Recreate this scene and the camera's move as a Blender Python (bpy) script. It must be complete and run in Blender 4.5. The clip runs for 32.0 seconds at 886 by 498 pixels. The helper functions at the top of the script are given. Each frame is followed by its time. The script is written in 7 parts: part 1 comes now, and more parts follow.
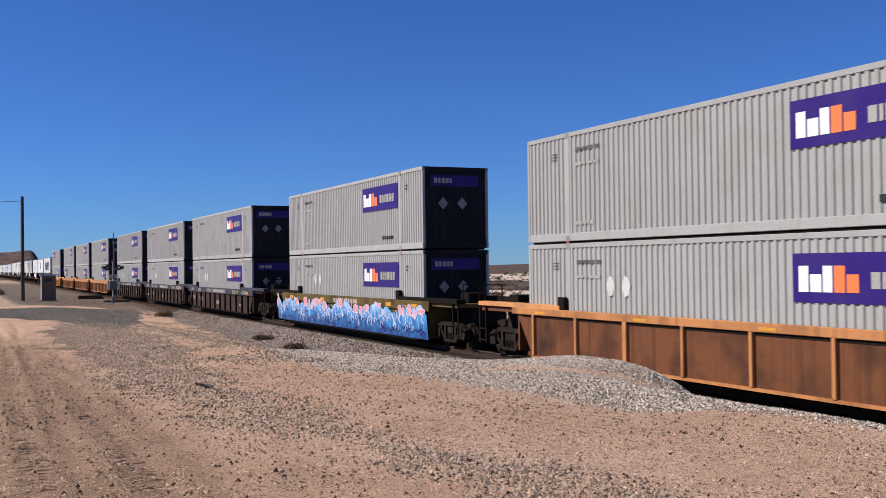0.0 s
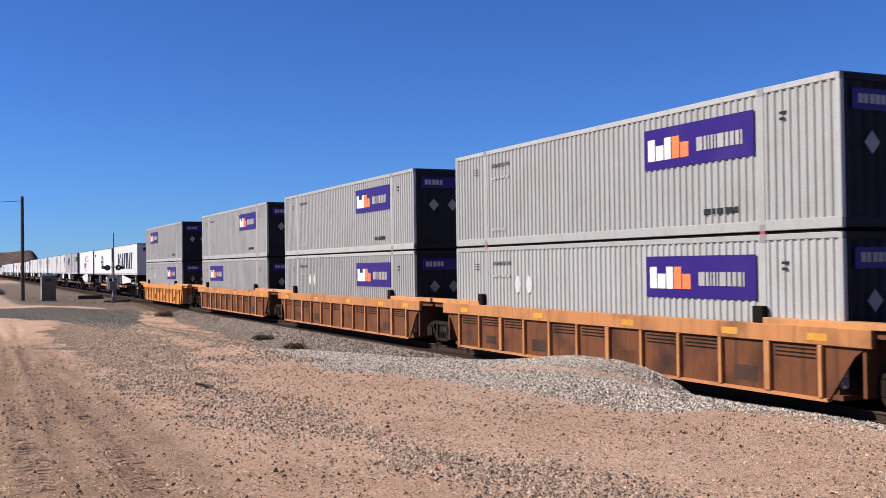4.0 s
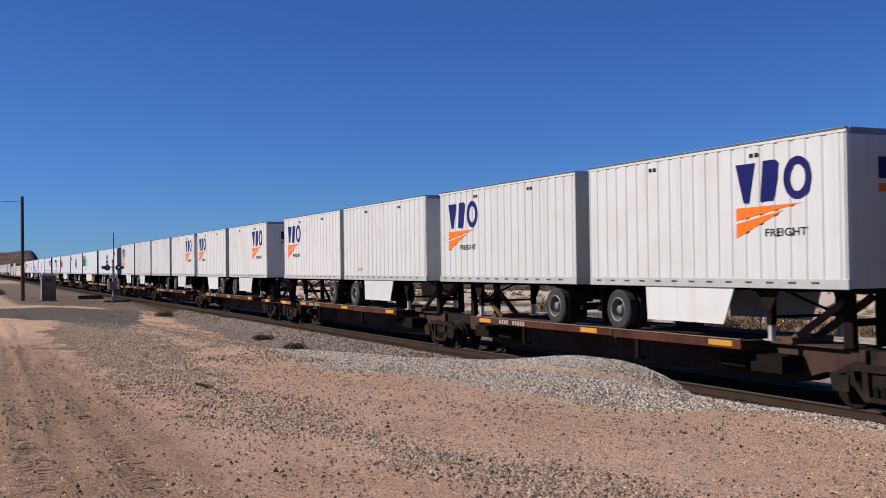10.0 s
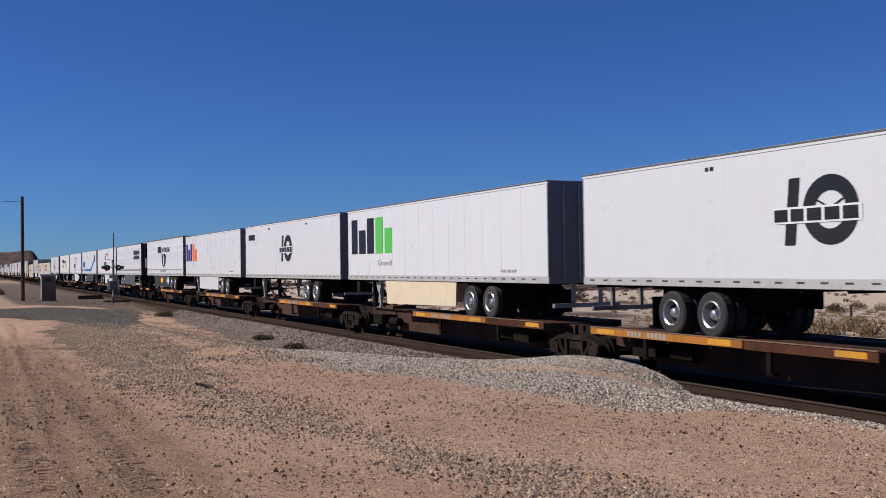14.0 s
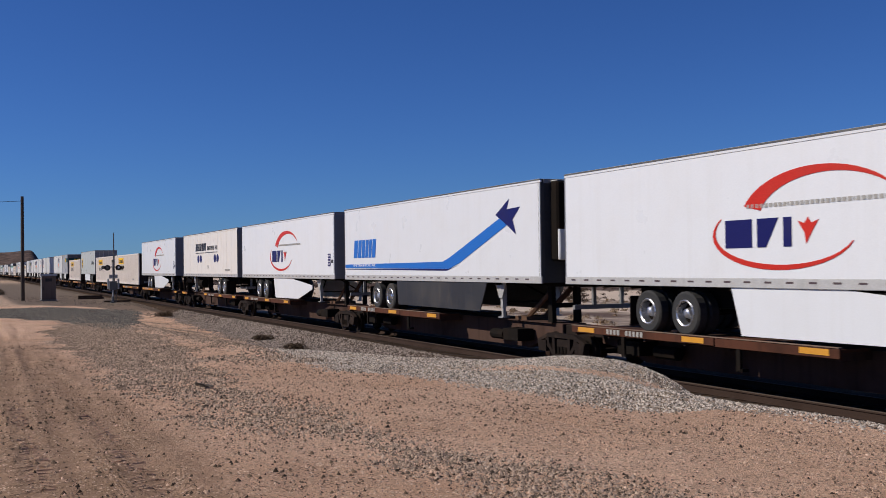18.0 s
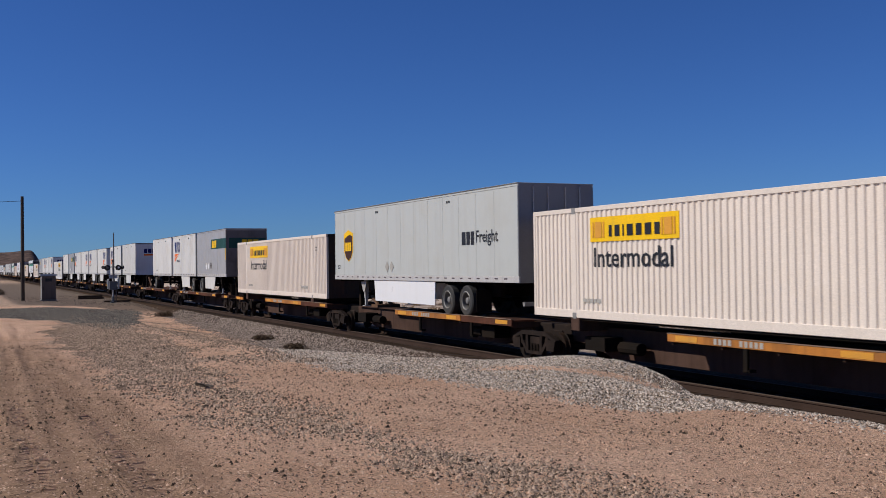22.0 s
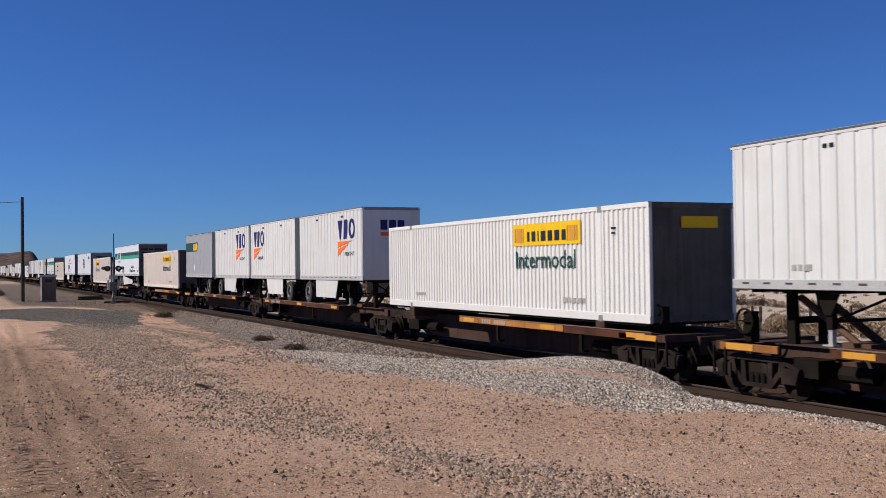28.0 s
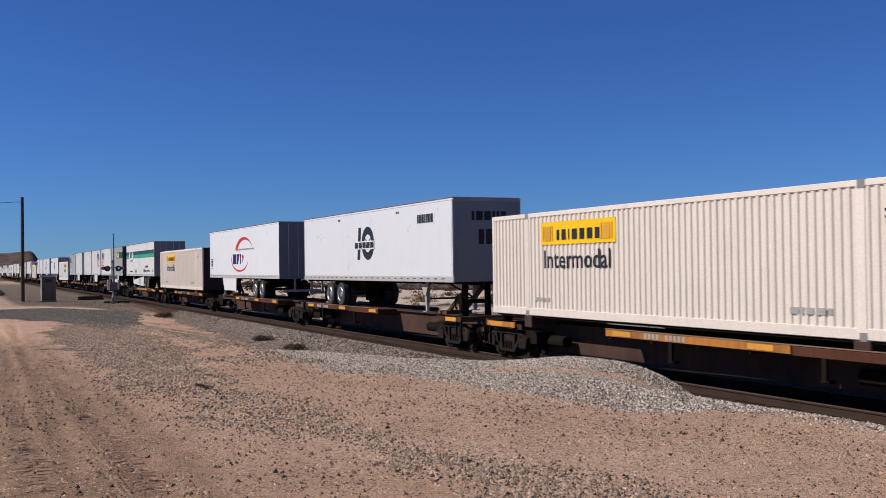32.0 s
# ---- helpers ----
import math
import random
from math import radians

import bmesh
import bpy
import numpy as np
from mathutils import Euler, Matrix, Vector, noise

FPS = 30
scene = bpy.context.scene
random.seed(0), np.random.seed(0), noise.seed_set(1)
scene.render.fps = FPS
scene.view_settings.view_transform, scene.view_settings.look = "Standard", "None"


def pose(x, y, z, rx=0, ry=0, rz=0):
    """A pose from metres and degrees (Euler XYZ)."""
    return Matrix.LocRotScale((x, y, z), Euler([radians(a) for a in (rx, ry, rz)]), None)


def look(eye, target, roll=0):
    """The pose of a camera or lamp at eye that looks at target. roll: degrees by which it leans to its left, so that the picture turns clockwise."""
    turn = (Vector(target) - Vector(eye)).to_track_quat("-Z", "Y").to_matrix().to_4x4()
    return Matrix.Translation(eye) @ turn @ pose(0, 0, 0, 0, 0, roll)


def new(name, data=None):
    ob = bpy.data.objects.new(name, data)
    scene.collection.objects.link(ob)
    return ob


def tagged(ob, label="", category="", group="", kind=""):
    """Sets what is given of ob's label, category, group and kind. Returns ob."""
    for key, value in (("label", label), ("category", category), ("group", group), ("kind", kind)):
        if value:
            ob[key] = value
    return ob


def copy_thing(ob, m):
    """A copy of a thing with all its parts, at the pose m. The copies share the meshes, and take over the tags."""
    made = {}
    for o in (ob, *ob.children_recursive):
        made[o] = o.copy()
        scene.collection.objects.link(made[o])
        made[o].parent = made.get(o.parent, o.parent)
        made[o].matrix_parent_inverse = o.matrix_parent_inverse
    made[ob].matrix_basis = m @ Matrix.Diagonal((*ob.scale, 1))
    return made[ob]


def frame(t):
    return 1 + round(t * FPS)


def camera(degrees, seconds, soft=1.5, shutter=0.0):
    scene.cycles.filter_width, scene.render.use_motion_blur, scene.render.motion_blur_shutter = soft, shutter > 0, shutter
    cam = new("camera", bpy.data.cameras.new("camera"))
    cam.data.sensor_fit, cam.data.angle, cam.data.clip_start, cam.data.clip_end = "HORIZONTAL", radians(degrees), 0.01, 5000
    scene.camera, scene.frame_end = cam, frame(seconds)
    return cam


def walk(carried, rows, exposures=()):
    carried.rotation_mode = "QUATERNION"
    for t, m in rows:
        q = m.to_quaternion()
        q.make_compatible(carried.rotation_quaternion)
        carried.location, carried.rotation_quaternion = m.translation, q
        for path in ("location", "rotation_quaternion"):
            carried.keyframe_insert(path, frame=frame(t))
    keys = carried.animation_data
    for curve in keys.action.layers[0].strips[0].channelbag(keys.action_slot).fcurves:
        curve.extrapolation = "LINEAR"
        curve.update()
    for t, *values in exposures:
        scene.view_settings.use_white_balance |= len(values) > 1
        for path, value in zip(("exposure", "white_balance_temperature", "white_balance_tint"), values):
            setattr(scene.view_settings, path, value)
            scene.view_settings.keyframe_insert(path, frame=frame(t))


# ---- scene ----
RAIL_TO_EYE = 2.78
YC = 15.885            # track centre line; the train runs towards +x
L53, L28 = 16.154, 8.45
YAW, PITCH, ROLL = 1.13, 0.016, -0.745
eye = Vector((0, 0, RAIL_TO_EYE))


def aim(pitch):
    return eye + Vector((-math.sin(YAW) * math.cos(pitch), math.cos(YAW) * math.cos(pitch), math.sin(pitch)))


cam = camera(47.07, 32.0, soft=0.8, shutter=0.06)
walk(cam, [(0, look(eye, aim(PITCH), ROLL)), (23.0, look(eye, aim(PITCH), ROLL)),
           (25.5, look(eye, aim(PITCH + 0.0008), ROLL)), (32, look(eye, aim(PITCH + 0.0008), ROLL))],
     exposures=((0, 0.27), (1.5, 0.32), (3, 0.48), (6, 0.44), (7, 0.17), (8, -0.08), (9, -0.15), (10, 0.05), (11, -0.07), (12, -0.15), (14, -0.15), (17, -0.17), (19, -0.27), (20, -0.22), (21, -0.25), (22, -0.24), (23, -0.07), (25, 0.03), (28, -0.05), (29, -0.03), (30.5, 0.0), (32, -0.06)))

# ---- sky and sun ----
SUN = Vector((-0.3, -0.74, 0.61)).normalized()
world = bpy.data.worlds.new("sky")
scene.world = world
world.use_nodes = True
wn = world.node_tree.nodes
sky = wn.new("ShaderNodeTexSky")
sky.sky_type = "NISHITA"
sky.sun_disc = False
sky.sun_elevation = math.asin(SUN.z)
sky.sun_rotation = math.atan2(SUN.x, SUN.y)
sky.altitude, sky.air_density, sky.dust_density, sky.ozone_density = 1500, 1.0, 0.0, 1.5
deep = wn.new("ShaderNodeHueSaturation")
deep.inputs["Saturation"].default_value = 1.0
tint = wn.new("ShaderNodeMix")
tint.data_type, tint.blend_type = "RGBA", "MULTIPLY"
tint.inputs[0].default_value, tint.inputs[7].default_value = 1.0, (0.4, 0.77, 1.56, 1)
world.node_tree.links.new(sky.outputs[0], deep.inputs["Color"])
world.node_tree.links.new(deep.outputs[0], tint.inputs[6])
world.node_tree.links.new(tint.outputs[2], wn["Background"].inputs[0])
wn["Background"].inputs[1].default_value = 0.056
sun = new("sun", bpy.data.lights.new("sun", "SUN"))
sun.data.energy, sun.data.angle, sun.data.color = 5.0, radians(0.53), (1.0, 0.93, 0.82)
sun.matrix_world = look(SUN * 50, (0, 0, 0))


# ---- materials ----
def mat(name, col, rough=0.6, metal=0.0, grime=(0.12, 0.10, 0.08), dirt=0.25, streak=0.0, scale=0.8, vary=0.06, bump=0.05, fine=35.0, spec=0.5):
    """A painted or raw surface with two scales of variation, grime and rain streaks."""
    if name.endswith(("film", "stripe", "panel")) or name.startswith(("white_tr", "worn_white")):
        bump = 0
    if name.endswith(("film", "stripe")):
        spec = min(spec, 0.15)
    m = bpy.data.materials.new(name)
    m.use_nodes = True
    n, ln = m.node_tree.nodes, m.node_tree.links.new
    b = n["Principled BSDF"]
    b.inputs["Roughness"].default_value, b.inputs["Metallic"].default_value = rough, metal
    b.inputs["Specular IOR Level"].default_value = spec
    tc, info = n.new("ShaderNodeTexCoord"), n.new("ShaderNodeObjectInfo")
    off = n.new("ShaderNodeVectorMath")
    off.operation = "MULTIPLY_ADD"
    off.inputs[1].default_value = (1, 1, 1)
    comb = n.new("ShaderNodeCombineXYZ")
    ln(info.outputs["Random"], comb.inputs[0])
    sc = n.new("ShaderNodeVectorMath")
    sc.operation = "SCALE"
    sc.inputs[3].default_value = 37.0
    ln(comb.outputs[0], sc.inputs[0])
    ln(tc.outputs["Object"], off.inputs[0])
    ln(sc.outputs[0], off.inputs[2])

    def noisy(vec, s, detail):
        t = n.new("ShaderNodeTexNoise")
        t.inputs["Scale"].default_value, t.inputs["Detail"].default_value = s, detail
        ln(vec, t.inputs["Vector"])
        return t.outputs["Fac"]

    def ramp(fac, lo, hi, a=0.0, c=1.0):
        r = n.new("ShaderNodeMapRange")
        r.inputs[1].default_value, r.inputs[2].default_value, r.inputs[3].default_value, r.inputs[4].default_value = lo, hi, a, c
        ln(fac, r.inputs[0])
        return r.outputs[0]

    def mixed(fac, a, c, kind="MIX"):
        x = n.new("ShaderNodeMix")
        x.data_type, x.blend_type = "RGBA", kind
        for sock, v in ((x.inputs[0], fac), (x.inputs[6], a), (x.inputs[7], c)):
            if isinstance(v, (int, float)):
                sock.default_value = v
            elif isinstance(v, tuple):
                sock.default_value = (*v, 1)
            else:
                ln(v, sock)
        return x.outputs[2]

    big = noisy(off.outputs[0], scale, 5)
    small = noisy(off.outputs[0], fine, 3)
    k = 0.25 if name.startswith(("white_tr", "worn_white", "pale_grey_tr", "grey_tr", "white_sign")) else 1.0
    dark = tuple(c * (1 - 0.14 * k) for c in col)
    light = tuple(min(1, c * (1 + 0.06 * k)) for c in col)
    c = mixed(ramp(small, 0.3, 0.7), dark, light)
    c = mixed(ramp(big, 0.48, 0.75, 0.0, dirt), c, grime)
    if streak:
        mp = n.new("ShaderNodeMapping")
        mp.inputs["Scale"].default_value = (5, 5, 0.25)
        ln(off.outputs[0], mp.inputs[0])
        c = mixed(ramp(noisy(mp.outputs[0], 1.0, 6), 0.5, 0.8, 0.0, streak), c, grime)
    if vary:
        v = n.new("ShaderNodeHueSaturation")
        ln(ramp(info.outputs["Random"], 0, 1, 1 - vary, 1 + vary), v.inputs["Value"])
        ln(c, v.inputs["Color"])
        c = v.outputs[0]
    ln(c, b.inputs["Base Color"])
    ln(ramp(big, 0.3, 0.7, max(0.05, rough - 0.1), min(1, rough + 0.12)), b.inputs["Roughness"])
    if bump:
        bp = n.new("ShaderNodeBump")
        bp.inputs["Strength"].default_value, bp.inputs["Distance"].default_value = bump, 0.02
        ln(small, bp.inputs["Height"])
        ln(bp.outputs[0], b.inputs["Normal"])
    return m


# Container end paints, each darkened to hold the end wall's shade.
BOX_END = mat("dark_shaded_container_end", (0.018, 0.018, 0.022), 0.7, 0, (0.012, 0.012, 0.012), 0.4, 0.3, spec=0.12)
CREAM_END = mat("shaded_container_end", (0.035, 0.027, 0.024), 0.65, 0, (0.09, 0.04, 0.025), 0.5, 0.5, spec=0.15)
PALE_END = mat("shaded_grey_container_end", (0.12, 0.105, 0.095), 0.65, 0, (0.035, 0.028, 0.025), 0.6, 0.5, spec=0.12)
# Trailer end skins: some grime, plus the shade of the ends in the colour.
GREY_NOSE = mat("shaded_brown_grey_trailer_end", (0.125, 0.115, 0.115), 0.6, 0.1, (0.045, 0.038, 0.035), 0.6, 0.5, scale=1.2, spec=0.2)
DARK_NOSE = mat("grimy_shaded_trailer_nose", (0.05, 0.05, 0.053), 0.6, 0, (0.025, 0.024, 0.024), 0.5, 0.4, spec=0.2)
GREEN_FLAP = mat("dark_grey_green_panel", (0.1, 0.11, 0.09), 0.6)
LOCK_RED = mat("red_lock_paint", (0.4, 0.04, 0.04), 0.5, dirt=0.4)
MAROON = mat("dull_maroon_stripe", (0.2, 0.03, 0.035), 0.5)
GREY_BOX = mat("grey_container_paint", (0.35, 0.345, 0.335), 0.55, 0, (0.2, 0.175, 0.15), 0.35, 0.4, vary=0.1)
CREAM = mat("cream_container_paint", (0.72, 0.635, 0.56), 0.5, 0, (0.42, 0.34, 0.27), 0.2, 0.25)
CREAM_B = mat("white_container_paint", (0.7, 0.68, 0.65), 0.5, 0, (0.4, 0.34, 0.28), 0.2, 0.22)
WHITE = mat("white_trailer_paint", (0.67, 0.68, 0.71), 0.35, 0, (0.45, 0.42, 0.38), 0.12, 0.12, bump=0.008, spec=0.4)
WORN_WHITE = mat("worn_white_trailer_paint", (0.62, 0.615, 0.6), 0.45, 0, (0.38, 0.33, 0.27), 0.3, 0.35, bump=0.015)
GREY_TRL = mat("grey_trailer_skin", (0.34, 0.34, 0.355), 0.42, 0.1, (0.24, 0.23, 0.22), 0.35, 0.35, bump=0)
PALE_GREY = mat("pale_grey_trailer_paint", (0.42, 0.44, 0.43), 0.45, 0, (0.3, 0.28, 0.25), 0.25, 0.3)
ALU = mat("aluminium_rail", (0.5, 0.49, 0.48), 0.45, 0.15, (0.2, 0.17, 0.15), 0.35, 0.25)
ROOF_EDGE = mat("dull_dark_roof_edge", (0.09, 0.088, 0.088), 0.6, 0.2, (0.2, 0.19, 0.18), 0.5)
STRUT = mat("rusty_hitch_strut", (0.12, 0.066, 0.04), 0.75, 0, (0.05, 0.03, 0.02), 0.7, spec=0.15)
OFF_WHITE = mat("worn_white_warm_trailer_paint", (0.7, 0.66, 0.62), 0.45, 0, (0.45, 0.38, 0.32), 0.22, 0.25)
ALU_DARK = mat("dull_aluminium_rail", (0.24, 0.235, 0.23), 0.55, 0.1, (0.1, 0.085, 0.075), 0.4)
ROOF = mat("trailer_roof_skin", (0.5, 0.5, 0.5), 0.5, 0.2, dirt=0.4)
# Trailer end skin, lowered from the wall paint to carry shade.
NOSE = mat("shaded_trailer_end_panel", (0.17, 0.178, 0.2), 0.5, 0.2, (0.16, 0.15, 0.15), 0.4, 0.4)
LIP = mat("dusty_tan_sill_lip", (0.2, 0.13, 0.09), 0.8, 0, (0.07, 0.04, 0.025), 0.7)
SPRAY_WHITE = mat("white_spray_paint", (0.56, 0.54, 0.66), 0.5, 0, (0.4, 0.36, 0.4), 0.4)
SPRAY_PINK = mat("pink_spray_paint", (0.66, 0.24, 0.26), 0.5, 0, (0.8, 0.55, 0.56), 0.8, scale=2.6)
BLACK = mat("black_chassis_steel", (0.012, 0.0095, 0.008), 0.9, 0, (0.03, 0.019, 0.013), 0.6, spec=0.06)
RUBBER = mat("tyre_rubber", (0.02, 0.02, 0.021), 0.85, 0, (0.09, 0.075, 0.06), 0.5, bump=0.15)
RIM = mat("aluminium_rim", (0.62, 0.62, 0.64), 0.3, 0.9, dirt=0.3, scale=4)
RIM_STEEL = mat("dirty_steel_rim", (0.17, 0.165, 0.16), 0.6, 0.1, dirt=0.5, scale=4)
GALV = mat("galvanised_leg", (0.42, 0.41, 0.4), 0.55, 0.15, (0.15, 0.12, 0.1), 0.4)
WELL_ORANGE = mat("orange_wagon_paint", (0.47, 0.2, 0.075), 0.6, 0, (0.16, 0.065, 0.028), 0.8, 0.6, scale=0.9, spec=0.2)
WELL_BRIGHT = mat("bright_orange_wagon_paint", (0.58, 0.235, 0.055), 0.6, 0, (0.26, 0.1, 0.035), 0.6, 0.5, scale=0.7, spec=0.25)
GUIDE_ORANGE = mat("sunlit_orange_guide_paint", (0.6, 0.255, 0.08), 0.6, 0, (0.2, 0.1, 0.05), 0.6, 0.4, scale=1.2)
WELL_RUST = mat("rust_washed_orange_panel", (0.15, 0.055, 0.024), 0.75, 0, (0.045, 0.022, 0.016), 1.0, 0.85, scale=1.0, spec=0.15)
WELL_YELLOW = mat("yellow_wagon_paint", (0.62, 0.28, 0.02), 0.6, 0, (0.25, 0.13, 0.05), 0.4, 0.3)
WELL_BLACK = mat("faded_brown_black_wagon_paint", (0.052, 0.031, 0.027), 0.8, 0, (0.027, 0.017, 0.015), 0.7, 0.5, spec=0.1)
WELL_CHORD = mat("dark_blue_grey_chord_paint", (0.03, 0.031, 0.048), 0.7, 0, (0.09, 0.078, 0.07), 0.5, 0.4, spec=0.25)
WELL_OLIVE = mat("weathered_olive_wagon_paint", (0.13, 0.09, 0.03), 0.75, 0, (0.03, 0.022, 0.015), 0.9, 0.7, scale=1.6, spec=0.15)
SPINE_BROWN = mat("brown_spine_paint", (0.075, 0.044, 0.034), 0.85, 0, (0.022, 0.013, 0.01), 0.8, 0.6, scale=0.7, spec=0.08)
SILL_ORANGE = mat("worn_orange_sill_paint", (0.45, 0.17, 0.03), 0.65, 0, (0.07, 0.034, 0.02), 0.95, 0.6, scale=0.55, spec=0.25)
SILL_BROWN = mat("rusty_brown_sill_paint", (0.095, 0.036, 0.021), 0.8, 0, (0.022, 0.013, 0.01), 0.9, 0.6, scale=0.6, spec=0.12)
TRUCK_STEEL = mat("bogie_cast_steel", (0.02, 0.0145, 0.0125), 0.9, 0, (0.06, 0.04, 0.032), 0.7, scale=2, spec=0.08)
WHEEL_STEEL = mat("wheel_steel", (0.014, 0.01, 0.008), 0.8, 0.0, (0.05, 0.024, 0.014), 0.6, scale=3, spec=0.1)
RAIL_STEEL = mat("rusty_rail_web", (0.05, 0.032, 0.025), 0.9, 0, (0.03, 0.019, 0.015), 0.6, spec=0.08)
RAIL_HEAD = mat("worn_rail_head", (0.1, 0.075, 0.06), 0.75, 0.0, (0.05, 0.035, 0.027), 0.4, spec=0.06)
TIE = mat("creosoted_timber", (0.042, 0.03, 0.024), 0.95, 0, (0.09, 0.065, 0.05), 0.6, bump=0.4, spec=0.08)
PURPLE = mat("purple_sign_film", (0.03, 0.014, 0.15), 0.4, dirt=0.1, vary=0.03)
NAVY = mat("navy_sign_film", (0.012, 0.013, 0.1), 0.4, dirt=0.1, vary=0.03)
INK = mat("black_sign_film", (0.02, 0.022, 0.028), 0.45, dirt=0.12, vary=0.03)
INK_BLUE = mat("blue_black_sign_film", (0.013, 0.015, 0.026), 0.45, dirt=0.12, vary=0.03)
SIGN_WHITE = mat("white_sign_film", (0.72, 0.72, 0.74), 0.4, dirt=0.06, vary=0.03)
DULL_WHITE = mat("dull_white_placard", (0.52, 0.51, 0.49), 0.6, dirt=0.3)
SIGN_GREY = mat("pale_stencil_paint", (0.34, 0.325, 0.3), 0.6, dirt=0.3)
SIGN_ORANGE = mat("orange_sign_film", (0.85, 0.17, 0.02), 0.4, dirt=0.1, vary=0.03)
FADED_ORANGE = mat("faded_orange_sign_film", (0.82, 0.2, 0.07), 0.45, dirt=0.1, vary=0.03)
SIGN_RED = mat("red_sign_film", (0.52, 0.03, 0.02), 0.4, dirt=0.1, vary=0.03)
SIGN_GREEN = mat("green_sign_film", (0.1, 0.5, 0.09), 0.4, dirt=0.1, vary=0.03)
SIGN_BLUE = mat("blue_sign_film", (0.02, 0.14, 0.5), 0.4, dirt=0.1, vary=0.03)
SIGN_YELLOW = mat("yellow_sign_film", (0.83, 0.5, 0.01), 0.45, dirt=0.15, streak=0.15, vary=0.03)
DARK_GREEN = mat("dark_green_stripe", (0.013, 0.06, 0.05), 0.45, dirt=0.12, vary=0.03)
SEA_GREEN = mat("sea_green_stripe", (0.03, 0.3, 0.2), 0.45, dirt=0.12, vary=0.03)
SHIELD_BROWN = mat("brown_sign_film", (0.045, 0.018, 0.01), 0.45, dirt=0.1)
REFLECT = mat("red_reflective_tape", (0.06, 0.035, 0.04), 0.5, dirt=0.4)
CREAM_SKIRT = mat("cream_skirt_panel", (0.75, 0.63, 0.44), 0.5, dirt=0.2, streak=0.2)
GREY_SKIRT = mat("grey_skirt_panel", (0.075, 0.074, 0.072), 0.55, 0, (0.12, 0.1, 0.09), 0.3, 0.3)
BLACK_SKIRT = mat("black_skirt_panel", (0.02, 0.02, 0.022), 0.45, dirt=0.3, streak=0.2)
POLE_WOOD = mat("dark_pole_timber", (0.045, 0.032, 0.025), 0.9, 0, (0.1, 0.08, 0.06), 0.4, 0.3, bump=0.4)
SIGNAL_GREY = mat("signal_mast_paint", (0.11, 0.11, 0.115), 0.5, 0.3, dirt=0.35)
SIGNAL_BLACK = mat("signal_head_black", (0.015, 0.015, 0.015), 0.5)
CABIN = mat("cabinet_paint", (0.46, 0.46, 0.44), 0.5, 0, dirt=0.5, streak=0.3)
STONE_WALL = mat("pale_house_wall", (0.27, 0.24, 0.21), 0.8, dirt=0.2)
HOUSE_ROOF = mat("far_house_roof", (0.2, 0.16, 0.14), 0.8)
WINDOW_DARK = mat("dark_window_glass", (0.03, 0.035, 0.04), 0.15)


def stone_mat(name, lo, hi, rough=0.9):
    m = bpy.data.materials.new(name)
    m.use_nodes = True
    n, ln = m.node_tree.nodes, m.node_tree.links.new
    g, r = n.new("ShaderNodeNewGeometry"), n.new("ShaderNodeValToRGB")
    r.color_ramp.elements[0].color, r.color_ramp.elements[1].color = (*lo, 1), (*hi, 1)
    ln(g.outputs["Random Per Island"], r.inputs[0])
    ln(r.outputs[0], n["Principled BSDF"].inputs["Base Color"])
    n["Principled BSDF"].inputs["Roughness"].default_value = rough
    n["Principled BSDF"].inputs["Specular IOR Level"].default_value = 0.1
    return m


BALLAST_STONE = stone_mat("grey_ballast_stone", (0.035, 0.03, 0.027), (0.74, 0.635, 0.545))
DIRT_STONE = stone_mat("brown_pebble", (0.022, 0.014, 0.01), (0.72, 0.49, 0.36))
BELT_STONE = stone_mat("dull_brown_grey_gravel", (0.024, 0.016, 0.012), (0.54, 0.395, 0.3))
SCRUB = stone_mat("dry_scrub_leaf", (0.13, 0.085, 0.05), (0.44, 0.31, 0.19))
WEED = stone_mat("dead_brown_weed", (0.04, 0.029, 0.02), (0.17, 0.12, 0.08))
SCRUB_DARK = stone_mat("dark_scrub_leaf", (0.04, 0.028, 0.02), (0.14, 0.095, 0.065))
TREE_LEAF = stone_mat("dark_tree_leaf", (0.02, 0.03, 0.013), (0.06, 0.075, 0.03))


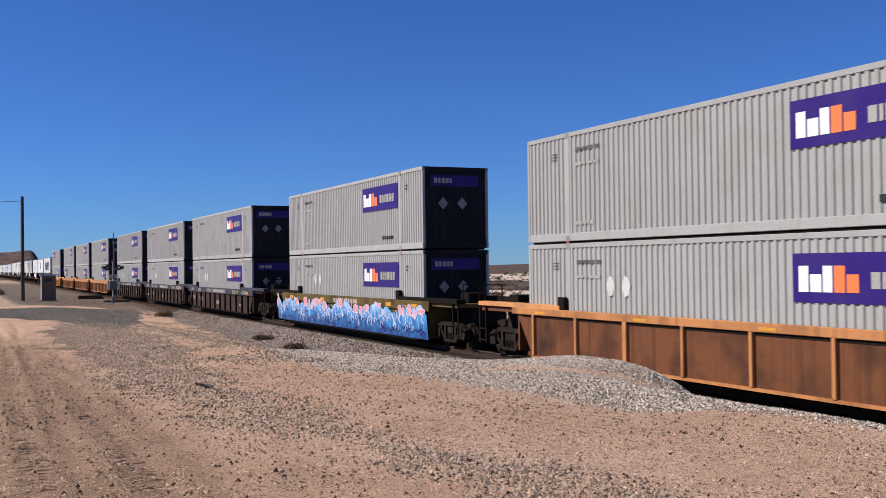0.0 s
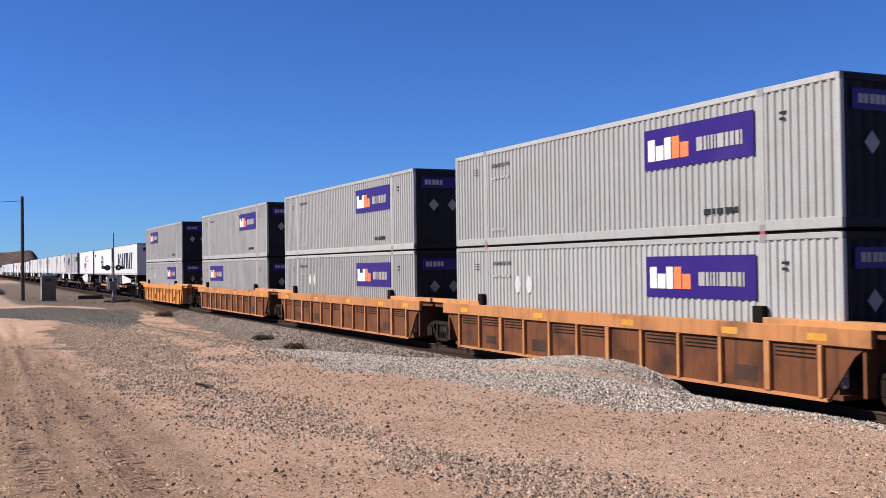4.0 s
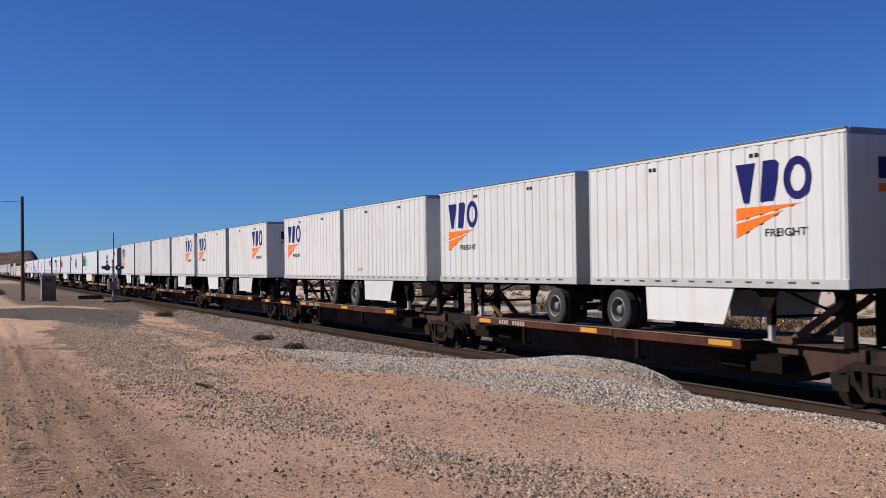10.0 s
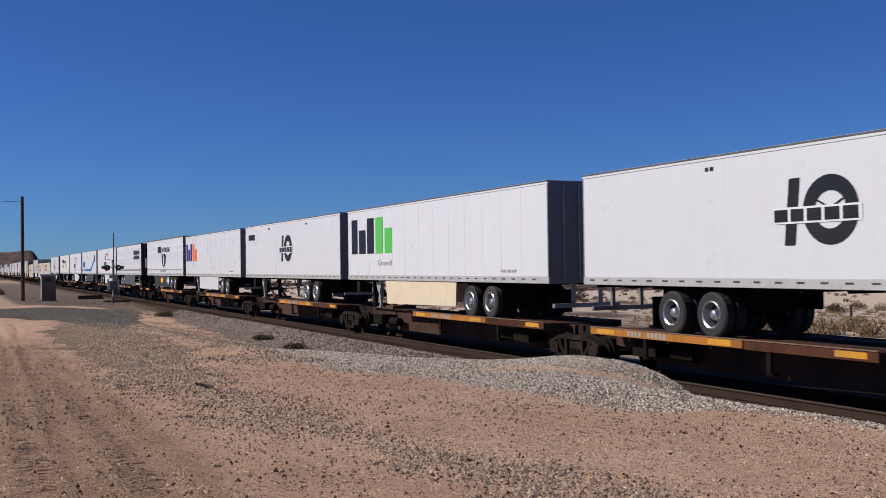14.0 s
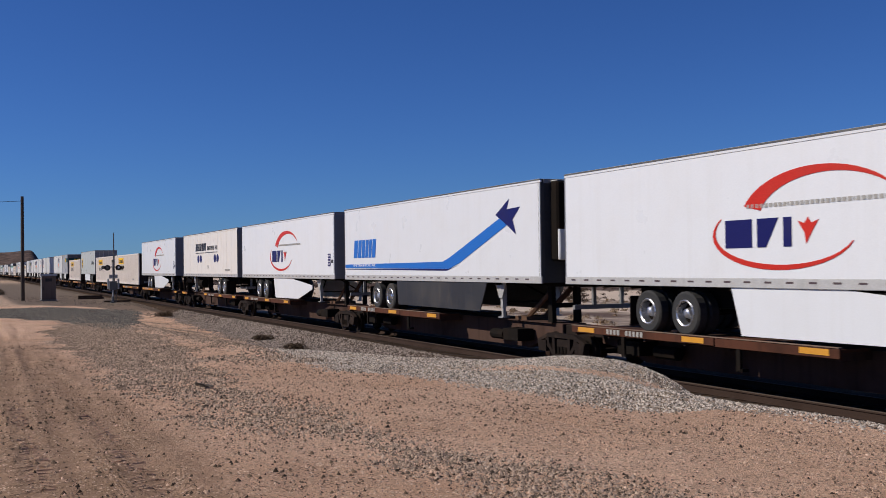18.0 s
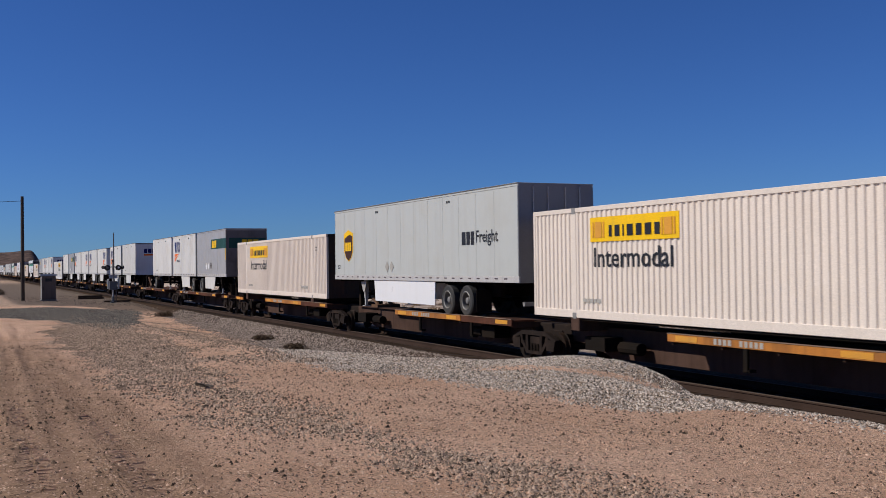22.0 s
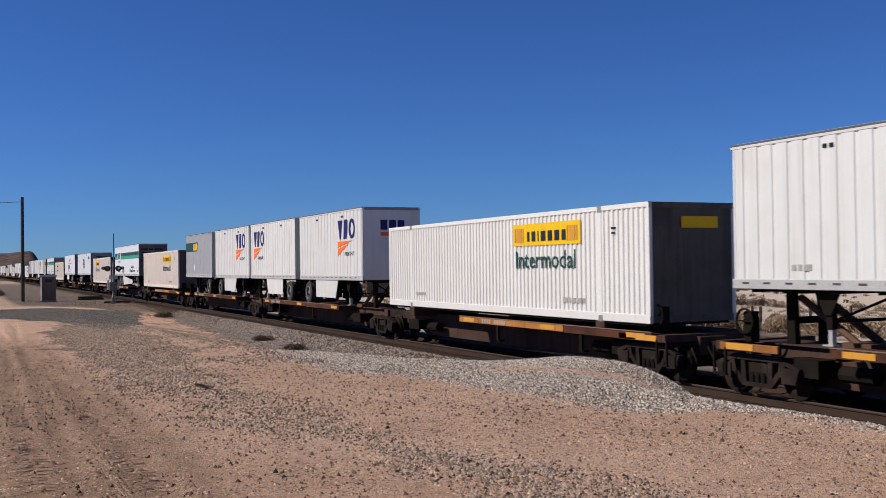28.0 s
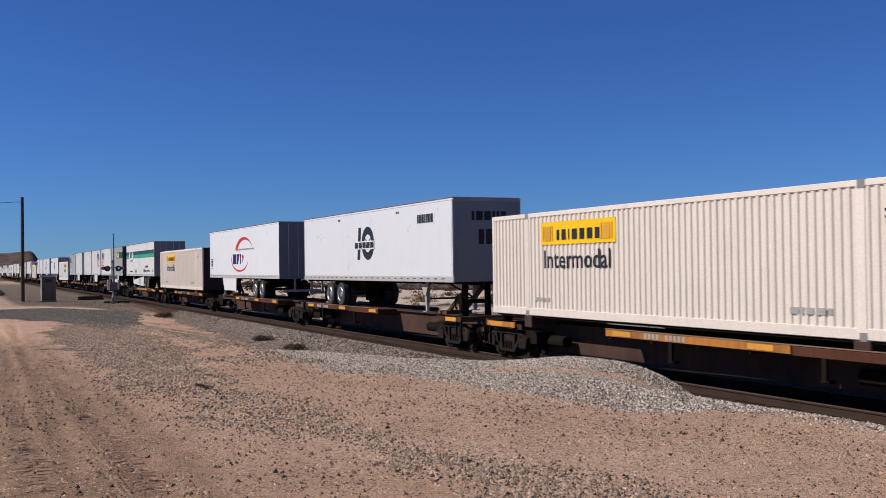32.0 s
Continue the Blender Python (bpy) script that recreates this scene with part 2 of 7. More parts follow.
def ground_material():
    m = bpy.data.materials.new("desert_ground")
    m.use_nodes = True
    n, ln = m.node_tree.nodes, m.node_tree.links.new
    b = n["Principled BSDF"]
    b.inputs["Roughness"].default_value = 0.95
    b.inputs["Specular IOR Level"].default_value = 0.02
    geo = n.new("ShaderNodeNewGeometry")

    def noisy(s, d, rough=0.6):
        t = n.new("ShaderNodeTexNoise")
        t.inputs["Scale"].default_value, t.inputs["Detail"].default_value, t.inputs["Roughness"].default_value = s, d, rough
        ln(geo.outputs["Position"], t.inputs["Vector"])
        return t.outputs["Fac"]

    def ramp(fac, lo, hi, a=0.0, c=1.0):
        r = n.new("ShaderNodeMapRange")
        r.inputs[1].default_value, r.inputs[2].default_value, r.inputs[3].default_value, r.inputs[4].default_value = lo, hi, a, c
        ln(fac, r.inputs[0])
        return r.outputs[0]

    def mixed(fac, a, c):
        x = n.new("ShaderNodeMix")
        x.data_type = "RGBA"
        for sock, v in ((x.inputs[0], fac), (x.inputs[6], a), (x.inputs[7], c)):
            if isinstance(v, tuple):
                sock.default_value = (*v, 1)
            else:
                ln(v, sock)
        return x.outputs[2]

    def maths(op, a, c):
        x = n.new("ShaderNodeMath")
        x.operation = op
        for sock, v in zip(x.inputs, (a, c)):
            if isinstance(v, (int, float)):
                sock.default_value = v
            else:
                ln(v, sock)
        return x.outputs[0]

    def attr(name):
        a = n.new("ShaderNodeAttribute")
        a.attribute_name = name
        return a.outputs["Fac"]

    n1, n2, n3, n4 = noisy(0.35, 4), noisy(2.3, 5), noisy(14, 4), noisy(60, 3, 0.75)
    dirt = mixed(ramp(n1, 0.35, 0.65), (0.66, 0.41, 0.275), (0.78, 0.515, 0.37))
    dirt = mixed(ramp(n2, 0.45, 0.75, 0, 0.5), dirt, (0.5, 0.325, 0.23))
    dirt = mixed(ramp(n3, 0.52, 0.7, 0, 0.6), dirt, (0.36, 0.25, 0.18))
    dirt = mixed(ramp(n4, 0.56, 0.66, 0, 0.75), dirt, (0.12, 0.088, 0.07))
    dirt = mixed(maths("MULTIPLY", attr("road"), ramp(n2, 0.3, 0.6, 0.45, 0.9)), dirt, mixed(ramp(n3, 0.4, 0.65), (0.46, 0.295, 0.19), (0.31, 0.2, 0.13)))
    grav = mixed(ramp(n4, 0.35, 0.65), (0.2, 0.14, 0.1), (0.68, 0.515, 0.385))
    grav = mixed(ramp(n3, 0.4, 0.7, 0, 0.5), grav, (0.24, 0.18, 0.135))
    # single grains and stones by cell
    vo, vs = n.new("ShaderNodeTexVoronoi"), n.new("ShaderNodeSeparateColor")
    vo.inputs["Scale"].default_value = 38.0
    ln(geo.outputs["Position"], vo.inputs["Vector"])
    ln(vo.outputs["Color"], vs.inputs[0])
    body = ramp(vo.outputs["Distance"], 0.62, 0.4)
    thick = ramp(n2, 0.38, 0.62, 0.35, 1.0)
    dirt = mixed(maths("MULTIPLY", maths("MULTIPLY", ramp(vs.outputs[0], 0.79, 0.81), body), thick), dirt, (0.1, 0.066, 0.047))
    dirt = mixed(maths("MULTIPLY", maths("MULTIPLY", ramp(vs.outputs[1], 0.87, 0.89), body), thick), dirt, (0.92, 0.7, 0.53))
    grav = mixed(maths("MULTIPLY", ramp(vs.outputs[0], 0.55, 0.6), body), grav, (0.08, 0.065, 0.055))
    grav = mixed(maths("MULTIPLY", ramp(vs.outputs[1], 0.7, 0.75), body), grav, (0.74, 0.62, 0.5))
    gm = maths("ADD", attr("gravel"), maths("MULTIPLY", maths("SUBTRACT", n3, 0.5), 1.6))
    gm = maths("ADD", gm, maths("MULTIPLY", maths("SUBTRACT", n2, 0.5), 1.0))
    col = mixed(ramp(gm, 0.35, 0.7), dirt, grav)
    sand = mixed(ramp(n2, 0.3, 0.7), (0.5, 0.39, 0.3), (0.68, 0.55, 0.44))
    far1, far2 = noisy(0.02, 5), noisy(0.09, 4)
    scrub = mixed(ramp(far2, 0.4, 0.6), (0.07, 0.05, 0.043), (0.15, 0.105, 0.088))
    sm = maths("ADD", attr("scrub"), maths("MULTIPLY", maths("SUBTRACT", far1, 0.5), 1.2))
    sm = maths("ADD", sm, maths("MULTIPLY", maths("SUBTRACT", far2, 0.5), 1.6))
    far = mixed(ramp(sm, 0.4, 0.65), sand, scrub)
    col = mixed(attr("far"), col, far)
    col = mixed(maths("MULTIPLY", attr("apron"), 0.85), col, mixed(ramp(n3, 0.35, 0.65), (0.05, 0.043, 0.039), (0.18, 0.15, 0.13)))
    # Dark strip along the track: the train's shade put into the dirt colour.
    col = mixed(attr("train_shade"), col, mixed(ramp(n3, 0.35, 0.65), (0.022, 0.015, 0.011), (0.055, 0.039, 0.03)))
    # Darker, patchy tone inside the ruts.
    rut_tone = mixed(ramp(n3, 0.3, 0.7), (0.24, 0.15, 0.1), (0.47, 0.305, 0.21))
    col = mixed(maths("MULTIPLY", attr("rut"), ramp(n2, 0.35, 0.6, 0.45, 0.95)), col, rut_tone)
    ln(col, b.inputs["Base Color"])
    # lugs of tyre treads pressed into the ruts
    sep = n.new("ShaderNodeSeparateXYZ")
    ln(geo.outputs["Position"], sep.inputs[0])
    lug = maths("ADD", maths("MULTIPLY", sep.outputs[0], 78.0), maths("MULTIPLY", maths("ABSOLUTE", attr("lane"), 0.0), 45.0))
    lug = maths("SINE", maths("ADD", lug, maths("MULTIPLY", n2, 2.5)), 0.0)
    lug = maths("MULTIPLY", ramp(lug, -0.3, 0.3), ramp(n1, 0.38, 0.48))
    rib = ramp(maths("SINE", maths("MULTIPLY", attr("lane"), 120.0), 0.0), -0.2, 0.2)
    rib = maths("MULTIPLY", rib, attr("scratch"))
    hgt = maths("ADD", maths("MULTIPLY", n3, 1.2), maths("MULTIPLY", n4, 1.3))
    hgt = maths("ADD", hgt, maths("MULTIPLY", maths("MULTIPLY", lug, attr("rut")), 0.35))
    hgt = maths("ADD", hgt, maths("MULTIPLY", rib, 0.3))
    bp = n.new("ShaderNodeBump")
    bp.inputs["Strength"].default_value, bp.inputs["Distance"].default_value = 1.0, 0.035
    ln(hgt, bp.inputs["Height"])
    ln(bp.outputs[0], b.inputs["Normal"])
    return m


GROUND = ground_material()


def graffiti_material():
    """Blue spray paint that pales upwards to lavender, in soft uneven clouds."""
    m = bpy.data.materials.new("blue_spray_paint")
    m.use_nodes = True
    n, ln = m.node_tree.nodes, m.node_tree.links.new
    tc, sep, nz, add = n.new("ShaderNodeTexCoord"), n.new("ShaderNodeSeparateXYZ"), n.new("ShaderNodeTexNoise"), n.new("ShaderNodeMath")
    nz.inputs["Scale"].default_value, nz.inputs["Detail"].default_value = 2.6, 4
    ln(tc.outputs["Object"], sep.inputs[0])
    ln(tc.outputs["Object"], nz.inputs["Vector"])
    add.operation = "MULTIPLY_ADD"
    add.inputs[1].default_value = 1.5
    ln(nz.outputs["Fac"], add.inputs[0])
    ln(sep.outputs[2], add.inputs[2])
    mr, r = n.new("ShaderNodeMapRange"), n.new("ShaderNodeValToRGB")
    mr.inputs[1].default_value, mr.inputs[2].default_value = 0.85, 2.35
    ln(add.outputs[0], mr.inputs[0])
    ln(mr.outputs[0], r.inputs[0])
    el = r.color_ramp.elements
    el[0].position, el[0].color = 0.1, (0.008, 0.04, 0.16, 1)
    el[1].position, el[1].color = 0.95, (0.5, 0.5, 0.74, 1)
    for p, c in ((0.4, (0.02, 0.16, 0.42, 1)), (0.6, (0.07, 0.28, 0.58, 1)), (0.78, (0.28, 0.45, 0.72, 1))):
        el.new(p).color = c
    ln(r.outputs[0], n["Principled BSDF"].inputs["Base Color"])
    n["Principled BSDF"].inputs["Roughness"].default_value = 0.5
    return m


GRAFFITI = graffiti_material()


# ---- mesh helpers ----
class M:
    """Vertices and faces gathered from simple solids."""

    def __init__(self):
        self.v, self.f, self.smooth = [], [], False

    def box(self, x0, x1, y0, y1, z0, z1):
        k = len(self.v)
        self.v += [(x0, y0, z0), (x1, y0, z0), (x1, y1, z0), (x0, y1, z0), (x0, y0, z1), (x1, y0, z1), (x1, y1, z1), (x0, y1, z1)]
        self.f += [tuple(k + i for i in q) for q in ((0, 3, 2, 1), (4, 5, 6, 7), (0, 1, 5, 4), (1, 2, 6, 5), (2, 3, 7, 6), (3, 0, 4, 7))]
        return self

    def prism(self, poly, y0, y1):
        """An outline in x and z, drawn out from y0 to y1."""
        k, n = len(self.v), len(poly)
        self.v += [(x, y0, z) for x, z in poly] + [(x, y1, z) for x, z in poly]
        self.f += [tuple(range(k, k + n)), tuple(range(k + 2 * n - 1, k + n - 1, -1))]
        self.f += [(k + i, k + n + i, k + n + (i + 1) % n, k + (i + 1) % n) for i in range(n)]
        return self

    def plan(self, poly, z0, z1):
        """An outline in x and y, raised from z0 to z1."""
        k, n = len(self.v), len(poly)
        self.v += [(x, y, z0) for x, y in poly] + [(x, y, z1) for x, y in poly]
        self.f += [tuple(range(k + n - 1, k - 1, -1)), tuple(range(k + n, k + 2 * n))]
        self.f += [(k + i, k + (i + 1) % n, k + n + (i + 1) % n, k + n + i) for i in range(n)]
        return self

    def bar(self, a, b, r, n=6, r2=None):
        """A round bar from a to b."""
        a, b = Vector(a), Vector(b)
        q = (b - a).to_track_quat("Z", "Y")
        k = len(self.v)
        for p, rr in ((a, r), (b, r if r2 is None else r2)):
            self.v += [tuple(p + q @ Vector((rr * math.cos(6.2832 * i / n), rr * math.sin(6.2832 * i / n), 0))) for i in range(n)]
        self.f += [tuple(range(k + n - 1, k - 1, -1)), tuple(range(k + n, k + 2 * n))]
        self.f += [(k + i, k + (i + 1) % n, k + n + (i + 1) % n, k + n + i) for i in range(n)]
        return self

    def turned(self, profile, n=20, y=0.0, x=0.0, z=0.0, caps=True):
        """A body of revolution about the y axis: profile of (y, radius)."""
        k, m = len(self.v), len(profile)
        for py, r in profile:
            self.v += [(x + r * math.cos(6.2832 * i / n), y + py, z + r * math.sin(6.2832 * i / n)) for i in range(n)]
        for j in range(m - 1):
            self.f += [(k + j * n + i, k + j * n + (i + 1) % n, k + (j + 1) * n + (i + 1) % n, k + (j + 1) * n + i) for i in range(n)]
        if caps:
            self.f += [tuple(range(k + n - 1, k - 1, -1)), tuple(range(k + (m - 1) * n, k + m * n))]
        return self

    def flip_x(self, length):
        self.v = [(length - x, y, z) for x, y, z in self.v]
        self.f = [tuple(reversed(q)) for q in self.f]
        return self

    def both(self):
        """Adds the mirror image across y = 0."""
        k = len(self.v)
        self.v += [(x, -y, z) for x, y, z in self.v]
        self.f += [tuple(k + i for i in reversed(q)) for q in self.f]
        return self

    def mesh(self, name, bevel=0.0):
        me = bpy.data.meshes.new(name)
        me.from_pydata(self.v, [], self.f)
        bm = bmesh.new()
        bm.from_mesh(me)
        bmesh.ops.recalc_face_normals(bm, faces=bm.faces)
        if bevel:
            bmesh.ops.bevel(bm, geom=[e for e in bm.edges if e.calc_face_angle(0) > 0.5], offset=bevel, segments=1, affect="EDGES")
        bm.to_mesh(me)
        bm.free()
        return me


SHARED = {}


def part(name, m, material, parent, label="", at=None, bevel=0.0, key=None):
    """One mesh object under a thing or a part. With key, alike parts share one mesh."""
    if key and key in SHARED:
        me = SHARED[key]
    else:
        me = m.mesh(name, bevel) if isinstance(m, M) else m
        me.materials.append(material)
        if key:
            SHARED[key] = me
    ob = new(name, me)
    ob.parent = parent
    if at:
        ob.location = at
    if label:
        tagged(ob, label)
    return ob


def thing(name, label, category, group="", kind="", at=(0, 0, 0)):
    ob = tagged(new(name), label, category, group, kind)
    ob.location = at
    return ob


def solid(name, m, material, label, category, group="", kind="", bevel=0.0, at=(0, 0, 0)):
    me = m.mesh(name, bevel) if isinstance(m, M) else m
    me.materials.append(material)
    ob = tagged(new(name, me), label, category, group, kind)
    ob.location = at
    return ob


def lettering(text, x0, x1, z0, z1, y, bold=0.0):
    """Words as a thin mesh that fills the given rectangle on the near side."""
    cu = bpy.data.curves.new("words", "FONT")
    cu.body, cu.extrude, cu.offset, cu.resolution_u = text, 0.002, bold, 2
    ob = bpy.data.objects.new("words", cu)
    scene.collection.objects.link(ob)
    bpy.context.view_layer.update()
    me = bpy.data.meshes.new_from_object(ob.evaluated_get(bpy.context.evaluated_depsgraph_get()))
    bpy.data.objects.remove(ob)
    bpy.data.curves.remove(cu)
    co = np.empty(len(me.vertices) * 3)
    me.vertices.foreach_get("co", co)
    co = co.reshape(-1, 3)
    lo, hi = co.min(0), co.max(0)
    out = np.empty_like(co)
    out[:, 0] = x0 + (co[:, 0] - lo[0]) / (hi[0] - lo[0]) * (x1 - x0)
    out[:, 2] = z0 + (co[:, 1] - lo[1]) / (hi[1] - lo[1]) * (z1 - z0)
    out[:, 1] = y - co[:, 2]
    me.vertices.foreach_set("co", out.ravel())
    me.update()
    return me


# ---- ground: one sheet to the horizon ----
def smooth(t):
    t = np.clip(t, 0, 1)
    return t * t * (3 - 2 * t)


def wobble(x, y):
    """Gentle unevenness from a few crossed waves."""
    return (np.sin(x * 0.9 + 1.3 * np.sin(y * 0.7)) * np.cos(y * 1.1 + 0.8 * np.sin(x * 0.5)) * 0.5
            + np.sin(x * 2.3 + y * 1.7) * np.cos(y * 2.9 - x * 0.6) * 0.25 + np.sin(x * 0.21 + 2) * np.cos(y * 0.33 + 1))


# tyre tracks of the dirt road: y at x = -23, y at x = -8, half width, depth
RUTS = ((0.83, 0.48, 0.12, 0.018), (1.24, 0.78, 0.12, 0.016), (1.3, 1.4, 0.15, 0.016), (1.85, 1.81, 0.1, 0.008), (-0.4, -0.45, 0.14, 0.014))
EDGE_X = (-75, -62, -45, -35, -27, -22, -20.5, -18, -16.3, -14.9, -13.3, -12.3, -11.15, -10.2, -9.5, -9.35, -8.6, 0)
EDGE_Y = (13.0, 12.5, 11.6, 9.5, 7.2, 6.2, 5.8, 5.75, 5.8, 6.15, 6.4, 6.45, 6.95, 7.2, 7.5, 8.1, 8.35, 8.7)


def rut_line(x, rut):
    return rut[0] + (rut[1] - rut[0]) * (x + 23) / 15 + 0.04 * np.sin(x * 0.45 + rut[0] * 7)


def lattice(x, y, s):
    """Smooth random bumps of 1/s metres, from 0 to 1."""
    x, y = x * s + 4000.3, y * s + 4000.7
    i, j = np.floor(x), np.floor(y)
    u, v = x - i, y - j
    u, v = u * u * (3 - 2 * u), v * v * (3 - 2 * v)

    def dice(a, b):
        q = np.sin(a * 127.1 + b * 311.7) * 43758.5453
        return q - np.floor(q)

    return (dice(i, j) * (1 - u) + dice(i + 1, j) * u) * (1 - v) + (dice(i, j + 1) * (1 - u) + dice(i + 1, j + 1) * u) * v


def shore(x):
    """Where the ballast's loose stone gives way to dirt."""
    return np.interp(x, EDGE_X, EDGE_Y) + 0.16 * np.sin(x * 0.8) + 0.1 * np.sin(x * 2.1 + 1)


def sandy(x, y):
    """A drift of sand on the heap."""
    return np.exp(-((y - 8.65 - 0.8 * (x + 14.0)) / 0.55) ** 4) * np.exp(-((x + 14.0) / 1.35) ** 4)


def belt(x, y):
    """Gravel belt along the dirt road, wider up the line."""
    bx = [-60, -45, -36, -29, -24, -20.7, -17, -14, -12, -10.5, -9.5, -8.5, -7, -4]
    lo = np.interp(x, bx, [4.0, 3.3, 2.7, 2.6, 2.3, 2.25, 2.15, 2.3, 2.5, 2.75, 3.0, 3.2, 3.4, 3.7])
    hi = np.interp(x, bx, [6.8, 5.7, 5.2, 5.0, 4.4, 3.8, 3.6, 3.7, 3.75, 3.7, 3.75, 4.0, 4.5, 5.1])
    ragged = 0.8 * (lattice(x, y, 0.7) - 0.5) + 0.5 * (lattice(x, y, 2.2) - 0.5)
    y = y + ragged
    return smooth((y - lo + 0.35) / 0.7) * smooth((hi + 0.6 - y) / 1.1) * (x < 4)


def apron_mask(x, y):
    """Dark gravel across the road before the signal."""
    near = np.interp(y, [0, 1.7, 4.0, 4.4, 5.2], [-60, -58.6, -52, -41, -36]) + 3.0 * (lattice(x, y, 0.6) - 0.5)
    side = 5.3 + (-36 - x) * 0.165 - y + 0.9 * (lattice(x, y, 0.8) - 0.5)
    return smooth((near - x) / 2.5) * smooth((84 + x) / 5) * smooth((y + 3) / 3) * smooth(side / 0.8)


def height(x, y):
    """The ground's height above the rail heads."""
    zp = np.interp(x, [-3000, -130, -100, -75, -45, -14, 60], [-0.5, -0.25, -0.15, 0.0, 0.45, 1.05, 1.1])
    ye = np.interp(x, [-45, -26, -17, -8], [5.0, 5.5, 8.0, 8.45])
    yz = np.interp(x, [-45, -26, -17, -8], [12.6, 12.8, 12.6, 12.4])
    w = smooth((y - ye) / (yz - ye))
    near = zp * (1 - w) + np.interp(x, [-92, -64], [-0.27, -0.62]) * w
    # heap of ballast left beside the line
    hx = np.exp(-np.abs((x + 15.3) / 2.6) ** 3.2)
    hy = np.exp(-((y - 10.7) / 1.35) ** 2)
    near = near + hx * hy * 0.93
    near = near + wobble(x, y) * 0.035 * (1 - w * 0.5)
    # low ridge of stones along the bank's crest
    crest = np.interp(x, [-46, -31, -26, -20, -17], [7.0, 6.1, 6.1, 5.75, 5.75])
    near = near + 0.1 * np.exp(-((y - crest) / 0.3) ** 2) * smooth((-x - 19) / 4) * smooth((x + 47) / 6)
    # trodden, uneven dirt
    rough = (0.016 * (lattice(x, y, 3.1) - 0.5) + 0.012 * (lattice(x, y, 7.3) - 0.5)) * smooth((x + 45) / 15) * (y < 9)
    near = near + rough
    # ruts of the dirt road
    for rut in RUTS:
        d = (y - rut_line(x, rut)) / rut[2]
        near = near + rut[3] * (-np.exp(-d ** 4) + 0.45 * np.exp(-((np.abs(d) - 1.5) / 0.4) ** 2) + 1.6 * (lattice(x, y, 9.0) - 0.5) * np.exp(-d ** 4)) * (y < 3)
    d = np.maximum(y - 19.5, 0)
    far = -0.62 - 0.55 * smooth(d / 6) - 4.6 * smooth((d - 6) / 150) + 5.5 * smooth((d - 500) / 1800)
    far = far + 20 * smooth((d - 2100) / 900) * (0.7 + 0.3 * np.sin(x * 0.0014 + 0.6) + 0.12 * np.sin(x * 0.006))
    far = far + 0.35 * wobble(x * 0.12, y * 0.12) * smooth(d / 60)
    z = np.where(y > 16, far, near)
    # mesa up the line
    depth = -x * math.sin(YAW) + y * math.cos(YAW)
    side = (x * math.cos(YAW) + y * math.sin(YAW)) / np.maximum(depth, 1)
    mesa = smooth((depth - 1150) / 300) * smooth((-0.386 - side) / 0.02)
    return z + mesa * (33 + 2.0 * np.sin(side * 90))


def spaced(lo, hi, a, b, step, grow=1.16):
    """Grid lines: even between a and b, wider and wider out to lo and hi."""
    mid = list(np.arange(a, b + step / 2, step))
    up, s = [], step
    v = mid[-1]
    while v < hi:
        s *= grow
        v += s
        up.append(v)
    dn, s, v = [], step, mid[0]
    while v > lo:
        s *= grow
        v -= s
        dn.append(v)
    return np.array(dn[::-1] + mid + up)


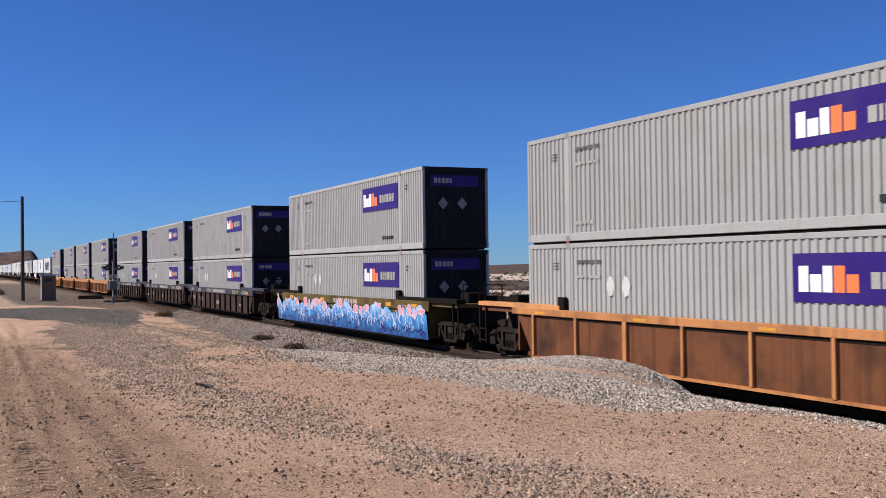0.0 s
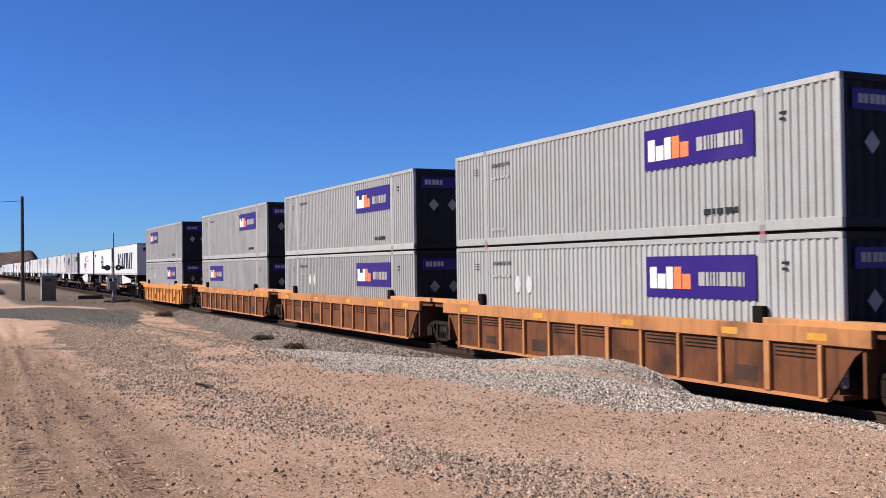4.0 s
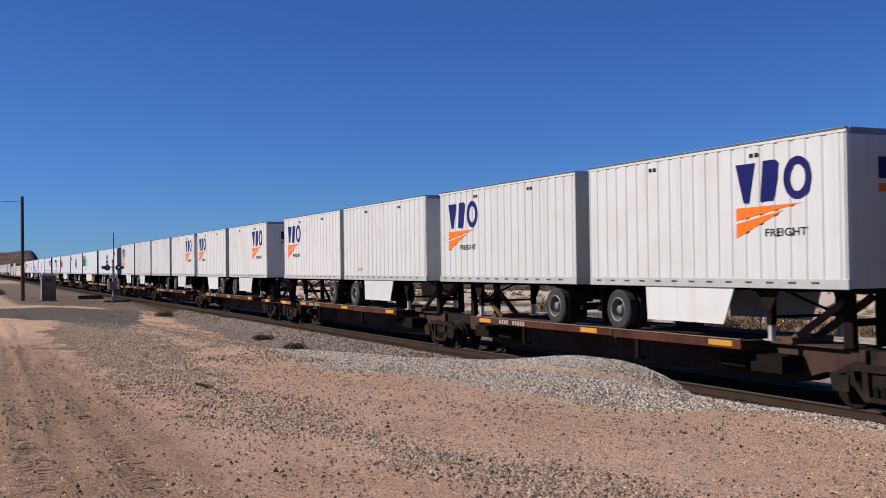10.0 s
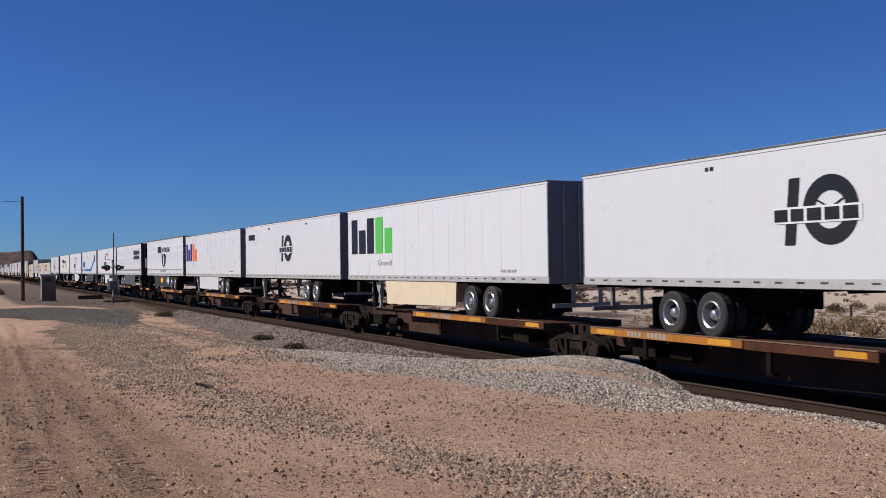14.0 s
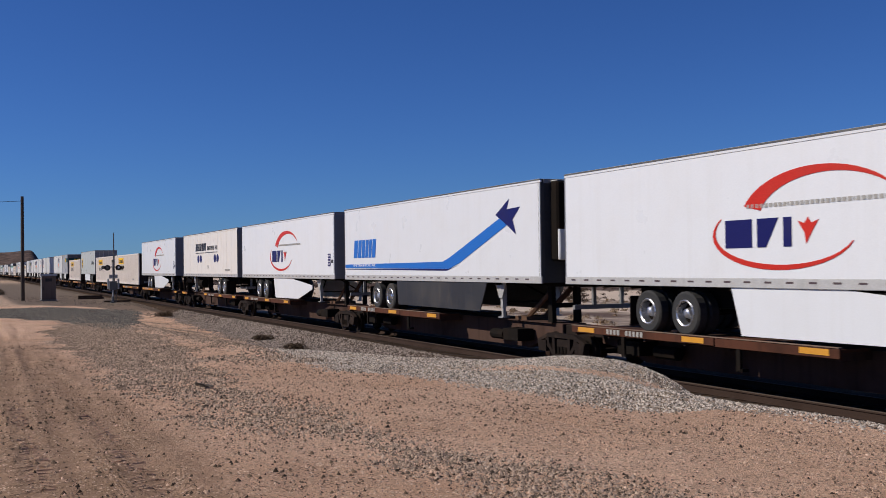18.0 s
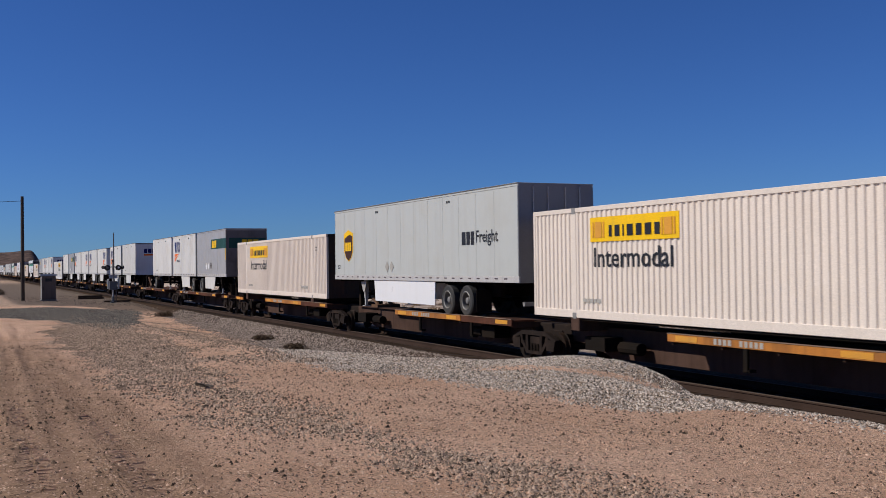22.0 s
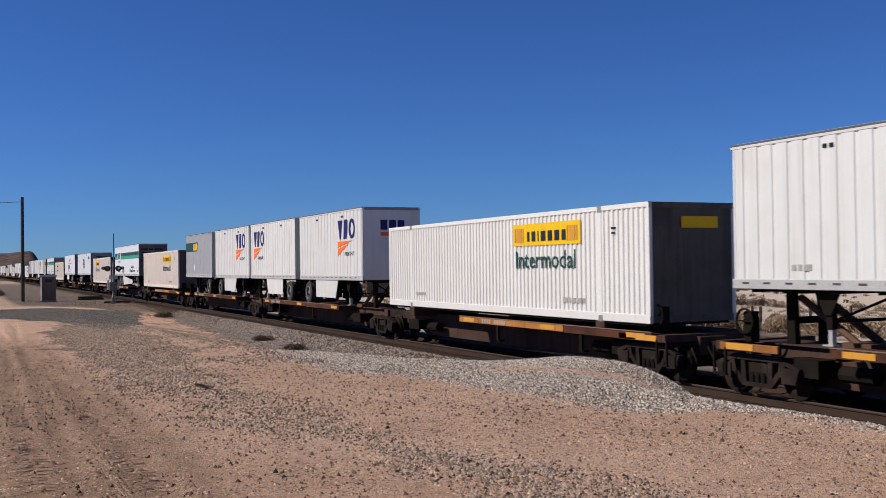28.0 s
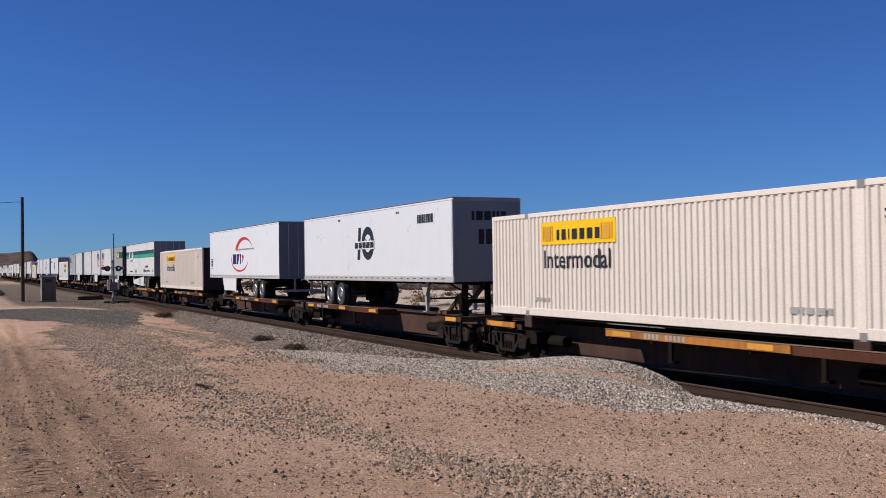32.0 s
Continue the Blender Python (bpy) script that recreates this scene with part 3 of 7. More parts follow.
def build_ground():
    xs = spaced(-4200, 4200, -19, -5, 0.06, 1.045)
    ys = spaced(-1500, 4400, -0.2, 7.0, 0.055, 1.05)
    gx, gy = np.meshgrid(xs, ys, indexing="ij")
    gz = height(gx, gy)
    me = bpy.data.meshes.new("ground")
    co = np.stack([gx, gy, gz], -1).reshape(-1, 3)
    nx, ny = len(xs), len(ys)
    i, j = np.meshgrid(np.arange(nx - 1), np.arange(ny - 1), indexing="ij")
    k = (i * ny + j).ravel()
    quads = np.stack([k, k + ny, k + ny + 1, k + 1], -1)
    me.from_pydata(co.tolist(), [], quads.tolist())
    x, y = co[:, 0], co[:, 1]
    g = smooth((y - shore(x) + 0.35) / 0.8)
    g = g - 0.9 * sandy(x, y)
    g = np.maximum(g, (0.15 + 0.42 * lattice(x, y, 0.9)) * belt(x, y))
    crest = np.interp(x, [-46, -31, -26, -20, -17], [7.0, 6.1, 6.1, 5.75, 5.75])
    g = np.maximum(g, 0.6 * np.exp(-((y - crest) / 0.3) ** 2) * smooth((-x - 19) / 4))
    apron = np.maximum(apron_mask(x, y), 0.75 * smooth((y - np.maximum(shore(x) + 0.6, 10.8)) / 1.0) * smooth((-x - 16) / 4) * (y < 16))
    # Darkens the ground under and behind the train to paint its shade.
    train_shade = (y > 13.2) * smooth((25 - y) / 1.5) * np.maximum(smooth((x + 92) / 22), 0.35)
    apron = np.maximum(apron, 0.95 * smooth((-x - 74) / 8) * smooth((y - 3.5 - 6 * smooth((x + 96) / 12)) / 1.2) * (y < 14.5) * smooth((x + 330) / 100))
    g = np.where(x < -75, np.maximum(0.6 * smooth((y - 12.6) / 0.8), 0.62 * smooth((-x - 85) / 7)), g)
    rut, lane = np.zeros_like(x), np.full_like(x, 9.0)
    for track in RUTS:
        d = y - rut_line(x, track)
        rut = np.maximum(rut, np.exp(-(d / (track[2] * 1.1)) ** 4) * min(1, track[3] / 0.016) * smooth((x + 34) / 8))
        lane = np.where(np.abs(d) < np.abs(lane), d, lane)
    rut = rut * (x < 5) * (0.35 + 0.65 * smooth((lattice(x, y, 0.8) * 0.6 + lattice(x, y, 2.1) * 0.4 - 0.3) / 0.25))
    scratch = np.exp(-((y - 1.13 + 0.045 * (x + 9)) / 0.1) ** 4) * smooth((x + 12) / 2)
    d = y - 19.5
    farm = smooth((d - 1) / 8)
    farm = np.maximum(farm, smooth((-x - 300) / 100) * (y < 14))
    depth = -x * math.sin(YAW) + y * math.cos(YAW)
    scrub = np.interp(depth, [0, 60, 140, 160, 300, 340, 500, 560, 850, 1000], [0.45, 0.45, 0.4, 0.12, 0.12, 1.0, 1.0, 0.25, 0.3, 0.8])
    scrub = np.where(y < 14, np.interp(x, [-300, -150, -90], [0.7, 0.62, 0.58]), scrub)
    scrub = np.where(depth > 1050, 1.3, scrub)
    for name, vals in (("gravel", g), ("rut", rut), ("far", farm), ("scrub", scrub), ("apron", apron), ("lane", lane), ("scratch", scratch), ("train_shade", train_shade), ("road", smooth((2.3 - y) / 0.8) * smooth((x + 40) / 20))):
        a = me.attributes.new(name, "FLOAT", "POINT")
        a.data.foreach_set("value", vals.astype(np.float32))
    me.polygons.foreach_set("use_smooth", np.ones(len(me.polygons), dtype=bool))
    solid("ground", me, GROUND, "tan desert dirt with grey gravel strips and tyre ruts", "ground", kind="structure")


def scatter(name, pts, sizes, material, label, category, flat=0.7, seed=1):
    """Many small angular stones in one mesh."""
    rng = np.random.default_rng(seed)
    n = len(pts)
    base = np.array([(1, 0, -0.25), (0, 1, -0.25), (-1, 0, -0.25), (0, -1, -0.25), (0, 0, 1.05)])
    v = base[None] * rng.uniform(0.6, 1.25, (n, 5, 1)) * sizes[:, None, None]
    v[:, 4, :2] = rng.uniform(-0.55, 0.55, (n, 2)) * sizes[:, None]
    a = rng.uniform(0, 6.283, n)
    ca, sa = np.cos(a)[:, None], np.sin(a)[:, None]
    vx, vy = v[..., 0] * ca - v[..., 1] * sa, v[..., 0] * sa + v[..., 1] * ca
    v = np.stack([vx, vy, v[..., 2] * flat], -1) + pts[:, None, :]
    f = np.array([(0, 1, 4), (1, 2, 4), (2, 3, 4), (3, 0, 4)])
    f = (f[None] + 5 * np.arange(n)[:, None, None]).reshape(-1, 3)
    me = bpy.data.meshes.new(name)
    me.vertices.add(n * 5)
    me.vertices.foreach_set("co", v.astype(np.float32).ravel())
    me.loops.add(len(f) * 3)
    me.loops.foreach_set("vertex_index", f.astype(np.int32).ravel())
    me.polygons.add(len(f))
    me.polygons.foreach_set("loop_start", np.arange(0, len(f) * 3, 3, dtype=np.int32))
    me.update(calc_edges=True)
    return solid(name, me, material, label, category, kind="stuff")


def bed_height(x, y):
    """The ballast shoulder's surface."""
    d = np.abs(y - YC)
    return np.where(d < 1.75, -0.2, -0.2 - (d - 1.75) * 0.62)


def build_track():
    m = M()
    m.v = []
    prof = [(-3.0, -1.0), (-1.75, -0.2), (1.75, -0.2), (3.0, -1.0)]
    for x in (-2600, -300, -120, 120, 1200):
        m.v += [(x, YC + y, z) for y, z in prof]
    for i in range(4):
        m.f += [(i * 4 + j, i * 4 + j + 1, i * 4 + j + 5, i * 4 + j + 4) for j in range(3)]
    bed = solid("ballast_bed", m, mat("ballast_gravel", (0.06, 0.041, 0.03), 0.95, 0, (0.03, 0.02, 0.015), 0.7, 0, 2.5, 0, 0.8, 18, 0.0), "grey crushed stone ballast bed under the track", "ballast", kind="structure")
    track = thing("railway_track", "rusty steel rails spiked to dark timber sleepers", "track", kind="structure")
    for s in (-1, 1):
        r = M()
        y = YC + s * 0.753
        out = [(-0.076, -0.185), (0.076, -0.185), (0.076, -0.17), (0.012, -0.15), (0.012, -0.05), (0.036, -0.04), (0.036, -0.012), (-0.036, -0.012), (-0.036, -0.04), (-0.012, -0.05), (-0.012, -0.15), (-0.076, -0.17)]
        r.v = [(x, y + a, z) for x in (-2600, 1200) for a, z in out]
        n = len(out)
        r.f = [(i, (i + 1) % n, n + (i + 1) % n, n + i) for i in range(n)]
        rail = part("rail", r, RAIL_STEEL, track)
        part("rail_head", M().box(-2600, 1200, y - 0.034, y + 0.034, -0.011, 0.0), RAIL_HEAD, rail, "polished running surface")
    t = M().box(-0.115, 0.115, -1.3, 1.3, -0.36, -0.187)
    tie_mesh = t.mesh("sleeper", 0.012)
    tie_mesh.materials.append(TIE)
    rng = random.Random(3)
    x = -92.0
    while x < 6:
        ob = new("sleeper", tie_mesh)
        ob.parent = track
        ob.location = (x, YC + rng.uniform(-0.04, 0.04), 0)
        ob.rotation_euler = (0, 0, rng.uniform(-0.012, 0.012))
        x += 0.53
    far = M()
    x = -92.53
    while x > -420:
        far.box(x - 0.115, x + 0.115, YC - 1.3, YC + 1.3, -0.36, -0.187)
        x -= 0.53
    tagged(part("sleepers", far, TIE, track), kind="stuff")


# ---- loads ----
def corrugated(x0, x1, y, z0, z1, pitch=0.215, depth=0.034, s=-1, turns=(0.36, 0.5, 0.86)):
    """A side sheet with pressed vertical ribs; s is the outward side."""
    m = M()
    pts, x = [], x0
    n = max(1, round((x1 - x0) / pitch))
    p = (x1 - x0) / n
    for i in range(n):
        a = x0 + i * p
        pts += [(a, 0), (a + p * turns[0], 0), (a + p * turns[1], depth), (a + p * turns[2], depth)]
    pts.append((x1, 0))
    k = len(pts)
    m.v = [(px, y - s * d, z) for z in (z0, z1) for px, d in pts]
    m.f = [(i, i + 1, k + i + 1, k + i) for i in range(k - 1)]
    return m


def placards(parent, x, z, y, material, count=2, size=0.26):
    for i in range(count):
        cx = x + i * size * 2.3
        part("placard", M().prism([(cx - size, z), (cx, z - size), (cx + size, z), (cx, z + size)], y - 0.012, y - 0.004), material, parent)


def bars(parent, name, x, z, y, widths, h, material, gap=0.06, slant=0.0, label=""):
    """A line of unreadable or brand lettering as plain upright blocks."""
    m = M()
    for w in widths:
        m.prism([(x, z), (x + w, z), (x + w + slant, z + h), (x + slant, z + h)], y - 0.012, y - 0.005)
        x += w + gap
    return tagged(part(name, m, material, parent, label), kind="stuff" if len(widths) > 3 else "")


def container(paint, name, label, panel, grey, plates=True):
    """A 53-foot ribbed container. panel: where its sign sits on the near side; plates: white placards near its tail."""
    H, W = 2.896, 1.295
    uid = label
    c = thing(name, label, "container", "containers on the train")
    for s, nm in ((-1, "side_wall"), (1, "side_wall")):
        w = M()
        for x0, x1 in ((0.12, 1.98), (2.2, 13.95), (14.17, L53 - 0.12)):
            q = corrugated(x0, x1, s * (W - 0.012), 0.2, H - 0.12, s=s)
            k = len(w.v)
            w.v += q.v
            w.f += [tuple(k + i for i in t) for t in q.f]
        part(nm, w, paint, c, key=(uid, "side", s))
    for s in (-1, 1):
        part("bottom_rail", M().box(0, L53, min(s * W, s * (W - 0.09)), max(s * W, s * (W - 0.09)), 0.002, 0.215), paint, c, bevel=0.012, key=(uid, "brail", s))
        part("top_rail", M().box(0, L53, min(s * W, s * (W - 0.07)), max(s * W, s * (W - 0.07)), H - 0.125, H), paint, c, bevel=0.012, key=(uid, "trail", s))
        for x in (0, 1.98, 13.95, L53 - 0.12):
            wd = 0.12 if x in (0, L53 - 0.12) else 0.22
            part("corner_post", M().box(x, x + wd, min(s * (W + 0.002), s * (W - 0.1)), max(s * (W + 0.002), s * (W - 0.1)), 0.02, H - 0.003), paint, c, bevel=0.01, key=(uid, "post", s, x))
    part("roof", corrugated_roof(L53, W - 0.06, H - 0.02), paint, c, key=(uid, "roof"))
    # Hangs below the rails as an added block that keeps the stacking gap dark.
    part("floor", M().box(0.2, L53 - 0.2, -W + 0.06, W - 0.06, -0.052, 0.16), BLACK, c, key=(uid, "floor"))
    front = M()
    if grey:
        q = corrugated(-W + 0.1, W - 0.1, 0, 0.2, H - 0.12, 0.3, 0.03)
    else:
        q = corrugated(-W + 0.1, W - 0.1, 0, 0.2, H - 0.12, 0.62, 0.02)
    front.v = [(L53 - 0.03 - y, x, z) for x, y, z in q.v]
    front.f = q.f
    # The end colour already includes the shade of this wall.
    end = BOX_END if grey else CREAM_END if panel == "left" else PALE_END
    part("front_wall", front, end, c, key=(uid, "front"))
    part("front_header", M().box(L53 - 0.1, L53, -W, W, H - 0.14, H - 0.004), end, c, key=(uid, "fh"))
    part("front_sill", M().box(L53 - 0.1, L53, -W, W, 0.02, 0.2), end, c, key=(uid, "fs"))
    rear = part("door_end", M().box(0.02, 0.08, -W + 0.1, W - 0.1, 0.2, H - 0.12), paint, c, key=(uid, "rear"))
    part("lock_rod", M().bar((0.01, -0.5, 0.2), (0.01, -0.5, H - 0.12), 0.02).bar((0.01, 0.5, 0.2), (0.01, 0.5, H - 0.12), 0.02), GALV, rear, key=(uid, "rods"))
    y = -W + 0.013
    if grey:
        px0 = 2.36 if panel == "left" else 10.2
        sg = part("sign_panel", M().box(px0, px0 + 3.68, y - 0.012, y - 0.002, 1.56, 2.5), PURPLE, c, "purple panel with white and orange blocks")
        a, h = px0 + 0.16, 0.5
        m = M().box(a, a + 0.25, y - 0.02, y - 0.012, 1.76, 1.76 + h).box(a + 0.29, a + 0.57, y - 0.02, y - 0.012, 1.76, 2.1).box(a + 0.61, a + 0.84, y - 0.02, y - 0.012, 1.76, 1.76 + h)
        part("wordmark", m, SIGN_WHITE, sg)
        part("wordmark", M().box(a + 0.88, a + 1.14, y - 0.02, y - 0.012, 1.76, 1.76 + h).box(a + 1.18, a + 1.46, y - 0.02, y - 0.012, 1.76, 2.1), FADED_ORANGE, sg)
        bars(sg, "wordmark", px0 + 1.9, 1.84, y - 0.012, (0.2, 0.09, 0.05, 0.07, 0.05, 0.2, 0.11, 0.12, 0.11, 0.05), 0.3, SIGN_GREY, 0.045)
        fs = part("end_sign", M().box(L53, L53 + 0.008, -1.0, 0.9, 2.2, 2.6), PURPLE, c, "purple panel on the end wall", key=(uid, "esign"))
        m = M()
        for j, w in enumerate((0.12, 0.1, 0.12, 0.12, 0.1)):
            m.box(L53 + 0.008, L53 + 0.014, -0.85 + j * 0.15, -0.85 + j * 0.15 + w, 2.32, 2.5)
        part("wordmark", m, SIGN_GREY, fs, key=(uid, "esw"))
        for yy in (-0.5, 0.25):
            plate = M().prism([(yy - 0.2, 1.6), (yy, 1.38), (yy + 0.2, 1.6), (yy, 1.82)], 0, 0.008)
            plate.v = [(L53 - 0.002 + b, a, z) for a, b, z in plate.v]
            part("placard", plate, ALU_DARK, c, key=(uid, "epl", yy))
    else:
        px0 = 2.88 if panel == "left" else 9.6
        sg = part("sign_panel", M().box(px0, px0 + 3.6, y - 0.014, y - 0.002, 1.98, 2.6), SIGN_YELLOW, c, "yellow panel with black blocks")
        bars(sg, "wordmark", px0 + 0.85, 2.1, y - 0.014, (0.12, 0.2, 0.05, 0.24, 0.22, 0.24, 0.2), 0.28, INK, 0.13)
        bars(sg, "scroll", px0 + 0.12, 2.08, y - 0.014, (0.06, 0.3, 0.06), 0.4, WELL_YELLOW, 0.05)
        bars(sg, "scroll", px0 + 2.95, 2.08, y - 0.014, (0.06, 0.3, 0.06), 0.4, WELL_YELLOW, 0.05)
        part("lettering", lettering("Intermodal", px0 + 0.15, px0 + 3.35, 1.33, 1.83, y - 0.006, 0.01), INK if panel == "left" else DARK_GREEN, c, "dark painted word Intermodal")
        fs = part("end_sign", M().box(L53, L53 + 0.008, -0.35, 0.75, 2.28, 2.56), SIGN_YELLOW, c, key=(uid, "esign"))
    if grey:
        for x in (3.85, 4.5) if plates else ():
            part("placard", M().prism([(x, 1.72), (x + 0.13, 1.52), (x + 0.26, 1.56), (x + 0.36, 1.78), (x + 0.26, 2.0), (x + 0.13, 2.04), (x, 1.84)], y - 0.008, y), DULL_WHITE, c)
        bars(c, "stencil", 2.5, 1.98, y, (0.3, 0.12, 0.3, 0.2), 0.07, SIGN_GREY, 0.05)
        tagged(part("vent", M().box(1.3, 1.62, y - 0.006, y + 0.02, 2.2, 2.23).box(1.3, 1.62, y - 0.006, y + 0.02, 2.28, 2.31).box(1.3, 1.62, y - 0.006, y + 0.02, 2.36, 2.39), GREY_SKIRT, c), kind="stuff")
        if panel == "right":
            bars(c, "stencil", 2.5, 2.35, y, (0.28, 0.12, 0.3, 0.2), 0.1, GREY_SKIRT, 0.06)
    bars(c, "stencil", 2.5, 0.42, y, (0.18, 0.06, 0.15, 0.1, 0.16), 0.1, SIGN_GREY, 0.04)
    bars(c, "stencil", 12.3, 0.42, y, (0.22, 0.1, 0.2, 0.24, 0.12), 0.13, INK if grey else SIGN_GREY, 0.05)
    bars(c, "stencil", 14.6, 2.3, y, (0.2,), 0.05, INK, 0.05)
    bars(c, "stencil", 14.6, 2.18, y, (0.16,), 0.05, INK, 0.05)
    for s in (-1,):
        for x in (2.0, 14.0):
            part("twist_lock", M().box(x + 0.02, x + 0.16, s * W - 0.004, s * W + 0.08, -0.06, 0.02), LOCK_RED if grey else ALU_DARK, c, key=(uid, "lock", x))
            part("lift_casting", M().box(x, x + 0.18, s * W - 0.006, s * W, H - 0.16, H + 0.004), ALU_DARK, c, key=(uid, "cast", x))
            part("lift_casting", M().box(x, x + 0.18, s * W - 0.006, s * W, 0.0, 0.14), ALU_DARK, c, key=(uid, "castl", x))
    return c


def corrugated_roof(length, w, z):
    m = M()
    n = int(length / 0.5)
    pts = []
    for i in range(n):
        a = i * length / n
        p = length / n
        pts += [(a, 0), (a + p * 0.4, 0), (a + p * 0.5, -0.015), (a + p * 0.9, -0.015)]
    pts.append((length, 0))
    k = len(pts)
    m.v = [(x, y, z + d) for y in (-w, w) for x, d in pts]
    m.f = [(i, i + 1, k + i + 1, k + i) for i in range(k - 1)]
    return m


def wheel_pair(parent, x, s, rim):
    """Dual tyres at one end of an axle."""
    R = 0.5
    for j, y in enumerate((s * 1.13, s * 0.8)):
        prof = [(-0.13, 0.29), (-0.135, 0.45), (-0.1, 0.495), (0.1, 0.495), (0.135, 0.45), (0.13, 0.29)]
        w = part("wheel", M().turned(prof, 24, caps=False), RUBBER, parent, at=(x, y, R), key=("tyre",))
        if j == 0:
            pr = [(-0.132, 0.31), (-0.148, 0.29), (-0.13, 0.262), (0.07, 0.25), (0.085, 0.16), (0.03, 0.13), (-0.02, 0.12), (-0.09, 0.1), (-0.11, 0.05)]
            pr.append((-0.11, 0.002))
            rm = M().turned(pr if s < 0 else [(-a, r) for a, r in pr], 24, caps=False)
            bright = len(rm.f)
            for k in range(8):
                a = 0.785 * k
                rm.bar((0.205 * math.cos(a), -0.085 * s, 0.205 * math.sin(a)), (0.205 * math.cos(a), -0.066 * s, 0.205 * math.sin(a)), 0.036, 8)
            fresh = ("rim", s, rim.name) not in SHARED
            r = part("rim", rm, rim, w, "bright dished wheel rim with dark holes", key=("rim", s, rim.name))
            if fresh:
                r.data.materials.append(BLACK)
                for q in r.data.polygons:
                    # Black on the holes, and on the recessed disc as painted-in shade.
                    q.material_index = int(q.index >= bright or 72 <= q.index < 96)


def trailer(name, label, length, paint, top, front, style, skirt, rim, art, ribs=False, reefer=False, rail=None, end=None):
    """A road trailer riding on a spine wagon. Local z = 0 is the deck under its tyres."""
    W, zb, zt = 1.295, 1.10, top - 1.13
    uid = len(BUILT)
    t = thing(name, label, "trailer", "trailers on the train")
    fx = (lambda x: x) if front == "R" else (lambda x: length - x)

    def flipped(m):
        return m if front == "R" else m.flip_x(length)

    rail = rail or ALU
    for s in (-1, 1):
        if style == "ribbed":
            w = M()
            q = corrugated(0.06, length - 0.06, s * (W - 0.004), zb + 0.2, zt - 0.07, 0.42, 0.02, s, (0.68, 0.74, 0.94))
            part("side_wall", q, paint, t, key=(uid, "side", s))
        elif style == "reefer":
            z, n = zb + 0.2, 13
            h = (zt - 0.1 - z) / n
            w = part("side_wall", M().box(0.05, length - 0.05, s * (W - 0.014) - 0.006, s * (W - 0.014) + 0.006, z, zt - 0.09), paint, t, key=(uid, "side", s))
            for i in range(n):
                part("panel", M().box(0.05, length - 0.05, min(s * W, s * (W - 0.012)), max(s * W, s * (W - 0.012)), z + i * h + 0.007, z + (i + 1) * h), paint, w, key=(uid, "slat", s, i))
        else:
            w = part("side_wall", M().box(0.05, length - 0.05, min(s * W, s * (W - 0.03)), max(s * W, s * (W - 0.03)), zb + 0.2, zt - 0.1), paint, t, key=(uid, "side", s))
            if style == "posts":
                seam = M()
                for i in range(1, int(length / 1.22)):
                    seam.box(i * 1.22 - 0.02, i * 1.22 + 0.02, min(s * (W + 0.003), s * W), max(s * (W + 0.003), s * W), zb + 0.2, zt - 0.12)
                tagged(part("seam", seam, paint, w, key=(uid, "seam", s)), kind="stuff")
        part("bottom_rail", M().box(0, length, min(s * (W + 0.006), s * (W - 0.05)), max(s * (W + 0.006), s * (W - 0.05)), zb, zb + 0.2), rail, t, bevel=0.01, key=(uid, "br", s))
        part("top_rail", M().box(0, length, min(s * (W + 0.006), s * (W - 0.05)), max(s * (W + 0.006), s * (W - 0.05)), zt - 0.095, zt - 0.02), ALU_DARK if style == "reefer" else paint, t, bevel=0.01, key=(uid, "tr", s))
        if s < 0:
            part("roof_edge", M().box(0.01, length - 0.01, min(s * (W + 0.014), s * (W - 0.05)), max(s * (W + 0.014), s * (W - 0.05)), zt - 0.03, zt + 0.006), ROOF_EDGE, t, key=(uid, "re", s))
        if s > 0:
            continue
        tape = M()
        n = int(length / 0.62)
        for i in range(n):
            x = 0.3 + i * (length - 0.6) / n
            tape.box(x, x + 0.2, min(s * (W + 0.009), s * (W + 0.005)), max(s * (W + 0.009), s * (W + 0.005)), zb + 0.1, zb + 0.14)
        tagged(part("reflective_tape", tape, REFLECT, t, key=(uid, "tape", s)), kind="stuff")
    part("roof", M().prism([(0.02, zt - 0.03), (length - 0.02, zt - 0.03), (length - 0.06, zt + 0.012), (0.06, zt + 0.012)], -W, W), ROOF, t, key=(uid, "roof"))
    part("floor", M().box(0.03, length - 0.03, -W + 0.04, W - 0.04, zb + 0.02, zb + 0.12), BLACK, t, key=(uid, "floor"))
    nose = flipped(M().plan([(length - 0.12, -W - 0.004), (length - 0.03, -W + 0.03), (length, -W + 0.12), (length, W - 0.12), (length - 0.03, W - 0.03), (length - 0.12, W + 0.004), (length - 0.14, W - 0.05), (length - 0.06, 0), (length - 0.14, -W + 0.05)], zb + 0.02, zt - 0.005))
    # Nose skins stand in for the shade on the front wall.
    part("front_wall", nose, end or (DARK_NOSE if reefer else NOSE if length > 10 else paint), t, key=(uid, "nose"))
    part("nose_cap", flipped(M().box(length - 0.09, length + 0.006, -W + 0.1, W - 0.1, zt - 0.12, zt + 0.004)), ALU_DARK, t, key=(uid, "cap"))
    rear = flipped(M().box(0, 0.06, -W, W, zb, zt))
    # Rear door colour is lowered for shade the same way.
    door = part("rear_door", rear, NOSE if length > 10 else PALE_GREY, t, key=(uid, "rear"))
    rods = M()
    for y in (-0.8, -0.3, 0.3, 0.8):
        rods.bar((-0.025, y, zb + 0.1), (-0.025, y, zt - 0.1), 0.018)
    part("lock_rod", flipped(rods), GALV, door, key=(uid, "rods"))
    # running gear
    big = length > 10
    axles = (3.55, 4.92) if big else (1.15,)
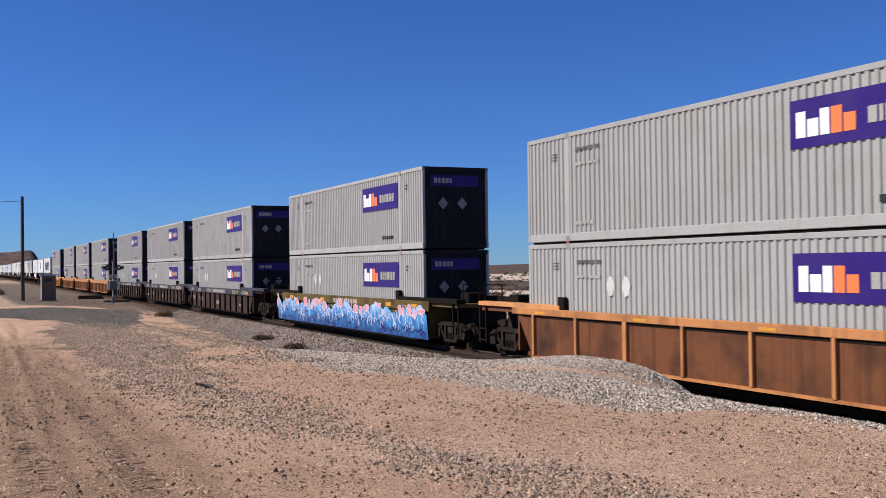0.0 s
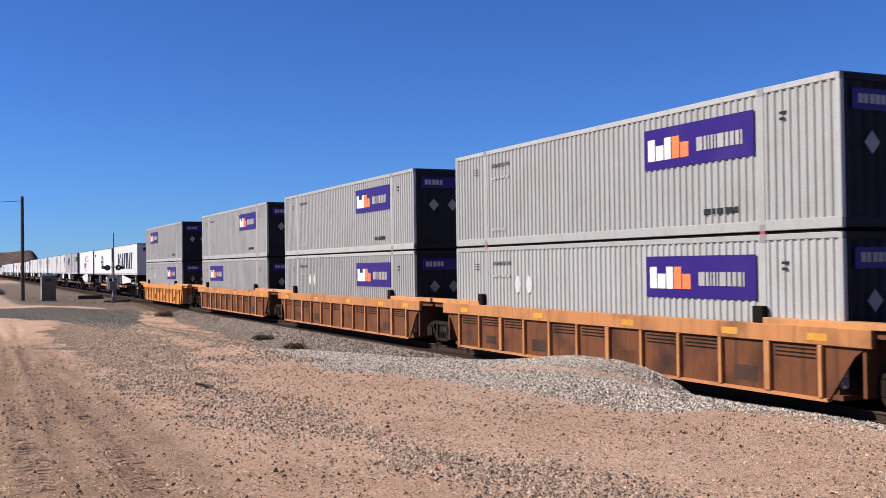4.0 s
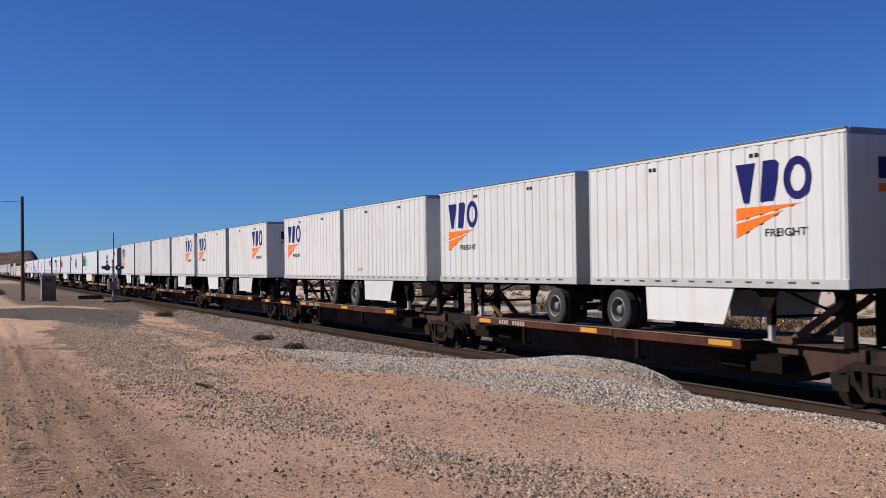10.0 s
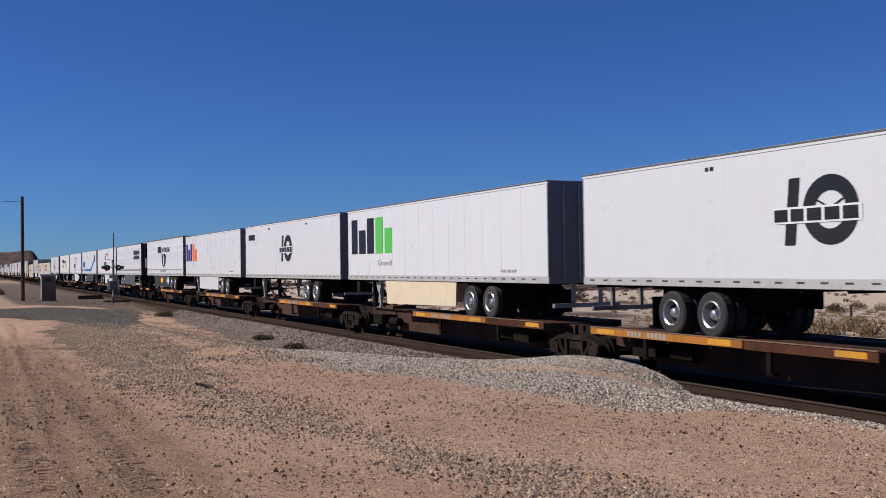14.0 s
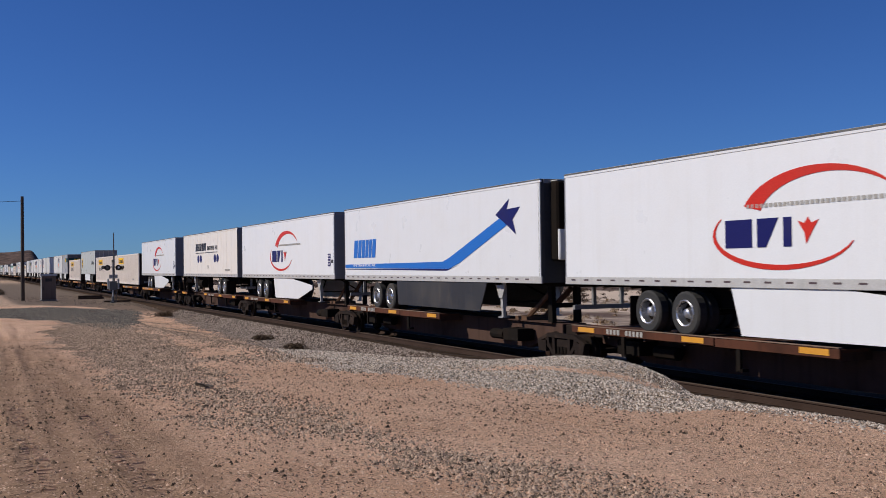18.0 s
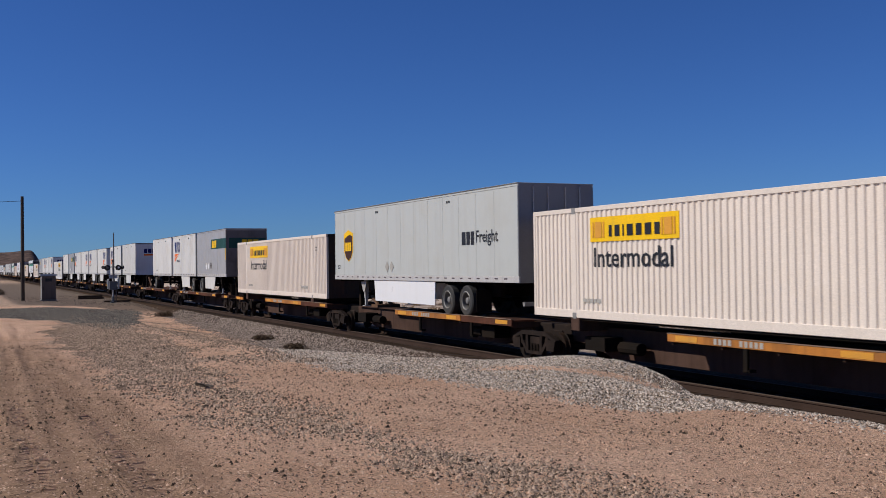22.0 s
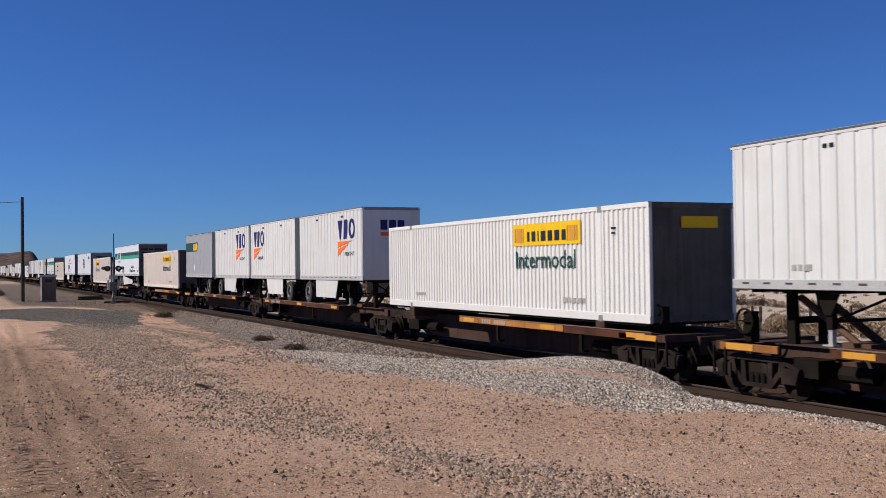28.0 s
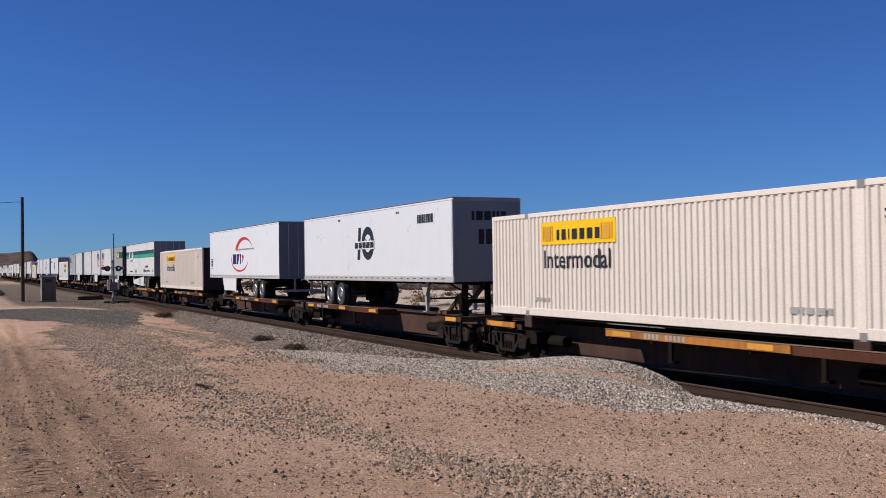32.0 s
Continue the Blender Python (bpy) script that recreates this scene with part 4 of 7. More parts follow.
    for xa in axles:
        ax = part("axle", M().bar((fx(xa), -0.75, 0.5), (fx(xa), 0.75, 0.5), 0.07), BLACK, t, key=(uid, "axle", xa))
        for s in (-1, 1):
            wheel_pair(ax, fx(xa), s, rim)
    c0, c1 = (2.4, 6.3) if big else (0.5, 2.2)
    part("slider_frame", flipped(M().box(c0, c1, -0.6, -0.45, 0.62, zb).box(c0, c1, 0.45, 0.6, 0.62, zb).box(c0 + 0.5, c0 + 0.6, -0.6, 0.6, 0.7, 0.9).box(c1 - 0.3, c1 - 0.2, -0.6, 0.6, 0.7, 0.9)), BLACK, t, key=(uid, "slider"))
    flap = axles[0] - 0.72
    for s in (-1, 1):
        part("mud_flap", flipped(M().box(flap, flap + 0.02, s * 0.975 - 0.275, s * 0.975 + 0.275, 0.15, 0.85)), BLACK, t, key=(uid, "flap", s))
    part("bumper_guard", flipped(M().box(0.04, 0.14, -1.1, 1.1, 0.42, 0.54).box(0.04, 0.12, -0.5, -0.4, 0.5, zb).box(0.04, 0.12, 0.4, 0.5, 0.5, zb)), BLACK if not big else ALU_DARK, t, key=(uid, "guard"))
    lx = 13.3 if big else 6.1
    for s in (-1, 1):
        leg = part("landing_leg", flipped(M().box(lx - 0.07, lx + 0.07, s * 0.95 - 0.07, s * 0.95 + 0.07, 0.35, zb).prism([(lx - 0.34, zb), (lx + 0.34, zb), (lx + 0.08, 0.62), (lx - 0.08, 0.62)], s * 1.04, s * 1.06)), GALV if big else BLACK, t, key=(uid, "leg", s))
        part("foot", flipped(M().box(lx - 0.05, lx + 0.05, s * 0.95 - 0.05, s * 0.95 + 0.05, 0.06, 0.36).box(lx - 0.13, lx + 0.13, s * 0.95 - 0.12, s * 0.95 + 0.12, 0.03, 0.06)), GALV, leg, key=(uid, "foot", s))
    part("leg_brace", flipped(M().bar((lx, -0.95, 0.5), (lx, 0.95, 0.5), 0.035).bar((lx, -0.9, 0.5), (lx - 1.2, -0.3, zb), 0.03).bar((lx, 0.9, 0.5), (lx - 1.2, 0.3, zb), 0.03)), BLACK, t, key=(uid, "brace"))
    part("coupler_plate", flipped(M().box(length - 1.6, length - 0.15, -0.6, 0.6, zb - 0.07, zb + 0.02)), BLACK, t, key=(uid, "kp"))
    cross = M()
    n = int(length / 1.2)
    for i in range(n):
        x = 0.5 + i * (length - 1) / n
        cross.box(x, x + 0.05, -W + 0.06, W - 0.06, zb - 0.07, zb + 0.03)
    tagged(part("cross_member", cross, BLACK, t, key=(uid, "cross")), kind="stuff")
    if skirt:
        outline, smat, lab = skirt
        for s in (-1, 1):
            part("side_skirt", flipped(M().prism(outline, s * 1.26, s * 1.235)), smat, t, lab, key=(uid, "skirt", s))
    if reefer:
        X = length
        u = part("cooling_unit", flipped(M().box(X, X + 0.4, -1.0, 1.0, zb + 0.62, zt - 0.06)), BLACK, t, "black and white refrigeration unit", bevel=0.06)
        part("cover", flipped(M().prism([(X + 0.3, zb + 0.64), (X + 0.42, zb + 0.66), (X + 0.45, zb + 0.9), (X + 0.45, zb + 1.4), (X + 0.42, zb + 1.52), (X + 0.3, zb + 1.54)], -0.97, 0.97)), SIGN_WHITE, u, "white lower cover", bevel=0.03)
        part("latch", flipped(M().box(X + 0.45, X + 0.465, -0.7, -0.52, zb + 0.74, zb + 0.86)), BLACK, u)
        part("latch", flipped(M().box(X + 0.45, X + 0.465, 0.2, 0.72, zb + 0.78, zb + 0.84)), BLACK, u)
        part("grille", flipped(M().box(X + 0.4, X + 0.44, 0.1, 0.88, zb + 1.62, zt - 0.2)), GREY_SKIRT, u, bevel=0.015)
        part("cap_shell", flipped(M().box(X, X + 0.34, -0.98, 0.98, zt - 0.08, zt - 0.035)), CABIN, u, bevel=0.03)
    if ribs:
        for i in range(2):
            part("marker_lamp", M().box(length * (0.3 + 0.4 * i), length * (0.3 + 0.4 * i) + 0.1, -W - 0.012, -W - 0.004, zt - 0.32, zt - 0.24).box(length * (0.3 + 0.4 * i) + 0.16, length * (0.3 + 0.4 * i) + 0.26, -W - 0.012, -W - 0.004, zt - 0.32, zt - 0.24), INK, t, key=(uid, "ml", i))
    if art:
        art(t, length, front, -W + (0.001 if style == "ribbed" else -0.006), front == "R")
    return t


# ---- marks on the trailers: plain shapes in their colours; z counts from the rail heads less the deck ----
def zz(z):
    return z - 1.13


def arc(cx, cz, rx, rz, a0, a1, w0, w1, n=18):
    """A crescent band along an ellipse, as an outline in x and z."""
    outer, inner = [], []
    for i in range(n + 1):
        u = i / n
        a = radians(a0 + (a1 - a0) * u)
        w = w0 + (w1 - w0) * u
        w = w * math.sin(math.pi * min(1, max(0.04, u))) if w0 == w1 else w
        outer.append((cx + rx * math.cos(a), cz + rz * math.sin(a)))
        inner.append((cx + (rx - w) * math.cos(a), cz + (rz - w) * math.sin(a)))
    return outer, inner


def band(m, outer, inner, y):
    k, n = len(m.v), len(outer)
    m.v += [(x, y - 0.006, z) for x, z in outer + inner] + [(x, y, z) for x, z in outer + inner]
    for i in range(n - 1):
        a, b, c, d = k + i, k + i + 1, k + n + i + 1, k + n + i
        e = 2 * n
        m.f += [(a, b, c, d), (a + e, d + e, c + e, b + e), (a, a + e, b + e, b), (d, c, c + e, d + e)]
    return m


def disc(m, x, z, rx, rz, y, n=20):
    return m.prism([(x + rx * math.cos(6.2832 * i / n), z + rz * math.sin(6.2832 * i / n)) for i in range(n)], y - 0.006, y)


def end_bars(t, x, y0, z, widths, h, material, gap=0.05, name="wordmark"):
    m = M()
    y = y0
    for w in widths:
        m.box(x, x + 0.008, y, y + w, z, z + h)
        y += w + gap
    tagged(part(name, m, material, t), kind="stuff" if len(widths) > 2 else "")


def art_wedge(t, L, front, y, right):
    """Navy and orange shapes over one word; x0 is the tail edge of the mark."""
    x0 = L - 2.95 if right else 0.7

    def flat(*outlines):
        m = M()
        for o in outlines:
            m.prism([(x0 + 0.93 * px, zz(pz)) for px, pz in o], y - 0.006, y)
        return m

    part("mark", flat([(0, 4.78), (0.62, 4.78), (0.42, 3.98), (0.24, 3.98)]), NAVY, t, "navy wedge")
    part("mark", flat([(0.76, 3.98), (1.16, 3.98), (1.34, 4.72), (1.22, 4.8), (0.86, 4.8)]), NAVY, t, "navy slab")
    o, i = arc(x0 + 1.73, zz(4.39), 0.37, 0.42, 0, 360, 0.16, 0.1600001, 24)
    part("roundel", band(M(), o, i, y), NAVY, t, "navy ring")
    part("swoosh", flat([(0, 3.88), (1.95, 3.9), (0, 3.62)]), SIGN_ORANGE, t, "orange wedge")
    part("swoosh", flat([(0, 3.56), (1.45, 3.78), (0, 3.26)]), SIGN_ORANGE, t, "orange wedge")
    part("lettering", lettering("FREIGHT", x0 + 0.84, x0 + 1.96, zz(3.27), zz(3.43), y - 0.003, 0.01), INK, t)
    if right:
        end_bars(t, L + 0.002, -0.5, zz(4.3), (0.3, 0.3, 0.3), 0.4, NAVY, 0.08)
        part("swoosh", M().box(L + 0.002, L + 0.008, -0.5, 0.5, zz(4.05), zz(4.2)), SIGN_ORANGE, t)


def art_tallmark(t, L, front, y, right):
    x, z0, h = 3.1, zz(2.82), 1.58
    for shape, w in (("block", 1.2), ("oval", 1.35), ("cone", 1.35), ("block", 1.2), ("bowl", 1.85), ("cone", 1.35), ("bowl", 1.15)):
        m = M()
        if shape == "oval":
            o, i = arc(x + w / 2, z0 + h / 2, w / 2, h / 2 + 0.02, 0, 360, 0.36, 0.3600001, 28)
            band(m, o, i, y)
        elif shape == "block":
            m.prism([(x + w * 0.06, z0), (x + w * 0.7, z0), (x + w * 0.94, z0 + h * 0.5), (x + w * 0.76, z0 + h), (x + w * 0.06, z0 + h)], y - 0.006, y)
        else:
            a, b = {"cone": (0, 0.36 * w), "bowl": (0.28 * w, 0)}[shape]
            m.prism([(x + a, z0), (x + w - a, z0), (x + w - b, z0 + h), (x + b, z0 + h)], y - 0.006, y)
        part("mark", m, INK_BLUE, t, "tall blue-black painted shape")
        x += w + 0.1
    end_bars(t, L + 0.002, -0.75, zz(4.5), (0.2, 0.2, 0.2, 0.2, 0.28, 0.2, 0.18), 0.3, INK_BLUE, 0.02)


def art_ten(dx, code):
    def go(t, L, front, y, right):
        x = dx
        m = M()
        m.prism([(x + 0.18, zz(3.08)), (x + 0.46, zz(3.08)), (x + 0.6, zz(4.38)), (x + 0.32, zz(4.38))], y - 0.006, y)
        o, i = arc(x + 1.35, zz(3.73), 0.68, 0.66, 0, 360, 0.3, 0.3000001, 28)
        band(m, o, i, y)
        part("emblem", m, INK, t, "black ring and stroke emblem")
        part("envelope", M().prism([(x + 0.95, zz(3.98)), (x + 1.35, zz(3.78)), (x + 1.75, zz(3.98)), (x + 1.75, zz(3.94)), (x + 1.35, zz(3.73)), (x + 0.95, zz(3.94))], y - 0.004, y), INK, t)
        bg = part("emblem_band", M().box(x - 0.1, x + 2.1, y - 0.009, y - 0.006, zz(3.5), zz(3.82)), SIGN_WHITE, t)
        bars(bg, "wordmark", x - 0.08, zz(3.54), y - 0.004, (0.36, 0.34, 0.36, 0.36, 0.36), 0.24, INK, 0.08)
        cx = 0.75 if code == "left" else L - 2.9
        bars(t, "fleet_number", cx, zz(4.3), y + 0.006, (0.07, 0.2, 0.2, 0.08, 0.08, 0.2, 0.2), 0.3, INK, 0.05)
        if not right:
            part("side_skirt", M().prism([(L - 5.9, 1.1), (L - 6.0, 0.1), (L - 8.2, 0.14), (L - 8.9, 0.7), (L - 9.6, 1.1)], 1.235, 1.26), GREEN_FLAP, t, "dark grey-green far side skirt")
        if right:
            end_bars(t, L + 0.002, -0.6, zz(4.3), (0.1, 0.25, 0.25, 0.1, 0.1, 0.2), 0.3, INK, 0.06)
            end_bars(t, L + 0.002, -0.35, zz(3.5), (0.2, 0.5), 0.5, INK, 0.08)
    return go


def art_crescent(small=False):
    def go(t, L, front, y, right):
        c = 8.3
        m = M()
        o, i = [], []
        n = 20
        for k in range(n + 1):
            u = k / n
            a = radians(160 - 130 * u)
            o.append((c + 0.6 + 2.1 * math.cos(a), zz(3.55) + 1.05 * math.sin(a)))
            w = 0.30 * (1 - u) + 0.02
            i.append((c + 0.6 + (2.1 - w * 1.6) * math.cos(a), zz(3.55) + (1.05 - w) * math.sin(a)))
        band(m, o, i, y)
        o, i = [], []
        for k in range(n + 1):
            u = k / n
            a = radians(150 + 195 * u)
            w = 0.09 * math.sin(math.pi * u) + 0.02
            o.append((c - 0.4 + 1.95 * math.cos(a), zz(3.32) + 0.72 * math.sin(a)))
            i.append((c - 0.4 + (1.95 - w * 1.5) * math.cos(a), zz(3.32) + (0.72 - w) * math.sin(a)))
        band(m, o, i, y)
        tagged(part("crescent", m, SIGN_RED, t, "red crescent and swoosh"), kind="")
        x, z0, h = c - 1.95, zz(3.06), 0.58
        w = M().box(x, x + 0.8, y - 0.006, y, z0, z0 + h).prism([(x + 0.95, z0), (x + 1.2, z0), (x + 1.55, z0 + h), (x + 0.95, z0 + h)], y - 0.006, y).box(x + 1.68, x + 1.9, y - 0.006, y, z0, z0 + h)
        part("wordmark", w, NAVY, t, "navy block shapes")
        part("emblem", M().prism([(x + 2.28, zz(3.1)), (x + 2.42, zz(3.32)), (x + 2.6, zz(3.56)), (x + 2.42, zz(3.5)), (x + 2.33, zz(3.62)), (x + 2.24, zz(3.5)), (x + 2.06, zz(3.56)), (x + 2.24, zz(3.32))], y - 0.006, y), SIGN_RED, t)
        bars(t, "tagline", c - 1.3, zz(3.86), y + 0.006, (0.09,) * 9 + (0.02,) + (0.09,) * 12 + (0.02,) + (0.09,) * 11, 0.08, SIGN_GREY, 0.04)
        if not right:
            b = part("notice", M().box(0.45, 0.95, y - 0.004, y, zz(2.95), zz(3.42)), NAVY, t, "blue notice with white lines")
            for k in range(4):
                part("line", M().box(0.5, 0.9, y - 0.007, y - 0.004, zz(3.02 + 0.1 * k), zz(3.05 + 0.1 * k)), SIGN_WHITE, b)
            bars(t, "stencil", 0.45, zz(2.78), y + 0.006, (0.2, 0.2), 0.05, SIGN_GREY, 0.08)
        if right:
            b = part("notice", M().box(L - 0.85, L - 0.5, y - 0.004, y, zz(2.8), zz(3.36)), NAVY, t, "blue notice with white lines")
            for k in range(4):
                part("line", M().box(L - 0.8, L - 0.55, y - 0.007, y - 0.004, zz(2.88 + 0.12 * k), zz(2.92 + 0.12 * k)), SIGN_WHITE, b)
            bars(t, "fleet_number", L - 0.4, zz(2.95), y + 0.006, (0.09, 0.09), 0.14, INK_BLUE, 0.05)
            end_bars(t, L + 0.002, -0.4, zz(4.5), (0.2, 0.2, 0.15, 0.15, 0.2), 0.14, INK_BLUE, 0.04)
    return go


def art_blocks(second, low):
    def go(t, L, front, y, right):
        x, z0, h, k = (0.5, zz(3.28), 1.4, 1.22) if low else (0.3, zz(3.3), 1.2, 1.0)
        for q, w, tall in ((0, 0.55, 1), (0.7, 0.6, 0.68), (1.45, 0.6, 1)):
            part("mark", M().box(x + q * k, x + (q + w) * k, y - 0.006, y, z0, z0 + h * tall), INK_BLUE if low else PURPLE, t, "dark painted block")
        for q, w, tall in ((2.2, 0.62, 1), (2.98, 0.6, 0.68)):
            part("mark", M().box(x + q * k, x + (q + w) * k, y - 0.006, y, z0, z0 + h * tall), second, t, "bright painted block")
        if low:
            part("lettering", lettering("Ground", x + 2.9, x + 4.3, zz(2.8), zz(3.02), y - 0.003), SIGN_GREY, t)
        bars(t, "stencil", 13.4, zz(2.55), y + 0.006, (0.3, 0.2, 0.3), 0.08, SIGN_GREY, 0.08)
    return go


def art_slant(kind):
    def go(t, L, front, y, right):
        if kind == "stripe":
            a, b = (L - 4.2, L) if right else (0.0, 4.0)
            x0, x1 = (a + 0.12, b) if right else (a, b - 0.12)
            part("stripe", M().prism([(a, zz(4.02)), (x1, zz(4.02)), (b, zz(4.64)), (x0, zz(4.64))], y - 0.005, y), DARK_GREEN, t, "dark green stripe")
            x = a + 0.35 if right else b - 1.4
            m = M()
            for k in range(3):
                q = x + 0.42 * k
                m.prism([(q, zz(4.12)), (q + 0.34, zz(4.12)), (q + 0.44, zz(4.55)), (q + 0.1, zz(4.55))], y - 0.009, y - 0.005)
                m.prism([(q - 0.04, zz(4.1)), (q + 0.36, zz(4.1)), (q + 0.37, zz(4.16)), (q - 0.03, zz(4.16))], y - 0.0085, y - 0.005)
            part("wordmark", m, SIGN_YELLOW, t, "yellow slanted block shapes")
            if right:
                part("fleet_number", M().box(L - 0.16, L - 0.06, y - 0.005, y, zz(3.3), zz(4.0)), SIGN_YELLOW, t)
                s = part("end_stripe", M().box(L + 0.001, L + 0.006, -1.1, 1.2, zz(4.02), zz(4.64)), DARK_GREEN, t)
                end_bars(s, L + 0.006, -0.3, zz(4.12), (0.3, 0.3, 0.3), 0.42, SIGN_YELLOW, 0.06)
            if right:
                part("placard", disc(M(), 4.25, zz(2.95), 0.2, 0.22, y), GREY_SKIRT, t)
            for k, px in enumerate((2.9, 3.5) if right else (5.5,)):
                q = px if right else L - px
                part("placard", M().prism([(q - 0.2, zz(2.9)), (q, zz(2.65)), (q + 0.2, zz(2.9)), (q, zz(3.15))], y - 0.006, y), SIGN_WHITE, t)
        else:
            x, z0 = 2.6, zz(3.55)
            m = M()
            m.prism([(x, z0), (x + 1.15, z0), (x + 0.98, z0 + 1.05), (x + 0.62, z0 + 1.05)], y - 0.006, y)
            for k in range(2):
                q = x + 1.32 + k * 1.02
                m.prism([(q, z0), (q + 0.75 - 0.4 * k, z0), (q + 0.98, z0 + 1.05), (q + 0.2, z0 + 1.05)], y - 0.006, y)
            part("wordmark", m, INK_BLUE, t, "dark slanted block shapes")
            part("swoosh", M().prism([(x - 0.3, zz(3.06)), (x + 1.5, zz(3.06)), (x + 1.6, zz(3.4)), (x, zz(3.4))], y - 0.006, y), SIGN_YELLOW, t)
            part("lettering", lettering("Freight", x + 1.65, x + 2.9, zz(3.05), zz(3.35), y - 0.003, 0.012), INK_BLUE, t)
            b = part("notice", M().box(6.6, 8.0, y - 0.005, y, zz(3.66), zz(4.0)), INK, t, "black notice with white bars")
            bars(b, "line", 6.7, zz(3.74), y - 0.001, (0.25, 0.4, 0.4), 0.16, SIGN_WHITE, 0.05)
    return go


def art_bluestripe(t, L, front, y, right):
    part("stripe", M().prism([(0.1, zz(2.86)), (9.7, zz(2.9)), (10.3, zz(3.05)), (14.0, zz(4.25)), (14.35, zz(4.0)), (11.0, zz(2.85)), (10.2, zz(2.66)), (0.1, zz(2.72))], y - 0.006, y), SIGN_BLUE, t, "blue stripe rising to an arrow")
    part("stripe", M().prism([(0.1, zz(2.66)), (10.0, zz(2.6)), (10.9, zz(2.78)), (10.2, zz(2.655)), (0.1, zz(2.69))], y - 0.005, y), NAVY, t)
    part("emblem", M().prism([(13.5, zz(4.28)), (14.35, zz(4.72)), (14.2, zz(4.42)), (15.0, zz(4.45)), (14.55, zz(4.1)), (14.75, zz(3.65)), (14.2, zz(3.95))], y - 0.0075, y), NAVY, t)
    bars(t, "wordmark", 1.1, zz(3.12), y + 0.006, (0.42, 0.34, 0.34, 0.3, 0.3, 0.36), 0.72, SIGN_BLUE, 0.07, 0.12)
    part("lettering", lettering("INTERMODAL", 1.1, 3.6, zz(2.77), zz(2.87), y - 0.008), SIGN_WHITE, t)


def art_blackshield(t, L, front, y, right):
    bars(t, "wordmark", 5.4, zz(4.1), y + 0.006, (0.3, 0.3, 0.14, 0.42, 0.3), 0.5, INK, 0.05, 0.02)
    part("lettering", lettering("INTERMODAL", 7.3, 10.9, zz(4.12), zz(4.5), y - 0.003, 0.01), INK, t)
    sh = part("shield", M().prism([(7.25, zz(3.9)), (8.2, zz(4.02)), (9.15, zz(3.9)), (8.95, zz(3.2)), (8.2, zz(2.86)), (7.45, zz(3.2))], y - 0.006, y), INK, t, "black shield with grey tower shape")
    part("emblem", M().prism([(8.0, zz(3.1)), (8.4, zz(3.1)), (8.32, zz(3.8)), (8.2, zz(3.92)), (8.08, zz(3.8))], y - 0.009, y - 0.006), SIGN_WHITE, sh)
    bars(t, "web_line", 6.6, zz(2.56), y + 0.006, (0.5, 0.4, 0.5, 0.4, 0.35), 0.12, SIGN_GREY, 0.07)
    part("stripe", M().box(0.2, L - 0.2, y - 0.004, y, zz(2.72), zz(2.76)), ALU_DARK, t)
    for x in (2.2, 13.8):
        part("marker_label", M().box(x, x + 0.14, y - 0.005, y, zz(2.5), zz(2.75)), SIGN_YELLOW, t)
    for k in range(2):
        q = 9.5 + k * 0.55
        part("placard", M().prism([(q - 0.25, 0.72), (q, 0.42), (q + 0.25, 0.72), (q, 1.02)], -1.272, -1.262), SIGN_WHITE, t)
    part("badge", M().prism([(6.6, 0.55), (7.6, 0.55), (7.7, 0.72), (7.6, 0.92), (6.6, 0.92), (6.5, 0.72)], -1.272, -1.262), SIGN_YELLOW, t)


def art_blackpanel(t, L, front, y, right):
    b = part("sign_panel", M().box(11.65, 15.05, y - 0.006, y, zz(3.72), zz(4.5)), INK, t, "black panel edged in red")
    for z in (3.62, 4.56):
        part("border", M().box(11.65, 15.05, y - 0.006, y, zz(z), zz(z + 0.035)), MAROON, t)
    bars(b, "wordmark", 11.75, zz(4.0), y, (0.16, 0.12, 0.12, 0.14, 0.16, 0.14), 0.14, SIGN_WHITE, 0.05, 0.05)
    bars(b, "wordmark", 13.6, zz(4.0), y, (0.18, 0.12, 0.12, 0.14, 0.14, 0.14, 0.12), 0.14, SIGN_WHITE, 0.05, 0.05)
    part("emblem", M().prism([(13.13, zz(3.82)), (13.48, zz(3.82)), (13.43, zz(4.38)), (13.18, zz(4.38))], y - 0.009, y - 0.006), MAROON, b)
    part("stripe", M().box(0.1, L - 0.1, y - 0.004, y, zz(2.68), zz(2.78)), ALU_DARK, t)
    part("stripe", M().box(0.1, L - 0.1, y - 0.005, y, zz(2.67), zz(2.70)), MAROON, t)


